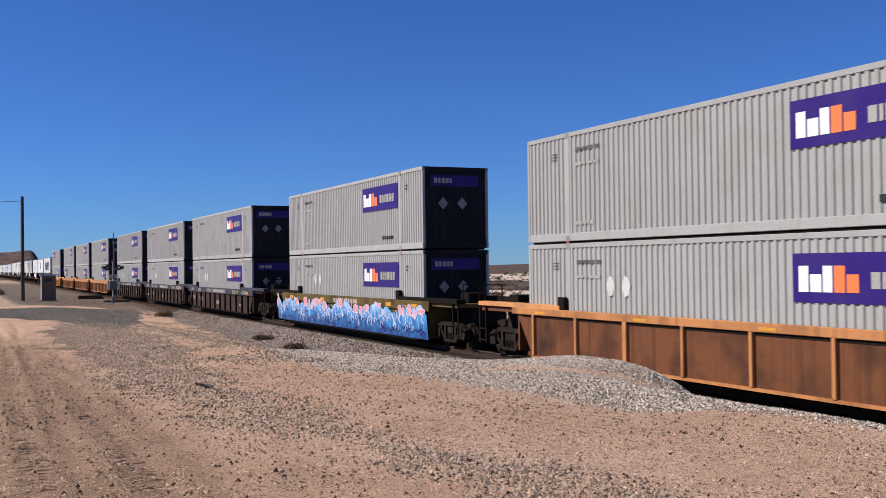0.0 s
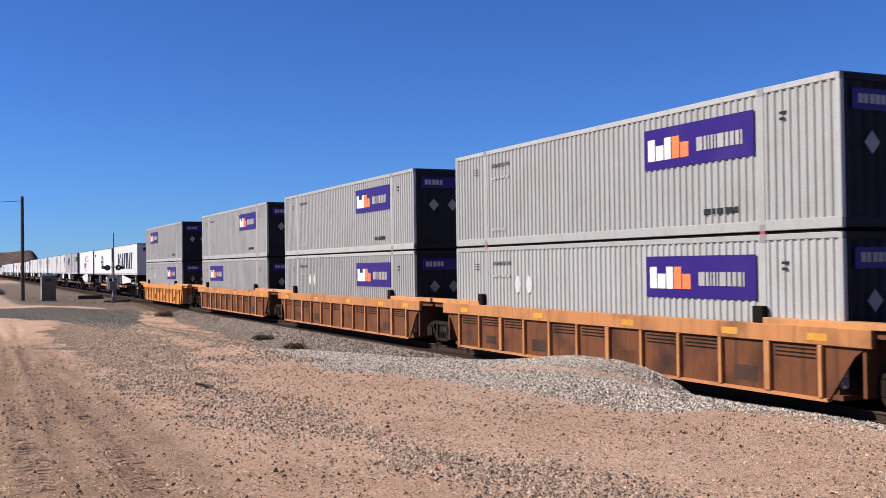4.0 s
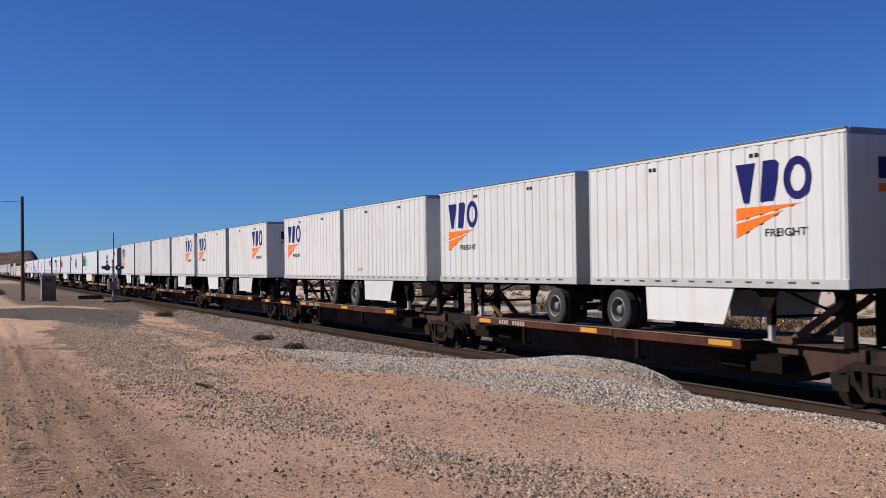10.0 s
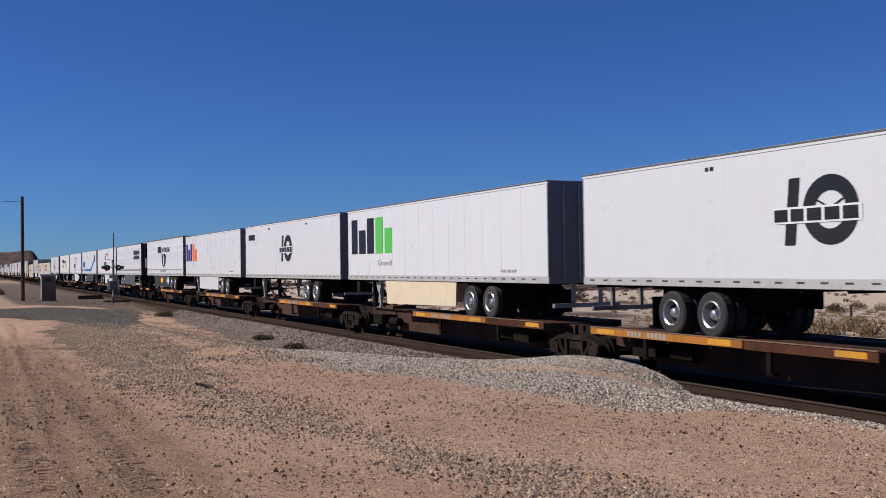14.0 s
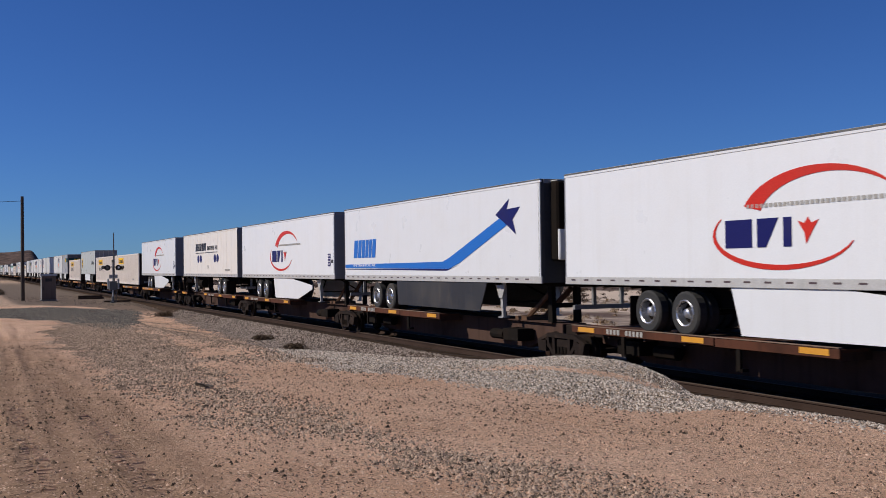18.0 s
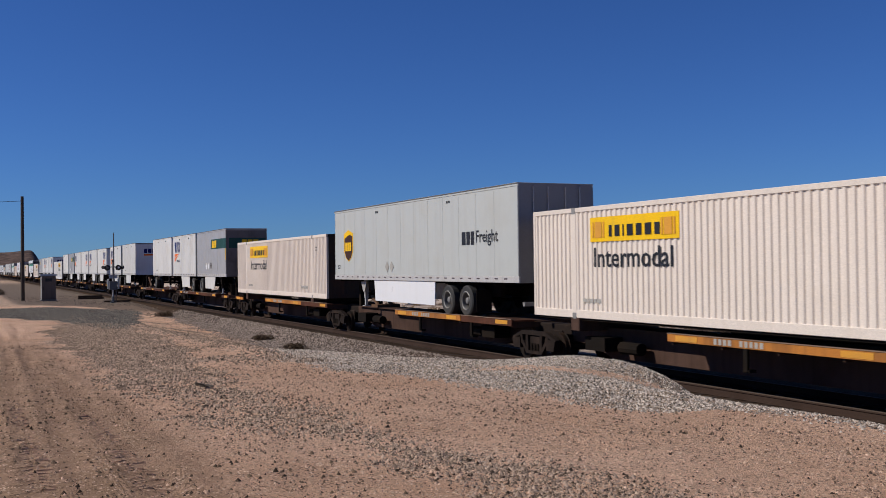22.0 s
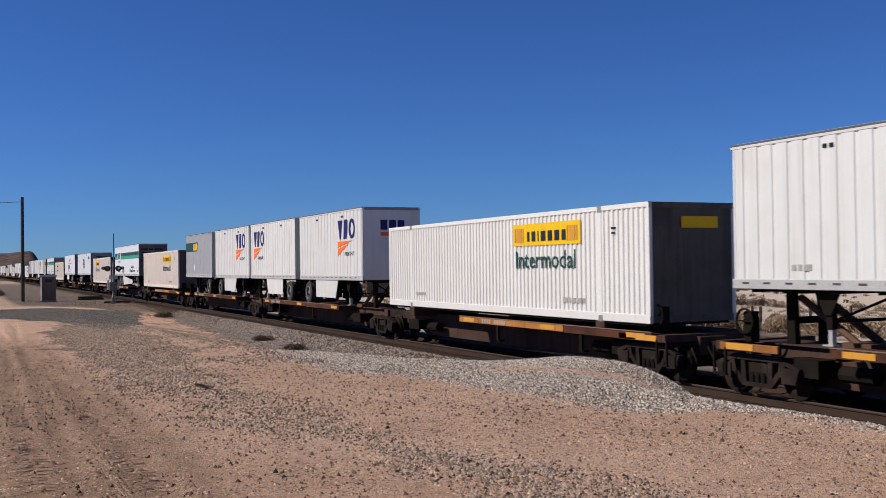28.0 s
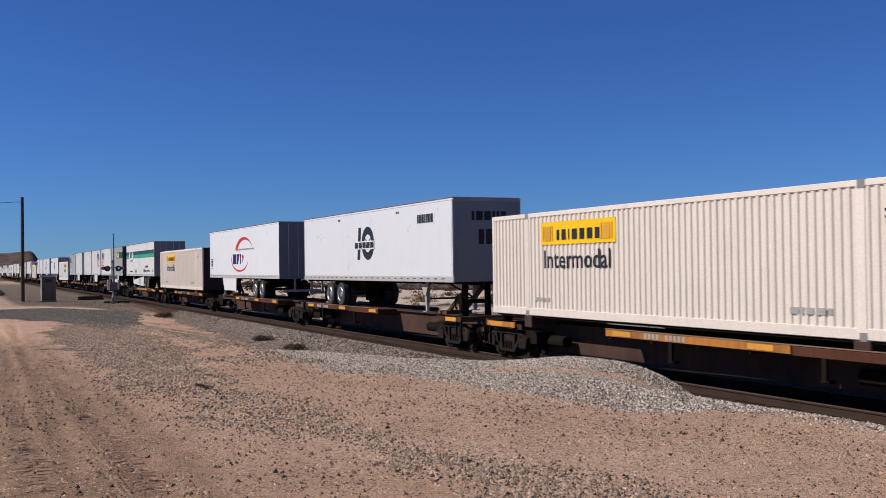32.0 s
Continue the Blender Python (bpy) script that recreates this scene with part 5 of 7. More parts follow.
def art_dotted(t, L, front, y, right):
    bars(t, "wordmark", 4.3, zz(3.96), y + 0.006, (0.4, 0.28, 0.28, 0.12, 0.4, 0.4, 0.36, 0.3), 0.5, INK_BLUE, 0.1, 0.12)
    bars(t, "wordmark", 8.0, zz(3.98), y + 0.006, (0.2, 0.2, 0.06, 0.22, 0.22, 0.2, 0.14, 0.18), 0.26, INK, 0.09)
    bars(t, "wordmark", 10.35, zz(3.98), y + 0.006, (0.06, 0.2, 0.18), 0.26, INK, 0.09)
    part("underline", M().box(4.3, 11.0, y - 0.005, y, zz(3.8), zz(3.84)), INK_BLUE, t)
    m = M()
    for x in (5.2, 6.0, 10.25, 11.0):
        disc(m, x, zz(3.42), 0.32, 0.26, y)
    part("dots", m, NAVY, t, "four navy discs")
    sp = part("spare_wheel", M().turned([(-0.13, 0.29), (-0.135, 0.42), (0.135, 0.42), (0.13, 0.29)], 20, caps=False), RUBBER, t, at=(3.3, -0.75, 0.62))
    part("rim", M().turned([(-0.12, 0.3), (-0.08, 0.24), (-0.1, 0.08), (-0.1, 0.002)], 20, caps=False), RIM_STEEL, sp)
    part("carrier", M().box(3.0, 5.2, -0.62, -0.3, 0.35, 1.05).bar((3.7, -0.75, 0.62), (5.0, -0.75, 0.62), 0.3, 14), BLACK, t)
    part("lettering", lettering("53'", 8.0, 8.55, zz(2.78), zz(2.98), y - 0.003), SIGN_GREY, t)
    bars(t, "fleet_number", 13.0, zz(2.6), y + 0.006, (0.2, 0.2, 0.2, 0.2, 0.2), 0.12, SIGN_GREY, 0.06)


def art_goldshield(t, L, front, y, right):
    cx = 1.75
    s = [(cx - 0.55, zz(4.15)), (cx, zz(4.3)), (cx + 0.55, zz(4.15)), (cx + 0.55, zz(3.4)), (cx + 0.3, zz(3.12)), (cx, zz(2.98)), (cx - 0.3, zz(3.12)), (cx - 0.55, zz(3.4))]
    g = part("shield", M().prism(s, y - 0.005, y), SIGN_YELLOW, t, "gold shield emblem")
    part("shield_field", M().prism([(cx + (x - cx) * 0.86, zz(3.62) + (z - zz(3.62)) * 0.86 - 0.05) for x, z in s], y - 0.008, y - 0.005), SHIELD_BROWN, g)
    part("shield_crest", M().prism([(cx - 0.47, zz(3.95)), (cx - 0.47, zz(4.08)), (cx, zz(4.19)), (cx + 0.4, zz(4.12)), (cx, zz(4.08))], y - 0.01, y - 0.008), SIGN_YELLOW, g)
    bars(g, "wordmark", cx - 0.36, zz(3.42), y - 0.003, (0.2, 0.2, 0.2), 0.36, SIGN_YELLOW, 0.05)
    bars(t, "wordmark", 12.45, zz(3.42), y + 0.006, (0.26, 0.24, 0.22), 0.42, INK, 0.07)
    part("lettering", lettering("Freight", 13.45, 14.9, zz(3.36), zz(3.86), y - 0.003, 0.01), INK, t)
    part("lettering", lettering("53'", 0.4, 0.75, zz(2.68), zz(2.85), y - 0.003), INK, t)
    placards(t, 6.0, zz(2.75), y + 0.004, SIGN_GREY, 2, 0.2)


def art_greenband(t, L, front, y, right):
    part("stripe", M().box(0.1, L - 0.1, y - 0.004, y, zz(4.2), zz(4.52)), DARK_GREEN, t, "dark green stripe over sea green")
    part("stripe", M().box(0.1, L - 0.1, y - 0.004, y, zz(3.88), zz(4.2)), SEA_GREEN, t)
    s = part("logo_field", M().prism([(1.9, zz(4.2)), (2.3, zz(4.65)), (4.1, zz(4.65)), (4.5, zz(4.2)), (4.1, zz(3.8)), (2.3, zz(3.8))], y - 0.007, y - 0.004), SIGN_WHITE, t)
    m = M()
    for x, w in ((2.4, 0.7), (3.25, 0.62)):
        m.prism([(x, zz(3.92)), (x + w, zz(3.92)), (x + w + 0.2, zz(4.55)), (x + 0.2, zz(4.55))], y - 0.01, y - 0.007)
    part("wordmark", m, DARK_GREEN, s)
    bars(t, "wordmark", 2.6, zz(3.58), y + 0.006, (0.15,) * 7, 0.18, SIGN_GREY, 0.05, 0.04)
    bars(t, "web_line", 2.4, zz(2.6), y + 0.006, (0.3, 0.25, 0.3, 0.2, 0.3), 0.12, INK, 0.05)
    part("lettering", lettering("Available", 11.3, 13.0, zz(2.98), zz(3.2), y - 0.003, 0.01), INK, t)
    part("lettering", lettering("Liftgate Service", 10.5, 13.8, zz(2.55), zz(2.85), y - 0.003, 0.01), INK, t)
    part("lettering", lettering("53'", 15.2, 15.7, zz(2.6), zz(2.8), y - 0.003, 0.01), INK, t)
    for k in range(4):
        q = 5.6 + k * 0.5
        part("placard", M().prism([(q - 0.22, zz(2.68)), (q, zz(2.42)), (q + 0.22, zz(2.68)), (q, zz(2.94))], y - 0.006, y), (SIGN_GREY, INK, SIGN_GREY, SIGN_WHITE)[k], t)
    if right:
        part("end_sign", M().prism([(0.1, 0.1), (0.5, -0.12), (0.9, 0.1), (1.15, 0.2), (1.2, 0.62), (0.7, 0.78), (0.06, 0.6)], -0.004, 0.004).mesh("map"), INK_BLUE, t, "dark map shape on the end wall").matrix_basis = Matrix.Translation((L + 0.008, -0.2, zz(3.75))) @ pose(0, 0, 0, 0, 0, 90)
        for k in range(4):
            end_bars(t, L + 0.004, -1.1, zz(3.62 + 0.24 * k), (0.55,), 0.11, INK_BLUE)
        end_bars(t, L + 0.004, -1.1, zz(4.62), (0.6, 0.4, 0.7), 0.14, INK_BLUE, 0.1)
        for k, yy in enumerate((-0.75, -0.3, 0.15, 0.6)):
            o = M().prism([(yy + 0.2 * math.cos(1.0472 * i), zz(2.95) + 0.24 * math.sin(1.0472 * i)) for i in range(6)], 0, 0.008)
            o.v = [(L + 0.002 + b, a, z) for a, b, z in o.v]
            part("placard", o, (ALU_DARK, LIP)[k % 2], t)


def art_plain(t, L, front, y, right):
    bars(t, "stencil", L * 0.2, zz(2.6), y + 0.006, (0.12, 0.1, 0.2), 0.12, SIGN_GREY, 0.05)
    if right:
        end_bars(t, L + 0.002, -0.5, zz(4.3), (0.3, 0.3, 0.3), 0.4, NAVY, 0.08)
        part("swoosh", M().box(L + 0.002, L + 0.008, -0.5, 0.5, zz(4.05), zz(4.2)), SIGN_ORANGE, t)


SK_TAPER = ([(6.45, 1.1), (6.75, 0.1), (10.7, 0.12), (12.9, 0.62), (12.9, 0.8), (9.5, 1.1)], WHITE, "white swept side skirt")
SK_LONG = ([(5.75, 1.08), (6.0, 0.2), (11.6, 0.36), (11.95, 0.48), (11.85, 0.72)], WORN_WHITE, "white low side skirt")
SK_RECT = ([(5.9, 1.1), (5.95, 0.28), (11.5, 0.3), (11.6, 1.1)], WHITE, "white side skirt")
SK_CREAM = ([(5.9, 1.1), (5.95, 0.3), (11.9, 0.22), (12.1, 1.1)], CREAM_SKIRT, "cream side skirt")
SK_GREY = ([(5.6, 1.1), (5.7, 0.2), (11.9, 0.16), (12.3, 1.1)], GREY_SKIRT, "grey side skirt")
SK_BLACK = ([(5.6, 1.1), (5.7, 0.22), (12.3, 0.2), (12.8, 1.1)], BLACK_SKIRT, "black side skirt")
SK_SHORT = ([(9.2, 1.1), (9.3, 0.35), (12.2, 0.35), (12.6, 1.1)], WHITE, "short white side skirt")
SK_PUP = ([(2.3, 1.1), (2.35, 0.32), (5.0, 0.32), (5.35, 1.1)], WORN_WHITE, "worn white side skirt")

KINDS = {
    "tallmark": lambda: trailer("semi_trailer", "white trailer with tall blue-black shapes", L53, WORN_WHITE, 5.19, "R", "posts", SK_LONG, RIM_STEEL, art_tallmark, end=PALE_GREY),
    "ten_L": lambda: trailer("semi_trailer", "white trailer with black ring emblem", L53, WHITE, 5.1, "L", "smooth", None, RIM, art_ten(7.05, "left"), True),
    "ten_R": lambda: trailer("semi_trailer", "white trailer with black ring emblem and swung nose", L53, WHITE, 5.06, "R", "smooth", None, RIM, art_ten(7.0, "right"), True),
    "crescent_L": lambda: trailer("semi_trailer", "white trailer with red crescent and navy shapes", L53, WHITE, 5.17, "L", "smooth", SK_TAPER, RIM, art_crescent()),
    "crescent_R": lambda: trailer("semi_trailer", "white trailer with red crescent and white skirt", L53, WHITE, 5.16, "R", "smooth", SK_TAPER, RIM, art_crescent()),
    "crescent_S": lambda: trailer("semi_trailer", "white trailer with red crescent and short skirt", L53, WHITE, 5.17, "L", "smooth", SK_SHORT, RIM, art_crescent()),
    "blocks_green": lambda: trailer("semi_trailer", "white trailer with purple and green block shapes", L53, WHITE, 5.09, "L", "posts", SK_CREAM, RIM, art_blocks(SIGN_GREEN, True)),
    "blocks_red": lambda: trailer("semi_trailer", "white trailer with purple and orange block shapes", L53, WHITE, 5.08, "L", "posts", SK_RECT, RIM, art_blocks(SIGN_ORANGE, False)),
    "blackshield": lambda: trailer("refrigerated_trailer", "white ribbed trailer with black shield and black skirt", L53, WHITE, 5.2, "L", "reefer", SK_BLACK, RIM, art_blackshield, reefer=True),
    "blackpanel": lambda: trailer("refrigerated_trailer", "white ribbed trailer with black sign and cooling unit", L53, WHITE, 5.15, "R", "reefer", SK_GREY, RIM, art_blackpanel, reefer=True),
    "bluestripe": lambda: trailer("refrigerated_trailer", "white trailer with rising blue stripe", L53, WHITE, 5.16, "R", "smooth", SK_BLACK, RIM, art_bluestripe, reefer=True),
    "dotted": lambda: trailer("semi_trailer", "off-white trailer with navy dots and shapes", L53, OFF_WHITE, 5.16, "L", "posts", None, RIM, art_dotted),
    "goldshield": lambda: trailer("semi_trailer", "pale grey trailer with gold shield", L53, PALE_GREY, 5.16, "L", "posts", SK_RECT, RIM_STEEL, art_goldshield, True),
    "greenband": lambda: trailer("semi_trailer", "white trailer with dark and sea green stripes", L53, WHITE, 5.2, "R", "posts", SK_LONG, RIM_STEEL, art_greenband, end=GREY_NOSE),
    "greenband_L": lambda: trailer("semi_trailer", "white trailer with green stripes, nose to the rear", L53, WORN_WHITE, 5.2, "L", "posts", SK_LONG, RIM_STEEL, art_greenband, end=GREY_NOSE),
    "wedge_R": lambda: trailer("short_trailer", "white ribbed short trailer with navy and orange shapes", L28, WORN_WHITE, 5.22, "R", "ribbed", SK_PUP, RIM_STEEL, art_wedge, True),
    "wedge_L": lambda: trailer("short_trailer", "white ribbed short trailer with navy and orange shapes", L28, WORN_WHITE, 5.22, "L", "ribbed", None, RIM_STEEL, art_wedge, True),
    "wedge_Ls": lambda: trailer("short_trailer", "white ribbed short trailer with navy and orange shapes and skirt", L28, WORN_WHITE, 5.23, "L", "ribbed", SK_PUP, RIM_STEEL, art_wedge, True),
    "white_R": lambda: trailer("short_trailer", "plain white ribbed short trailer", L28, WORN_WHITE, 5.24, "R", "ribbed", SK_PUP, RIM_STEEL, art_plain, True),
    "white_Rn": lambda: trailer("short_trailer", "plain white ribbed short trailer with open running gear", L28, WORN_WHITE, 5.24, "R", "ribbed", None, RIM_STEEL, art_plain, True),
    "white_L": lambda: trailer("short_trailer", "plain white ribbed short trailer", L28, WORN_WHITE, 5.22, "L", "ribbed", None, RIM_STEEL, art_plain, True),
    "slant_R": lambda: trailer("short_trailer", "grey short trailer with dark green stripe", L28, GREY_TRL, 5.22, "R", "posts", None, RIM_STEEL, art_slant("stripe"), end=GREY_NOSE),
    "slant_Rs": lambda: trailer("short_trailer", "grey short trailer with dark green stripe and skirt", L28, GREY_TRL, 5.22, "R", "posts", SK_PUP, RIM_STEEL, art_slant("stripe"), end=GREY_NOSE),
    "slant_L": lambda: trailer("short_trailer", "grey short trailer with dark green stripe end", L28, GREY_TRL, 5.2, "L", "posts", None, RIM_STEEL, art_slant("stripe"), end=GREY_NOSE),
    "slant_logo": lambda: trailer("short_trailer", "grey short trailer with dark slanted shapes", L28, GREY_TRL, 5.26, "L", "posts", SK_PUP, RIM_STEEL, art_slant("logo"), end=GREY_NOSE),
    "box_right": lambda: container(GREY_BOX, "container", "grey ribbed container with purple sign", "right", True),
    "box_left": lambda: container(GREY_BOX, "container", "grey ribbed container with purple sign near its tail", "left", True),
    "box_right_plain": lambda: container(GREY_BOX, "container", "grey ribbed container with purple sign", "right", True, False),
    "box_left_plain": lambda: container(GREY_BOX, "container", "grey ribbed container with purple sign near its tail", "left", True, False),
    "rib_left": lambda: container(CREAM, "container", "cream ribbed container with yellow sign", "left", False),
    "rib_cream": lambda: container(CREAM, "container", "cream ribbed container with yellow sign near its nose", "right", False),
    "rib_right": lambda: container(CREAM_B, "container", "off-white ribbed container with yellow sign near its nose", "right", False),
}


# ---- wagons ----
def bogie(parent, x, key="b"):
    """A two-axle bogie under a wagon."""
    b = part("bogie", M().box(-0.28, 0.28, -1.05, 1.05, 0.42, 0.72).box(-0.35, 0.35, -0.35, 0.35, 0.6, 0.86), TRUCK_STEEL, parent, at=(x, 0, 0), bevel=0.02, key=("bolster",))
    for s in (-1, 1):
        f = M().prism([(-1.2, 0.58), (-0.7, 0.74), (0.7, 0.74), (1.2, 0.58), (1.2, 0.66), (0.65, 0.86), (-0.65, 0.86), (-1.2, 0.66)], s * 0.94, s * 1.1)
        f.prism([(-0.72, 0.52), (-0.42, 0.2), (0.42, 0.2), (0.72, 0.52), (0.6, 0.56), (0.36, 0.29), (-0.36, 0.29), (-0.6, 0.56)], s * 0.95, s * 1.09)
        for q in (-1, 1):
            f.prism([(q * 0.44, 0.26), (q * 0.3, 0.26), (q * 0.34, 0.76), (q * 0.46, 0.76)], s * 0.95, s * 1.09)
            f.prism([(q * 0.6, 0.5), (q * 0.72, 0.46), (q * 0.82, 0.72), (q * 0.66, 0.76)], s * 0.95, s * 1.09)
            f.prism([(q * 0.74, 0.34), (q * 1.12, 0.34), (q * 1.2, 0.62), (q * 0.74, 0.66)], s * 0.93, s * 1.12)
        part("side_frame", f, TRUCK_STEEL, b, "dusty cast side frame", key=("sf", s))
    for xw in (-0.89, 0.89):
        prof = [(-0.07, 0.1), (-0.07, 0.3), (-0.05, 0.42), (-0.075, 0.44), (-0.07, 0.455), (-0.045, 0.43), (0.06, 0.42), (0.06, 0.3), (0.03, 0.2), (0.03, 0.1)]
        for s in (-1, 1):
            pr = prof if s > 0 else [(-a, r) for a, r in reversed(prof)]
            part("wheel", M().turned(pr, 24), WHEEL_STEEL, b, at=(xw, s * 0.755, 0.42), key=("rw", s))
        part("axle", M().bar((0, -0.7, 0), (0, 0.7, 0), 0.08, 8), WHEEL_STEEL, b, at=(xw, 0, 0.42), key=("ax",))
    for s in (-1, 1):
        spr = M()
        for dx in (-0.17, 0, 0.17):
            spr.bar((dx, s * 1.02, 0.26), (dx, s * 1.02, 0.5), 0.075, 8)
        tagged(part("spring_nest", spr, BLACK, b, key=("spr", s)), kind="stuff")
    return b


def coupler(parent, x, s, key):
    part("coupler", M().box(min(x, x + s * 0.9), max(x, x + s * 0.9), -0.1, 0.1, 0.72, 0.95).box(x + s * 0.75 - 0.16, x + s * 0.75 + 0.16, -0.17, 0.17, 0.66, 1.0), TRUCK_STEEL, parent, bevel=0.02, key=key)
    part("air_hose", M().bar((x + s * 0.3, -0.35, 0.85), (x + s * 0.55, -0.35, 0.5), 0.03).bar((x + s * 0.55, -0.35, 0.5), (x + s * 0.85, -0.3, 0.45), 0.03), BLACK, parent, key=(*key, "h"))


def spine_unit(length, left, right, decks, hitches, colour, label):
    """One platform of a spine wagon; local x from its tail joint to its nose joint."""
    u = thing("spine_wagon", label, "rail wagon", "wagons of the train")
    a = 1.0 if left == "joint" else 0.75
    b = length - (1.0 if right == "joint" else 0.75)
    sb = M().prism([(a, 0.62), (a + 1.0, 0.55), (a + 1.9, 0.27), (b - 1.9, 0.27), (b - 1.0, 0.55), (b, 0.62), (b, 1.06), (a, 1.06)], -0.4, 0.4)
    part("centre_beam", sb, SPINE_BROWN, u, bevel=0.015)
    part("beam_flange", M().box(a + 0.4, b - 0.4, -0.52, 0.52, 1.055, 1.085), SPINE_BROWN, u)
    for i, (x0, x1) in enumerate(decks):
        for s in (-1, 1):
            d = part("deck_platform", M().box(x0, x1, min(s * 0.53, s * 1.24), max(s * 0.53, s * 1.24), 1.07, 1.125), SILL_BROWN, u, "worn steel runway")
            y0, y1 = min(s * 1.24, s * 1.31), max(s * 1.24, s * 1.31)
            mid = x0 + (x1 - x0) * 0.62
            part("side_sill", M().box(x0, mid - 0.02, y0, y1, 0.97, 1.15), colour, d, bevel=0.008)
            part("side_sill", M().box(mid + 0.02, x1, y0, y1, 0.95, 1.14), SILL_BROWN if colour is SILL_ORANGE else colour, d, bevel=0.008)
            if s < 0:
                part("sill_lip", M().box(x0, x1, y0 - 0.012, y1, 1.15, 1.168), LIP, d, "dusty tan sill edge")
                for xr in (x0 + 0.3, x0 + (x1 - x0) * 0.5, x1 - 1.0):
                    part("reflector", M().box(xr, xr + 0.75, y0 - 0.006, y0, 1.0, 1.12), WELL_YELLOW, d, "yellow reflector plate")
                st = M()
                for k in range(9):
                    q = x0 + 1.6 + k * 0.15 + (0.2 if k > 3 else 0)
                    st.box(q, q + 0.095, y0 - 0.006, y0, 1.0, 1.125)
                tagged(part("stencil", st, SIGN_GREY, d), kind="stuff")
        ribs = M()
        n = max(2, int((x1 - x0) / 1.5))
        for k in range(n + 1):
            x = x0 + 0.1 + k * (x1 - x0 - 0.2) / n
            ribs.prism([(x - 0.03, 1.07), (x + 0.03, 1.07), (x + 0.03, 0.9), (x - 0.03, 0.9)], -1.24, 1.24)
        tagged(part("outrigger", ribs, SPINE_BROWN, u), kind="stuff")
        for k in (0.25, 0.7):
            x = x0 + k * (x1 - x0)
            part("hanger", M().box(x - 0.06, x + 0.06, -1.3, -1.24, 0.5, 1.0).box(x - 0.1, x + 0.1, -1.28, -1.1, 0.48, 0.54), BLACK, u)
    for x, s in hitches:
        h = part("hitch", M().prism([(x - 0.28, 2.12), (x + 0.28, 2.12), (x + 0.22, 2.2), (x - 0.22, 2.2)], -0.42, 0.42), BLACK, u, "black trailer hitch stand")
        part("stand", M().prism([(x - 0.1, 1.08), (x + 0.14, 1.08), (x + 0.1, 2.13), (x - 0.1, 2.13)], -0.5, -0.36).prism([(x - 0.1, 1.08), (x + 0.14, 1.08), (x + 0.1, 2.13), (x - 0.1, 2.13)], 0.36, 0.5).box(x - 0.05, x + 0.05, -0.36, 0.36, 1.5, 1.64), BLACK, h)
        part("strut", M().bar((x - s * 1.7, -0.3, 1.1), (x - s * 0.1, -0.3, 2.05), 0.075).bar((x - s * 1.7, 0.3, 1.1), (x - s * 0.1, 0.3, 2.05), 0.085), STRUT, h)
        part("shoe", M().box(x - s * 1.7 - 0.35, x - s * 1.7 + 0.35, -0.5, 0.5, 1.085, 1.2), STRUT, h)
    for end, x, s in ((left, 0.0, 1), (right, length, -1)):
        if end == "joint":
            if s > 0:
                bogie(u, x)
                part("joint", M().box(-1.0, 1.0, -0.3, 0.3, 0.75, 1.04), TRUCK_STEEL, u, bevel=0.03)
        else:
            bogie(u, x + s * 1.85)
            coupler(u, x + s * 0.75, -s, ("cp", s))
            xe = x + s * 1.0
            part("end_sill", M().box(xe - 0.12, xe + 0.12, -1.3, 1.3, 0.95, 1.12), SPINE_BROWN, u)
            xa = xe + s * 1.7
            es = part("side_sill", M().box(min(xe, xa), max(xe, xa), -1.31, -1.25, 0.94, 1.1), SILL_ORANGE if s > 0 else SILL_BROWN, u, "worn sill beside the wagon end", bevel=0.008)
            part("reflector", M().box(min(xe + s * 0.2, xe + s * 1.0), max(xe + s * 0.2, xe + s * 1.0), -1.318, -1.31, 0.96, 1.09), WELL_YELLOW, es, "yellow reflector plate")
            part("cut_lever", M().bar((x + s * 0.85, -1.25, 0.9), (x + s * 0.85, -0.2, 0.82), 0.018, 5), BLACK, u)
            hb = part("brake_stand", M().box(xe + s * 0.5 - 0.12, xe + s * 0.5 + 0.12, -1.0, -0.75, 1.1, 1.75), BLACK, u, bevel=0.02)
            part("brake_wheel", M().turned([(-0.02, 0.23), (-0.02, 0.27), (0.02, 0.27), (0.02, 0.23)], 18, y=-1.06, x=xe + s * 0.5, z=1.55, caps=False).bar((xe + s * 0.5, -1.0, 1.55), (xe + s * 0.5, -1.08, 1.55), 0.04, 8).box(xe + s * 0.5 - 0.24, xe + s * 0.5 + 0.24, -1.07, -1.05, 1.535, 1.565), BLACK, hb)
            part("step", M().box(xe - 0.2, xe + 0.2, -1.33, -1.27, 0.4, 0.45).box(xe - 0.2, xe - 0.16, -1.33, -1.28, 0.4, 1.0).box(xe + 0.16, xe + 0.2, -1.33, -1.28, 0.4, 1.0), BLACK, u)
        gear = M().box(x + s * 3.0 - 0.45, x + s * 3.0 + 0.45, -1.0, -0.45, 0.5, 0.85).bar((x + s * 4.2 - 0.4, -0.7, 0.62), (x + s * 4.2 + 0.4, -0.7, 0.62), 0.16, 10)
        part("brake_gear", gear, BLACK, u)
    return u


def ribbon(m, pts, w, y):
    """A flat painted stroke along points in x and z."""
    for (xa, za), (xb, zb) in zip(pts, pts[1:]):
        dx, dz = xb - xa, zb - za
        n = max(1e-6, math.hypot(dx, dz))
        px, pz = -dz / n * w, dx / n * w
        m.prism([(xa - px, za - pz), (xb - px, zb - pz), (xb + px, zb + pz), (xa + px, za + pz)], y - 0.003, y)
    return m


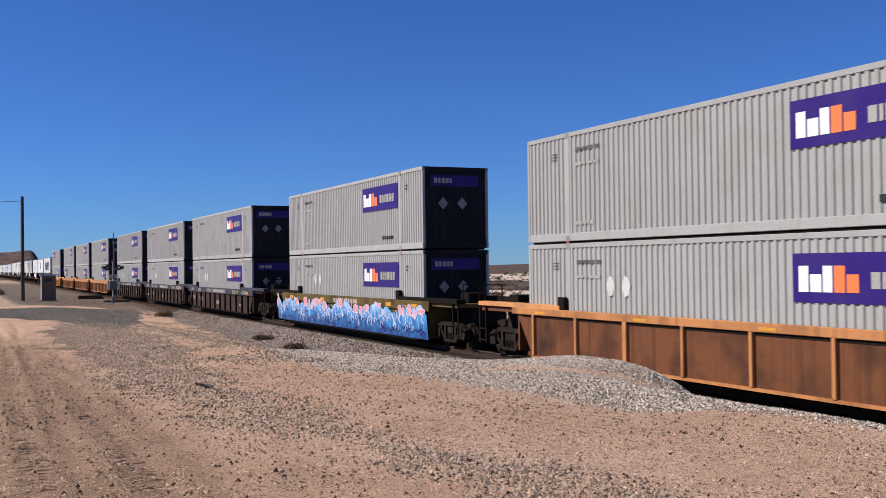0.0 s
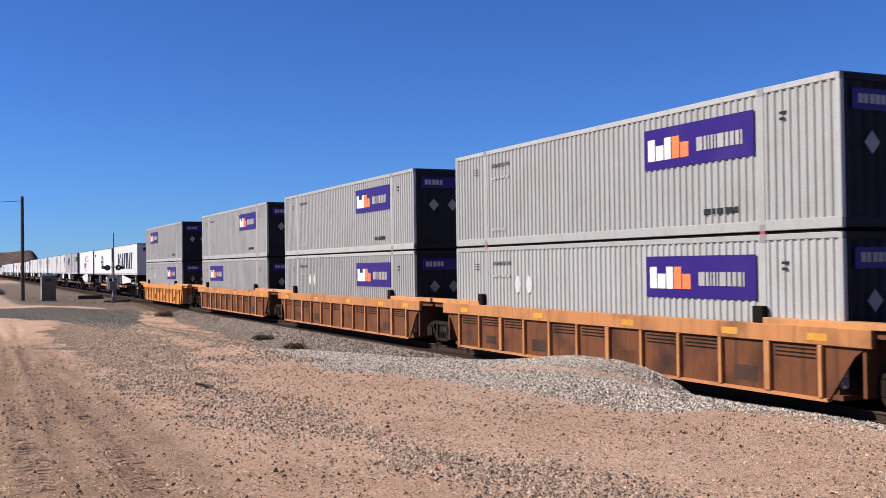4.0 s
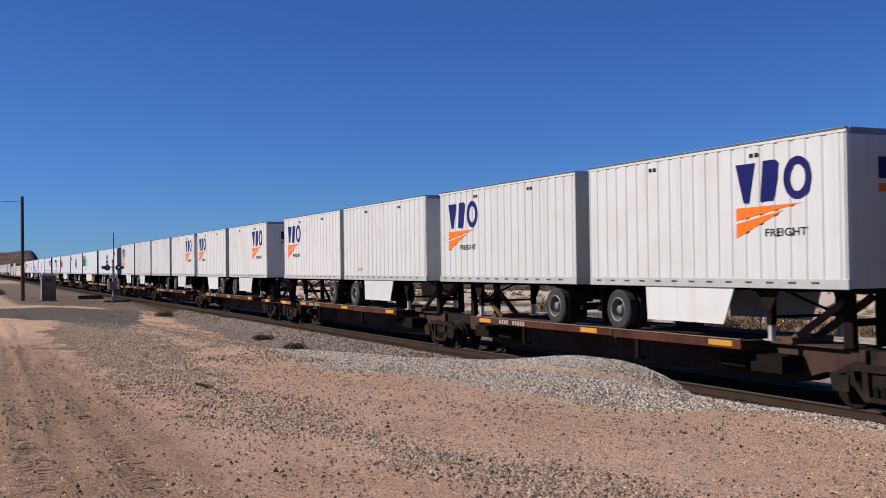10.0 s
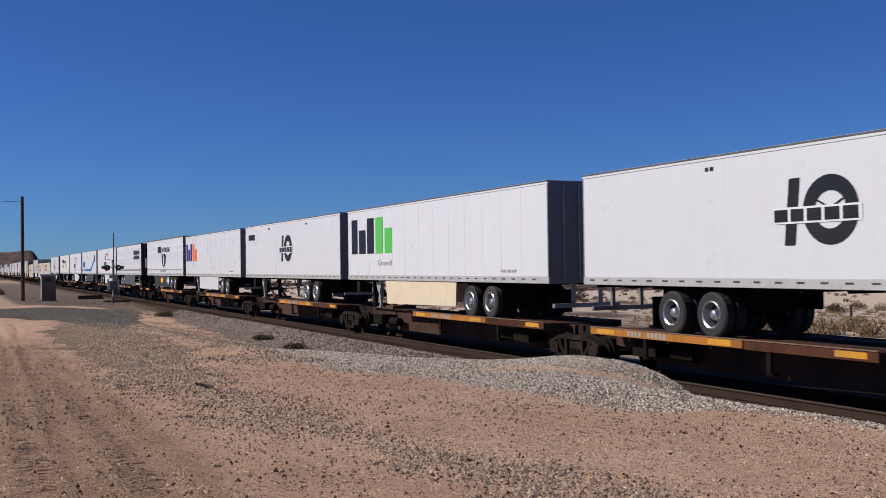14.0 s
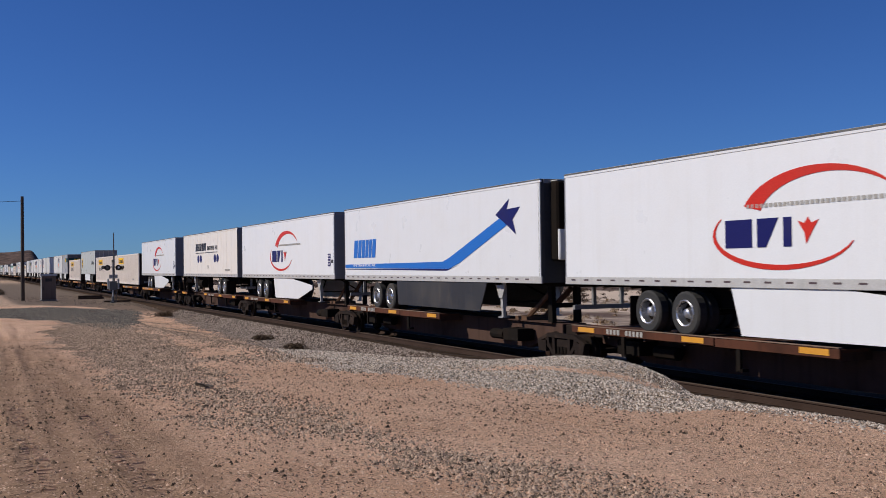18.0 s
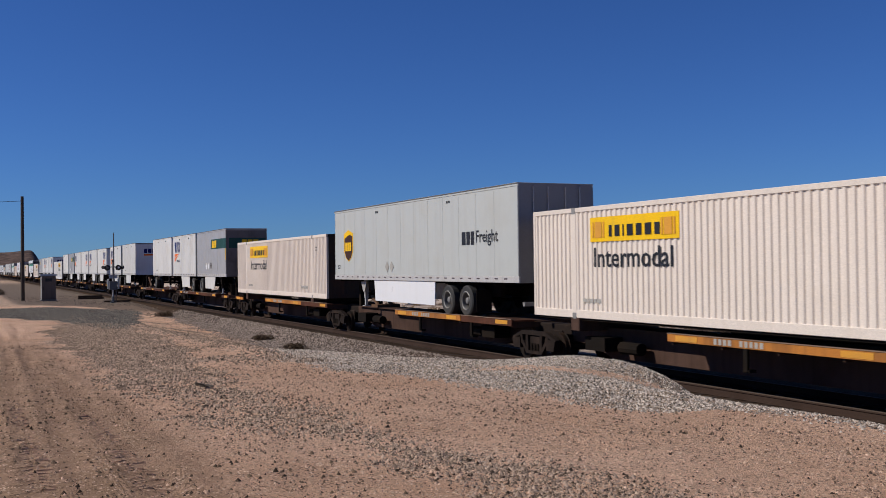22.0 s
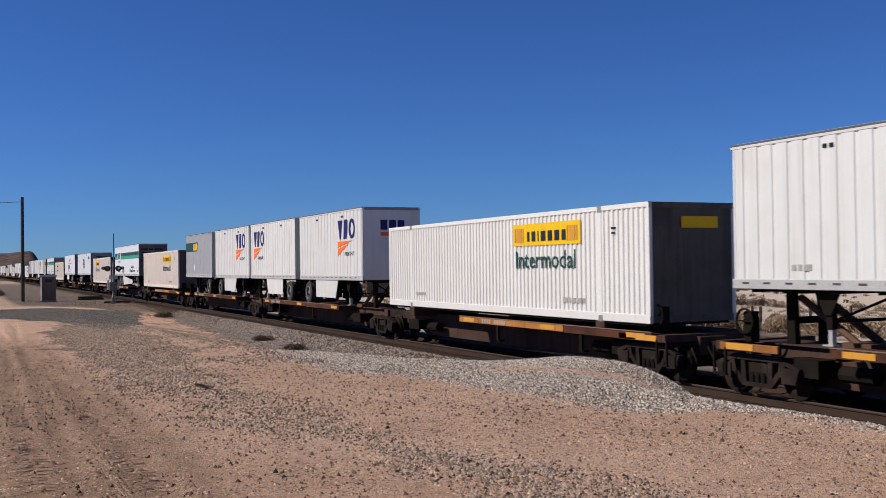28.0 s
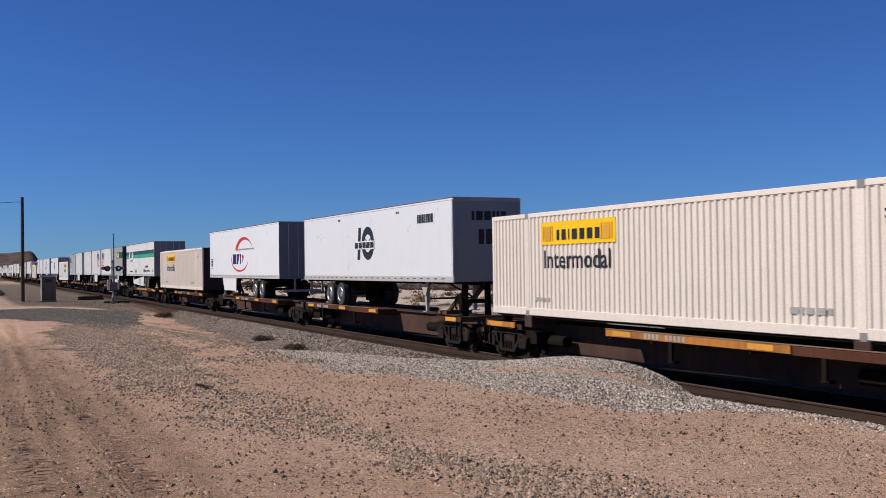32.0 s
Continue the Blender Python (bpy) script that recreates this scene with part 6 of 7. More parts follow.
def scribble(rng, x, z, w, h, y):
    """A quick looping paint mark, no letters."""
    m, pts = M(), []
    n = int(w / h * 9) + 6
    ph = rng.uniform(0, 6)
    for i in range(n):
        u = i / (n - 1)
        pts.append((x + u * w + 0.28 * h * math.sin(i * 1.9 + ph), z + h * (0.5 + 0.5 * math.cos(i * 1.35 + ph))))
    return ribbon(m, pts, 0.016, y)


def spray(parent, xa, xb):
    """Blue wave-like strokes edged in white, with pink forms above them."""
    rng = random.Random(5)

    def brim(x):
        return 1.18 + 0.1 * math.sin(x * 1.7) + 0.07 * math.sin(x * 4.3 + 1)

    top, x = [], xa
    while x < xb:
        top.append((x, brim(x) + rng.uniform(-0.1, 0.1)))
        x += rng.uniform(0.12, 0.26)
    part("graffiti", M().prism([(xa + 0.1, 0.22), (xb, 0.22)] + top[::-1], -1.484, -1.476), GRAFFITI, parent, "blue spray paint waves")
    edge, x = M(), xa + 0.2
    while x < xb - 0.4:
        hi = brim(x) + rng.uniform(-0.22, 0.14)
        lean, dep = rng.uniform(-0.15, 0.45), rng.uniform(0.2, 0.6)
        bow = rng.uniform(-0.16, 0.16)
        pts = [(x + lean * u + bow * math.sin(3.14 * u), hi - dep * u) for u in (0, 0.17, 0.33, 0.5, 0.67, 0.83, 1)]
        ribbon(edge, pts, rng.uniform(0.01, 0.028), -1.488 - 0.0004 * rng.random())
        if rng.random() < 0.35:
            r, cz = rng.uniform(0.09, 0.2), rng.uniform(0.4, 0.9)
            ribbon(edge, [(x + r * math.cos(a * 0.5), cz + r * math.sin(a * 0.5)) for a in range(0, 9)], 0.014, -1.4886)
        x += rng.uniform(0.1, 0.26)
    tagged(part("graffiti", edge, SPRAY_WHITE, parent, "white spray paint strokes"), kind="stuff")
    deep, x = M(), xa + 0.5
    while x < xb - 0.5:
        z = rng.uniform(0.3, 0.75)
        ribbon(deep, [(x + 0.1 * k, z + 0.06 * math.sin(k * 1.3 + x)) for k in range(6)], rng.uniform(0.015, 0.035), -1.4865)
        x += rng.uniform(0.25, 0.6)
    tagged(part("graffiti", deep, NAVY, parent, "dark blue spray paint strokes"), kind="stuff")
    pink, rim, x, k = M(), M(), xa - 0.1, 0
    while x < xb - 0.8:
        w, h = rng.uniform(0.2, 0.7), rng.uniform(0.18, 0.4)
        pz = brim(x) - rng.uniform(0.1, 0.35) if k else 0.75
        h = h if k else 0.75
        o = [(x + w * (0.5 + 0.5 * math.cos(a)) + 0.07 * math.sin(3 * a + k), pz + h * (0.5 + 0.5 * math.sin(a)) + 0.03 * math.sin(2 * a + k)) for a in [0.5236 * i for i in range(12)]]
        o = [(px, min(qz, 1.52)) for px, qz in o]
        pink.prism(o, -1.492, -1.484)
        ribbon(rim, o + o[:1], 0.013, -1.493)
        ribbon(rim, [o[2], (x + w * 0.5, pz + h * 0.45), o[9]], 0.013, -1.4935)
        x += w + (rng.uniform(0.0, 0.25) if rng.random() < 0.6 else rng.uniform(0.7, 1.5))
        k += 1
    tagged(part("graffiti", pink, SPRAY_PINK, parent, "pink spray paint forms"), kind="stuff")
    tagged(part("graffiti", rim, SPRAY_WHITE, parent), kind="stuff")


def well_unit(left, right, body, chord, label, graffiti=False, raised=None, slim=False):
    """One well of a double-stack wagon; local x = 0 is the tail end of its container."""
    u = thing("well_wagon", label, "rail wagon", "wagons of the train")
    x0, x1 = -0.55, L53 + 0.55
    low = 1.35 if slim else 1.2
    e0, e1 = -1.62 if left == "joint" else -2.9, L53 + (1.62 if right == "joint" else 2.9)
    for s in (-1, 1):
        ya, yb = min(s * 1.36, s * 1.42), max(s * 1.36, s * 1.42)
        w = part("well_side", M().prism([(x0 + 0.85, 0.2), (x1 - 0.85, 0.2), (x1 - 0.25, 1.02), (x1, low), (x0, low), (x0 + 0.25, 1.02)], s * 1.36, s * 1.385), body, u, "weathered well side with upright posts")
        part("top_chord", M().box(x0 - 0.2, x1 + 0.2, min(s * 1.34, s * 1.46), max(s * 1.34, s * 1.46), low, 1.54), chord, u, bevel=0.012)
        if slim:
            # Solid black strip in place of the shadow line below the chord.
            part("shadow_strip", M().box(x0 + 0.3, x1 - 0.3, min(s * 1.386, s * 1.4), max(s * 1.386, s * 1.4), low - 0.07, low), BLACK, u, "black strip drawn as the shadow under the chord")
        part("bottom_sill", M().box(x0 + 0.85, x1 - 0.85, min(s * 1.32, s * 1.44), max(s * 1.32, s * 1.44), 0.15, 0.22), chord if raised else BLACK, u)
        n = 8 if slim else 12
        for k in range(n):
            x = x0 + 1.0 + k * (x1 - x0 - 2.0) / (n - 1)
            wd = 0.08 if k in (2, 6, 10) else 0.048
            part("post", M().box(-wd, wd, -0.05, 0.05, 0.22, low), BLACK if body is WELL_BLACK else chord, u, at=(x, s * 1.42, 0), key=("wp", wd, body.name, low), bevel=0.008)
        if raised and s < 0 and not slim:
            slot = M()
            for k in (0, 1, 2, 4, 5, 7, 8, 10):
                a = x0 + 1.0 + k * (x1 - x0 - 2.0) / (n - 1) + 0.16
                q = a + (x1 - x0 - 2.0) / (n - 1) - 0.32
                slot.box(a, q, -1.389, -1.382, 1.08, 1.11).box(a, q, -1.389, -1.382, 1.0, 1.03).box(a, q, -1.389, -1.382, 0.92, 0.95)
            tagged(part("louvres", slot, BLACK, u), kind="stuff")
            rng = random.Random(9)
            for k in (1, 3, 6, 9):
                a = x0 + 1.0 + (k + 0.25) * (x1 - x0 - 2.0) / (n - 1)
                part("patch_plate", M().box(a, a + rng.uniform(0.5, 0.8), -1.392, -1.384, rng.uniform(0.35, 0.45), rng.uniform(0.6, 0.75)), SPINE_BROWN if k % 2 else WELL_RUST, w)
        for xa, xb in ((e0, 1.85), (14.2, e1)):
            m = M().box(xa, xb, min(s * 1.1, s * 1.44), max(s * 1.1, s * 1.44), 1.53 if raised else 1.5, 1.66)
            part("end_guide", m, raised or (BLACK if graffiti else chord), u, bevel=0.01)
        for x in (1.9, 14.05):
            part("lock_block", M().box(x - 0.16, x + 0.16, min(s * 1.3, s * 1.44), max(s * 1.3, s * 1.44), 1.54, 1.88), BLACK, u, bevel=0.02)
        if s < 0:
            for x in (0.6, 5.2, 9.4, 13.0, 15.4):
                part("reflector", M().box(x, x + 0.5, -1.466, -1.46, max(1.28, low + 0.04), 1.46 if slim else 1.42), WELL_YELLOW, u, "yellow reflector plate")
            if body is WELL_BLACK or graffiti:
                bars(u, "stencil", 7.0, 1.27, -1.456, (0.2, 0.2, 0.12, 0.2, 0.2, 0.4, 0.16, 0.2, 0.2, 0.2), 0.18, SIGN_GREY, 0.09)
            if not graffiti and body is WELL_BLACK:
                bars(u, "stencil", 2.6, 0.62, -1.376, (0.2, 0.16, 0.18, 0.2), 0.3, SIGN_GREY, 0.05)
        if graffiti and s < 0:
            spray(w, x0 - 0.9, x1 + 0.2)
        elif s < 0 and body is WELL_BLACK:
            rng = random.Random(len(BUILT))
            for k in range(7):
                x = x0 + 1.0 + k * 2.3 + rng.uniform(-0.3, 0.3)
                tagged(part("graffiti_tag", scribble(rng, x, 1.26, rng.uniform(0.8, 1.5), 0.22, -1.463), SIGN_GREY, u), kind="stuff")
            for k in (0, 5, 9):
                x = x0 + 0.6 + (k + 0.28) * (x1 - x0 - 1.2) / 11
                tagged(part("graffiti_tag", scribble(rng, x, rng.uniform(0.5, 0.8), rng.uniform(0.4, 0.75), rng.uniform(0.14, 0.3), -1.389), SIGN_GREY, w), kind="stuff")
    fl = M()
    for k in range(8):
        x = 0.2 + k * (L53 - 0.4) / 7
        fl.box(x - 0.2, x + 0.2, -1.36, 1.36, 0.2, 0.3)
    for x in (0.4, L53 - 0.4, 2.1, 14.0):
        fl.box(x - 0.3, x + 0.3, -1.34, 1.34, 0.3, 0.415)
    tagged(part("well_floor", fl, body, u), kind="stuff")
    for s, end, e, xb in ((-1, left, e0, x0), (1, right, e1, x1)):
        part("end_platform", M().box(min(e, xb), max(e, xb), -1.34, 1.34, 1.38, 1.5).box(min(xb, xb - s * 0.08), max(xb, xb - s * 0.08), -1.36, 1.36, 0.3, 1.5), body, u)
        part("end_beam", M().box(min(e, xb), max(e, xb), -0.4, 0.4, 0.8, 1.38), TRUCK_STEEL, u)
        if end == "joint":
            if s < 0:
                bogie(u, -1.65)
        else:
            bogie(u, -1.65 if s < 0 else L53 + 1.65)
            coupler(u, e, s, ("wc", s))
            part("ladder", M().box(e - 0.03, e + 0.03, -1.4, -1.36, 0.4, 1.5).box(e - s * 0.4 - 0.03, e - s * 0.4 + 0.03, -1.4, -1.36, 0.4, 1.5).box(min(e, e - s * 0.4), max(e, e - s * 0.4), -1.4, -1.37, 0.45, 0.49).box(min(e, e - s * 0.4), max(e, e - s * 0.4), -1.4, -1.37, 0.8, 0.84), BLACK, u)
            part("grab_post", M().bar((e, -1.2, 1.5), (e, -1.2, 2.15), 0.02).bar((e, -1.2, 2.15), (e, -0.6, 2.15), 0.02).bar((e, -0.6, 1.5), (e, -0.6, 2.15), 0.02), BLACK, u)
            part("brake_box", M().box(e - s * 0.9 - 0.3, e - s * 0.9 + 0.3, -0.7, -0.1, 1.5, 1.85), BLACK, u, bevel=0.03)
    return u


# ---- the train: tail end of every load at 0 s, in metres along the line ----
MOVERS = []
BUILT = {}


def put(kind, u, z):
    if kind in BUILT:
        ob = copy_thing(BUILT[kind], pose(u, YC, z))
    else:
        ob = BUILT[kind] = KINDS[kind]()
        ob.matrix_basis = pose(u, YC, z)
    MOVERS.append((ob, u, z))


def put_well(u, style, left, right, upper, lower):
    key = ("well", style, left, right)
    body, chord, raised, label = {
        "slim": (WELL_RUST, WELL_ORANGE, GUIDE_ORANGE, "rusty orange double-stack well wagon with plain panels"),
        "bright": (WELL_BRIGHT, WELL_BRIGHT, GUIDE_ORANGE, "bright orange double-stack well wagon"),
        "orange": (WELL_RUST, WELL_ORANGE, GUIDE_ORANGE, "rust-streaked orange double-stack well wagon"),
        "black": (WELL_BLACK, WELL_CHORD, None, "faded dark brown double-stack well wagon"),
        "graffiti": (WELL_OLIVE, WELL_OLIVE, None, "olive well wagon sprayed with blue and pink graffiti")}[style]
    if key in BUILT:
        ob = copy_thing(BUILT[key], pose(u, YC, 0))
    else:
        ob = BUILT[key] = well_unit(left, right, body, chord, label, style == "graffiti", raised, style == "slim")
    MOVERS.append((ob, u, 0.0))
    put(lower, u, 0.42)
    put(upper + "_plain", u, 3.378)


def build_train():
    R, T = "box_right", "box_left"
    for u, style, left, right, up, low in (
            (-25.2, "slim", "end", "joint", R, R), (-48.7, "graffiti", "end", "end", R, R),
            (-72.15, "black", "joint", "end", R, R), (-91.6, "black", "joint", "joint", R, R), (-111.0, "black", "end", "joint", R, R),
            (-134.4, "orange", "joint", "end", R, R), (-154.0, "orange", "joint", "joint", R, R), (-173.5, "orange", "end", "joint", R, T),
            (-196.8, "bright", "end", "end", T, R)):
        put_well(u, style, left, right, up, low)
    sets = [
        [("tallmark", -218.1), ("ten_L", -236.1), ("crescent_L", -253.6)],
        [("slant_R", -265.05, "slant_logo", -274.0), ("wedge_R", -283.5, "wedge_L", -292.6), ("white_R", -302.2, "wedge_L", -311.1)],
        [("wedge_R", -322.8, "wedge_Ls", -332.1), ("wedge_R", -341.6, "white_L", -350.9), ("white_R", -360.1, "wedge_Ls", -369.3)],
        [("ten_R", -388.6), ("blocks_green", -406.5), ("ten_L", -423.6), ("blocks_red", -440.9), ("blackshield", -458.0)],
        [("blackpanel", -477.5), ("crescent_R", -494.4), ("bluestripe", -511.8), ("crescent_R", -529.3), ("dotted", -546.6)],
        [("crescent_R", -565.9), ("rib_left", -584.0), ("rib_left", -601.1), ("goldshield", -618.1), ("rib_left", -635.4)],
        [("slant_Rs", -646.8, "wedge_Ls", -655.8), ("white_Rn", -664.9, "", -674.2), ("white_R", -683.2, "wedge_Ls", -692.8)],
        [("wedge_R", -704.5, "wedge_Ls", -713.6), ("wedge_R", -723.0, "wedge_Ls", -732.2), ("slant_Rs", -741.5, "white_L", -750.7)],
        [("rib_right", -769.7), ("wedge_R", -781.0, "wedge_Ls", -790.2), ("wedge_R", -799.05, "slant_L", -808.5)],
        [("rib_cream", -827.7), ("greenband", -846.6), ("rib_left", -866.7)],
        [("ten_R", -885.6), ("crescent_S", -906.0), ("rib_left", -924.5)],
        [("greenband_L", -943.6), ("slant_Rs", -954.8, "wedge_L", -963.9), ("wedge_R", -973.4, "white_L", -982.5)],
        [("white_R", -994.0, "slant_L", -1003.1), ("rib_right", -1022.0), ("ten_L", -1039.8)],
        [("crescent_R", -1059.2), ("white_R", -1069.8, "wedge_L", -1078.9), ("rib_left", -1097.6)],
        [("wedge_R", -1108.8, "white_L", -1117.9), ("goldshield", -1136.4), ("rib_left", -1154.2)],
        [("ten_R", -1173.6), ("wedge_R", -1184.4, "white_L", -1193.5), ("blocks_red", -1212.0)],
        [("crescent_R", -1231.4), ("rib_right", -1249.2), ("white_R", -1260.0, "wedge_L", -1269.1)],
        [("dotted", -1288.6), ("rib_left", -1306.4), ("ten_L", -1324.2)],
    ]
    bounds, nose = [], -200.1
    for si, st in enumerate(sets):
        spans = []
        for e in st:
            if len(e) == 2:
                spans.append((e[1], e[1] + L53))
            else:
                spans.append((e[3], e[1] + L28))
        nxt = sets[si + 1][0] if si + 1 < len(sets) else None
        tail = spans[-1][0] - 1.5
        if nxt:
            tail = (spans[-1][0] + (nxt[1] + (L53 if len(nxt) == 2 else L28))) / 2
        cuts = [nose] + [(spans[i][0] + spans[i + 1][1]) / 2 for i in range(len(spans) - 1)] + [tail]
        for i, e in enumerate(st):
            hi, lo = cuts[i], cuts[i + 1]
            length = hi - lo
            right = "end" if i == 0 else "joint"
            left = "end" if i == len(st) - 1 else "joint"
            colour = SILL_ORANGE if len(e) == 2 and si % 3 != 1 else SILL_BROWN
            label = "brown spine wagon with worn orange sills" if colour is SILL_ORANGE else "rusty brown spine wagon carrying short trailers"
            if len(e) == 2:
                kind, s0 = e[0], e[1] - lo
                if kind.startswith("rib"):
                    decks, hitches = [(s0 + 6.0, s0 + 16.2)], []
                else:
                    front = {"tallmark": 1, "ten_R": 1, "crescent_R": 1, "blackpanel": 1, "bluestripe": 1, "greenband": 1}.get(kind, -1)
                    if front > 0:
                        decks, hitches = [(max(0.9, s0 + 0.3), s0 + 9.4)], [(s0 + L53 - 0.9, 1)]
                    else:
                        decks, hitches = [(s0 + L53 - 9.4, min(length - 0.9, s0 + L53 - 0.3))], [(s0 + 0.9, -1)]
                w = spine_unit(length, left, right, decks, hitches, colour, label)
                if kind.startswith("rib"):
                    for x in (s0 + 2.1, s0 + 14.05):
                        part("pedestal", M().box(x - 0.2, x + 0.2, -1.3, 1.3, 1.08 if x - s0 > 6 else 1.0, 1.347), SPINE_BROWN, w, bevel=0.02)
                    put(kind, e[1], 1.347)
                else:
                    put(kind, e[1], 1.13)
            else:
                c = (e[1] + e[3] + L28) / 2 - lo
                w = spine_unit(length, left, right, [(c - 6.2, c + 5.9)], [(e[1] + L28 - 0.8 - lo, 1), (e[3] + 0.8 - lo, -1)], colour, label)
                put(e[0], e[1], 1.13)
                if e[2]:
                    put(e[2], e[3], 1.13)
            w.location = (lo, YC, 0)
            MOVERS.append((w, lo, 0.0))
        nose = tail


def gone(t):
    """How far the train has run after t seconds."""
    return 26.106 * t + 0.003825 * t * t


def motions():
    for ob, u, z in MOVERS:
        walk(ob, [(t, pose(u + gone(t), YC, z)) for t in (0, 8, 16, 24, 32)])


# ---- beside the line ----
def ground_at(x, y):
    return float(np.maximum(height(np.array([x]), np.array([y])), np.where(abs(y - YC) < 3, bed_height(np.array([x]), np.array([y])), -99))[0])


def leaf_cloud(rng, n, rx, ry, h, size):
    """Small leaf blades filling an uneven dome."""
    a = rng.uniform(0, 6.283, n)
    u = np.sqrt(rng.uniform(0.15, 1, n))
    lump = 0.75 + 0.25 * np.sin(a * 3 + rng.uniform(0, 6)) + 0.12 * np.sin(a * 7)
    e = rng.uniform(0, 1, n)
    c = np.stack([rx * lump * u * np.cos(a) * np.sqrt(1 - e * e * 0.9), ry * lump * u * np.sin(a) * np.sqrt(1 - e * e * 0.9), h * e * u], -1)
    d = rng.normal(0, 1, (n, 3, 3)) * size
    return (c[:, None, :] + d).reshape(-1, 3)


def triangles(name, v):
    n = len(v) // 3
    me = bpy.data.meshes.new(name)
    me.vertices.add(n * 3)
    me.vertices.foreach_set("co", v.astype(np.float32).ravel())
    me.loops.add(n * 3)
    me.loops.foreach_set("vertex_index", np.arange(n * 3, dtype=np.int32))
    me.polygons.add(n)
    me.polygons.foreach_set("loop_start", np.arange(0, n * 3, 3, dtype=np.int32))
    me.update(calc_edges=True)
    return me


def bush(x, y, r, h, leaf, label, seed, n=700):
    rng = np.random.default_rng(seed)
    b = thing("bush", label, "bush", "desert bushes", at=(x, y, ground_at(x, y) - 0.03))
    st = M()
    for k in range(7):
        a = k * 0.9 + rng.uniform(0, 0.5)
        st.bar((0, 0, 0), (r * 0.6 * math.cos(a), r * 0.6 * math.sin(a), h * rng.uniform(0.5, 0.9)), 0.015 + 0.02 * r, 4, 0.006)
    part("stems", st, POLE_WOOD, b)
    part("crown", triangles("crown", leaf_cloud(rng, n, r, r * 0.85, h, 0.02 + 0.018 * r)), leaf, b)


def utility_pole(x, y, top, r, arms, label, lean=0.0):
    z = ground_at(x, y)
    p = thing("utility_pole", label, "utility pole", at=(x, y, z - 0.1))
    h = top - z + 0.1
    part("pole", M().bar((0, 0, 0), (lean, 0, h), r, 12, r * 0.75), POLE_WOOD, p)
    for k in range(arms):
        za = h - 0.25 - 0.75 * k
        # the arms lie across the line of sight
        a = part("crossarm", M().prism([(-1.25, za - 0.06), (1.25, za - 0.06), (1.25, za + 0.06), (-1.25, za + 0.06)], -0.05 - r, 0.05 - r), POLE_WOOD, p)
        a.rotation_euler = (0, 0, 0.75)
        for xi in (-1.1, -0.4, 0.4, 1.1):
            part("insulator", M().bar((xi, -r, za + 0.06), (xi, -r, za + 0.2), 0.04, 8), SIGNAL_GREY, a)
    return p


SIGNAL_AT = (-97.0, 12.36, -0.2)


def signal_mast():
    x, y, z = SIGNAL_AT
    s = thing("crossing_signal", "grey crossing signal with raised gate arm and black lamps", "signal", at=(x, y, z))
    s.scale = (0.87, 0.87, 0.87)
    part("mast", M().bar((0, 0, 0), (0, 0, 4.3), 0.09, 12, 0.08), GALV, s)
    part("gate_arm", M().bar((0.15, 0.08, 1.7), (0.15, 0.08, 7.3), 0.075, 8, 0.05), SIGNAL_GREY, s, "raised gate arm")
    part("foundation", M().box(-0.25, 0.25, -0.25, 0.25, -0.55, 0.05).bar((0, 0, 0.1), (0, 0, 0.6), 0.16, 12), SIGNAL_GREY, s, bevel=0.02)
    part("lamp_arm", M().bar((0, -1.0, 3.7), (0, 1.0, 3.7), 0.045, 8), SIGNAL_BLACK, s)
    for yy in (-0.55, 0.55):
        l = part("lamp_head", M().bar((0.02, yy, 3.62), (0.14, yy, 3.62), 0.3, 20), SIGNAL_BLACK, s, "black lamp head with round backboard")
        part("visor", M().bar((0.14, yy, 3.66), (0.42, yy, 3.66), 0.15, 14), SIGNAL_BLACK, l)
        # The second lens is white: a highlight painted on the lamp.
        part("lens", M().bar((0.42, yy, 3.64), (0.44, yy, 3.64), 0.11, 16), SIGNAL_GREY if yy < 0 else SIGN_WHITE, l)
        part("side_lamp", M().bar((0.0, yy * 1.6, 3.66), (0.14, yy * 1.9, 3.66), 0.17, 16), SIGNAL_BLACK, s)
    part("gate_drive", M().box(-0.3, 0.3, -0.36, 0.36, 1.3, 2.2), SIGNAL_GREY, s, bevel=0.02)
    part("sign_plate", M().box(0.16, 0.19, -0.4, 0.45, 2.5, 2.9), CABIN, s, "white plate on the mast")
    for q in (-1, 1):
        part("counterweight", M().prism([(0.1, 1.4), (0.36, 1.4), (0.36, 2.4), (0.14, 2.45)], q * 0.44, q * 0.6), CABIN, s)
    part("conduit", M().bar((0.12, 0.3, 0), (0.12, 0.3, 1.3), 0.05, 8), SIGNAL_GREY, s)
    part("bell", M().bar((0, 0, 4.35), (0.14, 0.0, 4.35), 0.13, 14), SIGNAL_GREY, s)


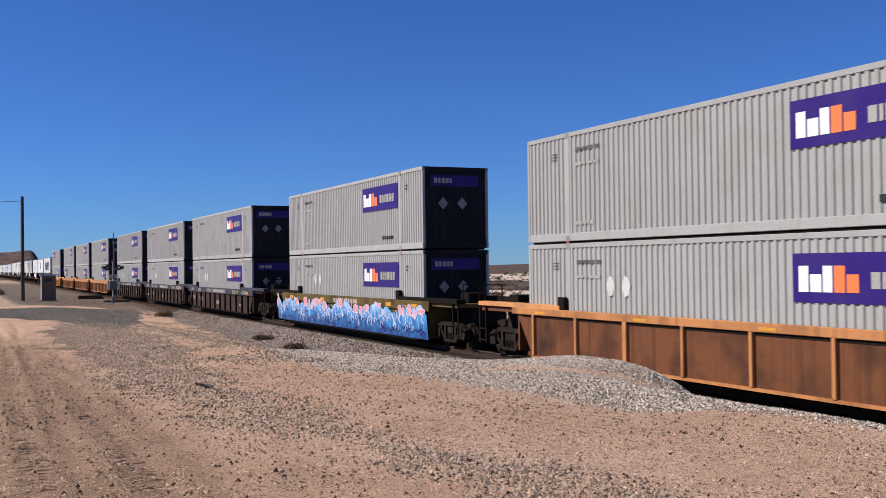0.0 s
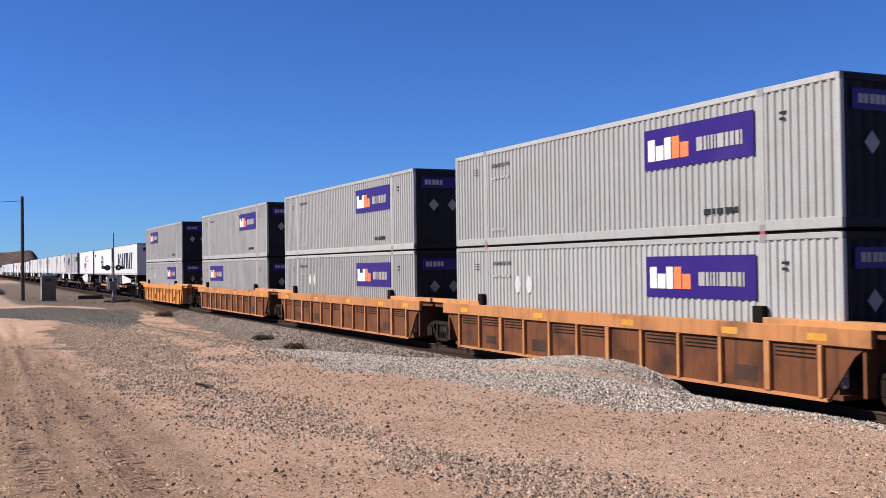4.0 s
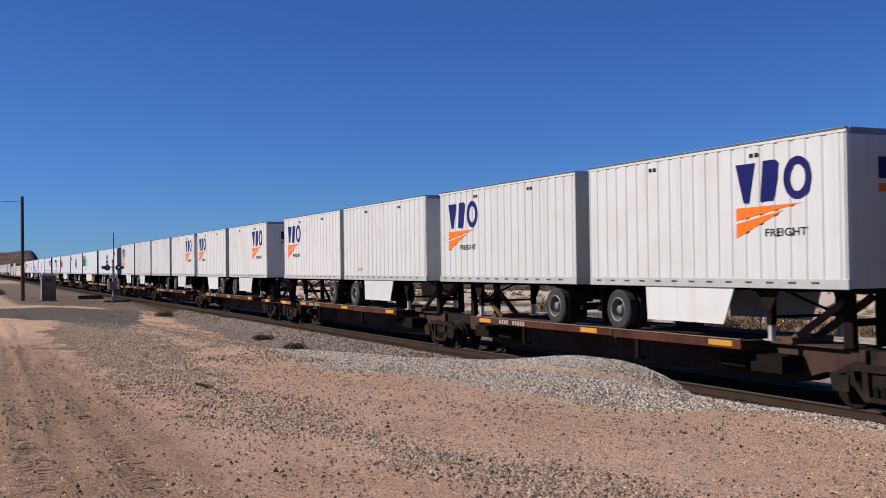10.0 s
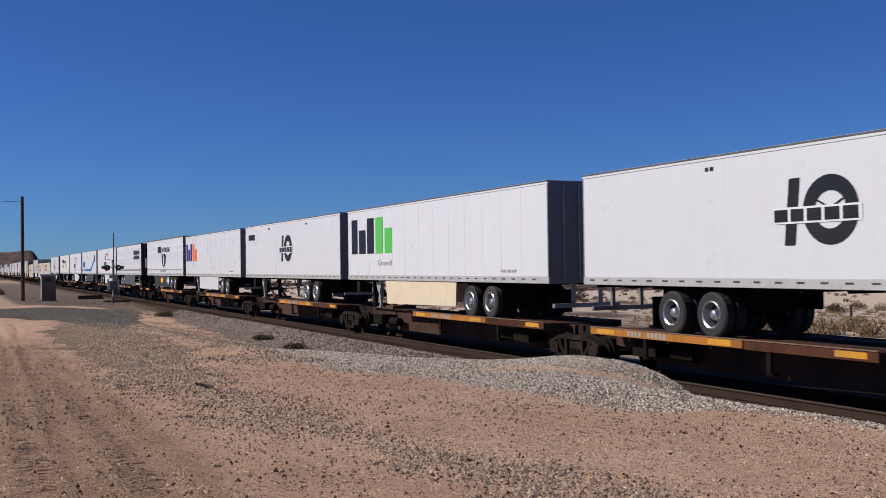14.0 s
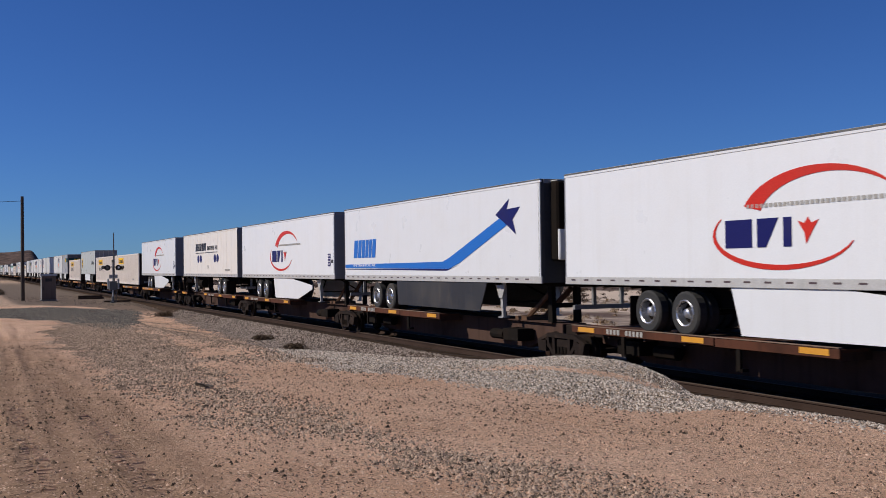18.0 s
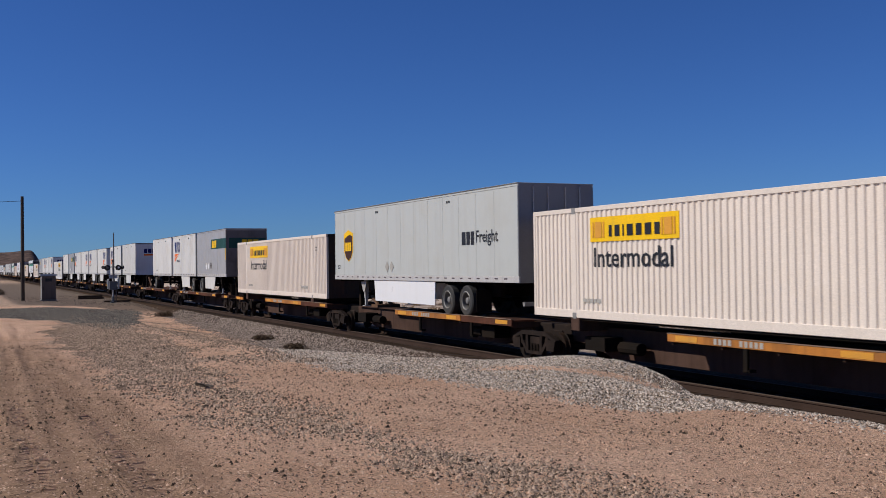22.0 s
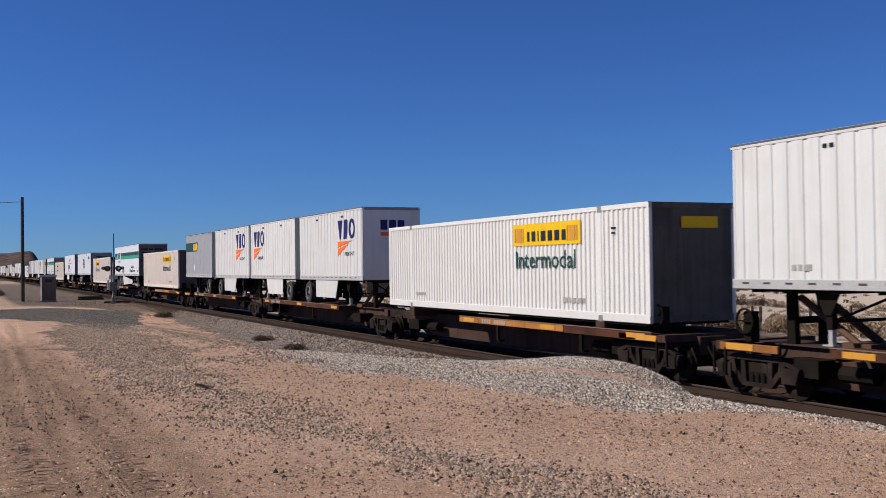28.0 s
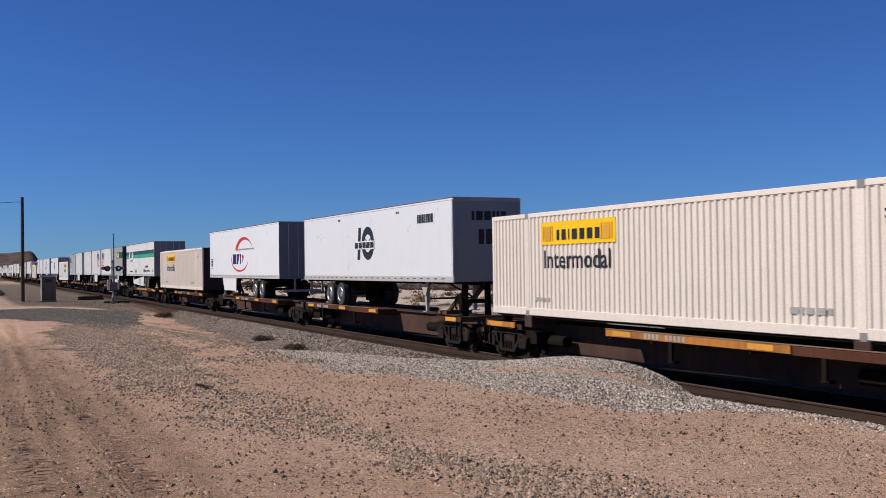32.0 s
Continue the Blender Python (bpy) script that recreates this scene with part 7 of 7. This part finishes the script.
def cabinet():
    x, y = -105.0, 7.3
    z = ground_at(x, y)
    c = thing("signal_cabinet", "grey steel signal cabinet beside the line", "cabinet", at=(x, y, z - 0.02))
    part("body", M().box(-0.5, 0.5, -0.55, 0.75, 0.15, 2.45), CABIN, c, bevel=0.02)
    part("plinth", M().box(-0.6, 0.6, -0.65, 0.85, 0.0, 0.15), SIGNAL_GREY, c)
    part("hood", M().prism([(-0.62, 2.45), (0.62, 2.45), (0.55, 2.6), (-0.55, 2.6)], -0.68, 0.88), CABIN, c)
    # Door covers the side away from the sun; its dark brown paints the shade.
    d = part("door", M().box(0.5, 0.53, -0.54, 0.74, 0.17, 2.42), mat("shaded_cabinet_door", (0.13, 0.1, 0.083), 0.8, 0, (0.23, 0.185, 0.155), 0.6, 0.4, spec=0.15), c, "cabinet door coloured dark for its shaded side")
    part("handle", M().box(0.53, 0.57, -0.4, -0.34, 1.1, 1.4), SIGNAL_BLACK, d)
    part("vent", M().box(0.531, 0.54, -0.2, 0.4, 1.9, 2.2), SIGNAL_BLACK, d)


def timber_stack(x, y, n, label, seed):
    rng = random.Random(seed)
    z = ground_at(x, y)
    t = thing("timber_stack", label, "timber stack", at=(x, y, z - 0.02))
    for k in range(n):
        b = part("timber", M().box(-0.13, 0.13, -1.2, 1.2, 0, 0.19), TIE, t, at=(rng.uniform(-0.5, 0.5), rng.uniform(-0.2, 0.2), 0.2 * (k // 3)), key=("timber",), bevel=0.012)
        b.rotation_euler = (0, 0, rng.uniform(-0.2, 0.2))
        b.location.x = (k % 3) * 0.3 - 0.3


def far_house(x, y, w, d, h, label, rot):
    z = ground_at(x, y)
    o = thing("house", label, "house", "far houses", at=(x, y, z - 0.1))
    o.rotation_euler = (0, 0, rot)
    part("wall", M().box(-w / 2, w / 2, -d / 2, d / 2, 0, h), STONE_WALL, o)
    part("roof", M().prism([(-w / 2 - 0.4, h), (w / 2 + 0.4, h), (w / 2 - 0.8, h + 0.8), (-w / 2 + 0.8, h + 0.8)], -d / 2 - 0.4, d / 2 + 0.4), HOUSE_ROOF, o)
    for k in (-0.28, 0.22):
        part("window", M().box(w * k, w * k + 1.4, -d / 2 - 0.02, -d / 2, 0.9, 2.0), WINDOW_DARK, o)
    part("door", M().box(w * 0.02, w * 0.02 + 1.0, -d / 2 - 0.02, -d / 2, 0.05, 2.1), HOUSE_ROOF, o)


def at_view(a, depth):
    """A plan place by its side slope and its distance ahead."""
    return (depth * (-math.sin(YAW) + math.cos(YAW) * a), depth * (math.cos(YAW) + math.sin(YAW) * a))


def roadside():
    utility_pole(-106.7, 5.2, 10.0, 0.19, 0, "dark weathered timber pole beside the dirt road")
    x, y = at_view(0.3675, 146)
    utility_pole(x, y, 3.45, 0.17, 2, "dark timber power pole with two crossarms")
    x, y = at_view(0.2644, 150)
    utility_pole(x, y, -1.0, 0.12, 0, "short weathered timber post on the plain")
    x, y = at_view(0.235, 330)
    utility_pole(x, y, 4.5, 0.2, 2, "far timber power pole with crossarms")
    wire = M()
    pts = [(-106.7 - k * 0.0, 5.2 - k * 6.0, 9.55 - 0.9 * math.sin(math.pi * k / 8) + 0.0 * k) for k in range(9)]
    for a, b in zip(pts, pts[1:]):
        wire.bar(a, b, 0.022, 5)
    solid("overhead_wire", wire, SIGNAL_BLACK, "thin dark overhead wire sagging from the pole", "wire")
    signal_mast()
    cabinet()
    timber_stack(-112.0, 12.0, 5, "stack of dark old sleepers beside the signal", 2)
    timber_stack(-99.0, 13.2, 2, "low pile of dark timbers near the rails", 4)
    for a, dep in ((0.303, 78), (0.311, 77), (0.36, 84), (0.4, 80), (0.262, 82), (0.215, 86)):
        x, y = at_view(a, dep)
        f = thing("fence_post", "short dark timber fence post in dry brush", "fence post", "fence posts", at=(x, y, ground_at(x, y) - 0.1))
        part("post", M().box(-0.08, 0.08, -0.08, 0.08, 0, 1.25), POLE_WOOD, f, bevel=0.015, key=("fpost",))
        part("cap", M().box(-0.09, 0.09, -0.09, 0.09, 1.25, 1.29), POLE_WOOD, f, key=("fcap",))
    rng = random.Random(8)
    k = 0
    for a, dep, r, h, kind in ((0.255, 62, 1.9, 1.35, 1), (0.28, 58, 1.2, 0.9, 1), (0.235, 150, 2.6, 2.0, 1), (0.33, 60, 1.5, 1.1, 0),
                               (0.345, 66, 1.4, 1.2, 0), (0.372, 58, 1.6, 1.1, 0), (0.4, 62, 1.5, 1.0, 0), (0.42, 56, 1.4, 1.2, 0), (0.30, 62, 1.3, 1.2, 0), (0.285, 70, 1.4, 1.0, 0),
                               (0.385, 110, 1.5, 1.2, 1), (0.43, 140, 1.8, 1.4, 0), (0.405, 175, 1.8, 1.4, 0), (0.29, 165, 3.2, 2.0, 1), (0.31, 160, 3.0, 1.6, 1), (0.255, 230, 3.4, 2.8, 1),
                               (0.36, 190, 2.0, 1.5, 0), (0.33, 150, 1.6, 1.1, 0), (0.10, 90, 1.8, 1.3, 0), (0.05, 110, 2.0, 1.4, 1), (-0.02, 120, 2.2, 1.4, 0), (0.13, 130, 2.4, 1.8, 1), (-0.08, 140, 2.4, 1.6, 1)):
        x, y = at_view(a, dep)
        k += 1
        if y > 22:
            bush(x, y, r, h, SCRUB_DARK if kind else SCRUB, "dark grey-green desert bush on sand" if kind else "dry golden desert bush on sand", k, 1900)
    for x, y, r, h in ((-72, 12.6, 1.0, 0.4), (-47, 12.7, 0.8, 0.3), (-40.5, 12.3, 0.85, 0.3), (-130, -2, 1.2, 0.7), (-140, 4, 1.4, 0.8), (-118, -1, 1.1, 0.6)):
        k += 1
        bush(x, y, r, h, WEED, "low dead brown weed tuft in the gravel", k, 1100)
    st = M().bar((0, 0, 0.03), (0.62, 0.12, 0.05), 0.022, 6, 0.012).bar((0.3, 0.06, 0.04), (0.5, -0.1, 0.09), 0.012, 5, 0.006)
    solid("stick", st, POLE_WOOD, "dry dark stick lying on the gravel", "stick", at=(-15.2, 3.1, ground_at(-15.2, 3.1)))
    for i, (a, dep, w) in enumerate(((0.205, 520, 16), (0.24, 560, 14), (0.30, 700, 18), (0.27, 760, 14), (0.35, 820, 20), (0.42, 780, 16), (0.15, 650, 18), (0.09, 700, 14), (0.02, 760, 16), (0.255, 480, 12))):
        x, y = at_view(a, dep)
        far_house(x, y, w * 0.7, 8, 2.3, "small pale far house on the plain", rng.uniform(-0.6, 0.6))
    r2 = np.random.default_rng(11)
    for leaf, name, lab, n, lo, hi, sz in ((SCRUB, "dry_brush", "dry golden brush on the plain", 700, 60, 150, 0.45), (SCRUB_DARK, "dark_brush", "dark scrub on the far plain", 1500, 290, 620, 1.1), (SCRUB_DARK, "sand_brush", "scattered dark bushes on sand", 260, 140, 320, 1.0), (TREE_LEAF, "far_trees", "row of dark far trees round houses", 150, 520, 900, 2.6)):
        v = []
        for k in range(n):
            dep, a = r2.uniform(lo, hi), r2.uniform(-0.36, 0.46)
            x, y = at_view(a, dep)
            if y < 24:
                continue
            s = sz * r2.uniform(0.5, 1.4)
            z = ground_at(x, y)
            v.append(leaf_cloud(r2, 110 if sz < 3 else 160, s, s, s * (0.65 if sz < 3 else 0.8), s * 0.085) + np.array([x, y, z]))
        solid(name, triangles(name, np.concatenate(v)), leaf, lab, "brush", kind="stuff")


def gravel():
    rng = np.random.default_rng(21)

    def spots(n, x0, x1, y0, y1, keep=None):
        x, y = rng.uniform(x0, x1, n), rng.uniform(y0, y1, n)
        if keep is not None:
            ok = keep(x, y)
            x, y = x[ok], y[ok]
        z = np.maximum(height(x, y), np.where(np.abs(y - YC) < 3, bed_height(x, y), -99))
        return np.stack([x, y, z + 0.004], -1)

    def near_first(n, x0, x1, y0, y1, keep):
        """Spots that thin out up the line."""
        x, y = x1 - (x1 - x0) * rng.uniform(0, 1, n) ** 1.7, rng.uniform(y0, y1, n)
        ok = keep(x, y)
        x, y = x[ok], y[ok]
        return np.stack([x, y, height(x, y) + 0.002], -1)

    def stripe(x, y):
        return (y > shore(x) + rng.normal(0, 0.16, len(x))) & (rng.uniform(0, 1, len(x)) > sandy(x, y) * 0.85)

    SHOULDER_STONE = stone_mat("dusty_brown_ballast_stone", (0.03, 0.024, 0.022), (0.4, 0.325, 0.285))
    p = spots(170000, -34, -4, 5.2, 13.6, lambda x, y: stripe(x, y) & ~((y > 11.3 + rng.normal(0, 0.3, len(x))) & (x < -16.5)))
    scatter("ballast_gravel", p, 0.008 + 0.02 * rng.beta(1.3, 2.2, len(p)), BALLAST_STONE, "loose grey crushed stone beside the track", "gravel", 0.8, 2)
    p = spots(60000, -75, -32, 6.0, 14.2, lambda x, y: y > shore(x) + rng.normal(0, 0.4, len(x)))
    scatter("shoulder_gravel", p, rng.uniform(0.022, 0.065, len(p)), SHOULDER_STONE, "grey crushed stone on the track shoulder", "gravel", 0.8, 3)
    p = spots(52000, -34, -15, 11.0, 13.6, lambda x, y: y > 11.3 + rng.normal(0, 0.3, len(x)))
    scatter("slope_gravel", p, rng.uniform(0.012, 0.032, len(p)), SHOULDER_STONE, "brown-grey crushed stone at the foot of the bank", "gravel", 0.8, 11)
    p = spots(26000, -60, -4, 12.7, 14.4)
    scatter("bed_gravel", p, rng.uniform(0.02, 0.04, len(p)), SHOULDER_STONE, "grey crushed stone under the sleeper ends", "gravel", 0.8, 4)
    lugs = M()
    lr = random.Random(31)
    for yr, x0, x1, w in ((0, -14.5, -5, 0.14), (2, -13, -5, 0.15)):
        x = x0
        while x < x1:
            x += 0.1
            if math.sin(x * 1.7 + yr * 5) < -0.85:
                continue
            for q in (-1, 1):
                if lr.random() < 0.12:
                    continue
                yc, xs = float(rut_line(np.array([x]), RUTS[yr])[0]), x + (0.04 if q > 0 else 0) + lr.uniform(-0.008, 0.008)
                ya, yb, sk, t = yc + q * 0.012, yc + q * w * lr.uniform(0.85, 1.1), 0.05, 0.02
                z = float(height(np.array([xs]), np.array([yc + q * w * 0.5]))[0])
                lugs.plan([(xs, ya), (xs + t, ya), (xs + sk + t, yb), (xs + sk, yb)], z - 0.02, z + lr.uniform(0.001, 0.0065))
    solid("tyre_tread_marks", lugs, GROUND, "chevron tyre treads pressed into the dirt", "tyre marks", kind="stuff")
    p = near_first(190000, -46, -4, 1.6, 6.4, lambda x, y: belt(x, y) * (0.35 + 0.9 * lattice(x, y, 0.9) * lattice(x, y, 2.3) ** 0.5) > rng.uniform(0.05, 1.0, len(x)) ** 1.05 * (1 + 0.5 * smooth((x + 10) / 3)))
    scatter("strip_gravel", p, 0.006 + 0.03 * rng.beta(1.0, 4, len(p)) + 0.0006 * -p[:, 0], BELT_STONE, "brown and grey gravel strip along the dirt road", "gravel", 0.75, 5)
    p = spots(70000, -64, -18, 3.8, 13.0, lambda x, y: (lattice(x, y, 0.5) * 0.55 + lattice(x, y, 1.7) * 0.45 > rng.uniform(0.35, 0.8, len(x))) & (y < shore(x) + 0.5))
    scatter("verge_gravel", p, rng.uniform(0.012, 0.042, len(p)), BELT_STONE, "patchy loose stone on the sandy verge", "gravel", 0.8, 12)
    crest = lambda x: np.interp(x, [-46, -31, -26, -20, -17], [7.0, 6.1, 6.1, 5.75, 5.75])
    p = spots(16000, -46, -18, 5.4, 7.6, lambda x, y: np.abs(y - crest(x)) < np.abs(rng.normal(0, 0.28, len(x))))
    scatter("ridge_gravel", p, rng.uniform(0.012, 0.045, len(p)), BELT_STONE, "low ridge of loose stone along the bank", "gravel", 0.8, 9)
    p = near_first(150000, -32, -3, -2, 8.9, lambda x, y: (lattice(x, y, 1.3) * 0.6 + lattice(x, y, 3.5) * 0.4 > rng.uniform(0.15, 0.9, len(x))) & ((y > 2.1) | (rng.uniform(0, 1, len(x)) < 0.5)) & (y < shore(x) + 0.4))
    sz = 0.005 + 0.034 * rng.beta(1.0, 6, len(p))
    scatter("pebbles", p, sz, DIRT_STONE, "small brown pebbles strewn on the dirt", "pebbles", 0.8, 6)
    p = near_first(26000, -26, -4, -0.6, 2.6, lambda x, y: sum(np.exp(-((y - rut_line(x, r)) / (r[2] * 1.2)) ** 4) for r in RUTS[1:3]) * lattice(x, y, 1.6) > rng.uniform(0.1, 0.9, len(x)))
    scatter("rut_clods", p, 0.006 + 0.016 * rng.beta(1.1, 4, len(p)), DIRT_STONE, "churned clods of dirt in the ruts", "clods", 0.8, 10)
    p = spots(60000, -90, -36, -3, 12, lambda x, y: apron_mask(x, y) > rng.uniform(0.1, 0.9, len(x)))
    scatter("apron_gravel", p, rng.uniform(0.025, 0.07, len(p)), stone_mat("apron_stone", (0.01, 0.009, 0.0085), (0.25, 0.228, 0.205)), "dark gravel apron across the dirt road", "gravel", 0.8, 7)
    p = spots(14000, -128, -64, 4.5, 14.0, lambda x, y: (apron_mask(x, y) < 0.3) & (lattice(x, y, 0.35) * 0.6 + lattice(x, y, 1.1) * 0.4 > rng.uniform(0.25, 0.75, len(x))) & (y > 4.5 + 0.12 * (x + 128) * (x > -100)))
    scatter("crossing_gravel", p, rng.uniform(0.03, 0.09, len(p)), stone_mat("dark_brown_stone", (0.02, 0.015, 0.012), (0.3, 0.225, 0.18)), "dark stony dirt round the crossing signal", "gravel", 0.6, 13)
    p = spots(9500, -34, -4, -1, 8.2)
    p = p[np.sin(p[:, 0] * 0.9 + 2 * np.sin(p[:, 1] * 0.7)) + rng.uniform(-1, 1, len(p)) > -0.3]
    scatter("clods", p, 0.01 + 0.034 * rng.beta(1.2, 5, len(p)), stone_mat("dark_clod", (0.03, 0.02, 0.015), (0.2, 0.135, 0.09)), "dark clods and stones on the dirt", "stones", 0.9, 8)


build_ground()
build_track()
roadside()
gravel()
build_train()
motions()
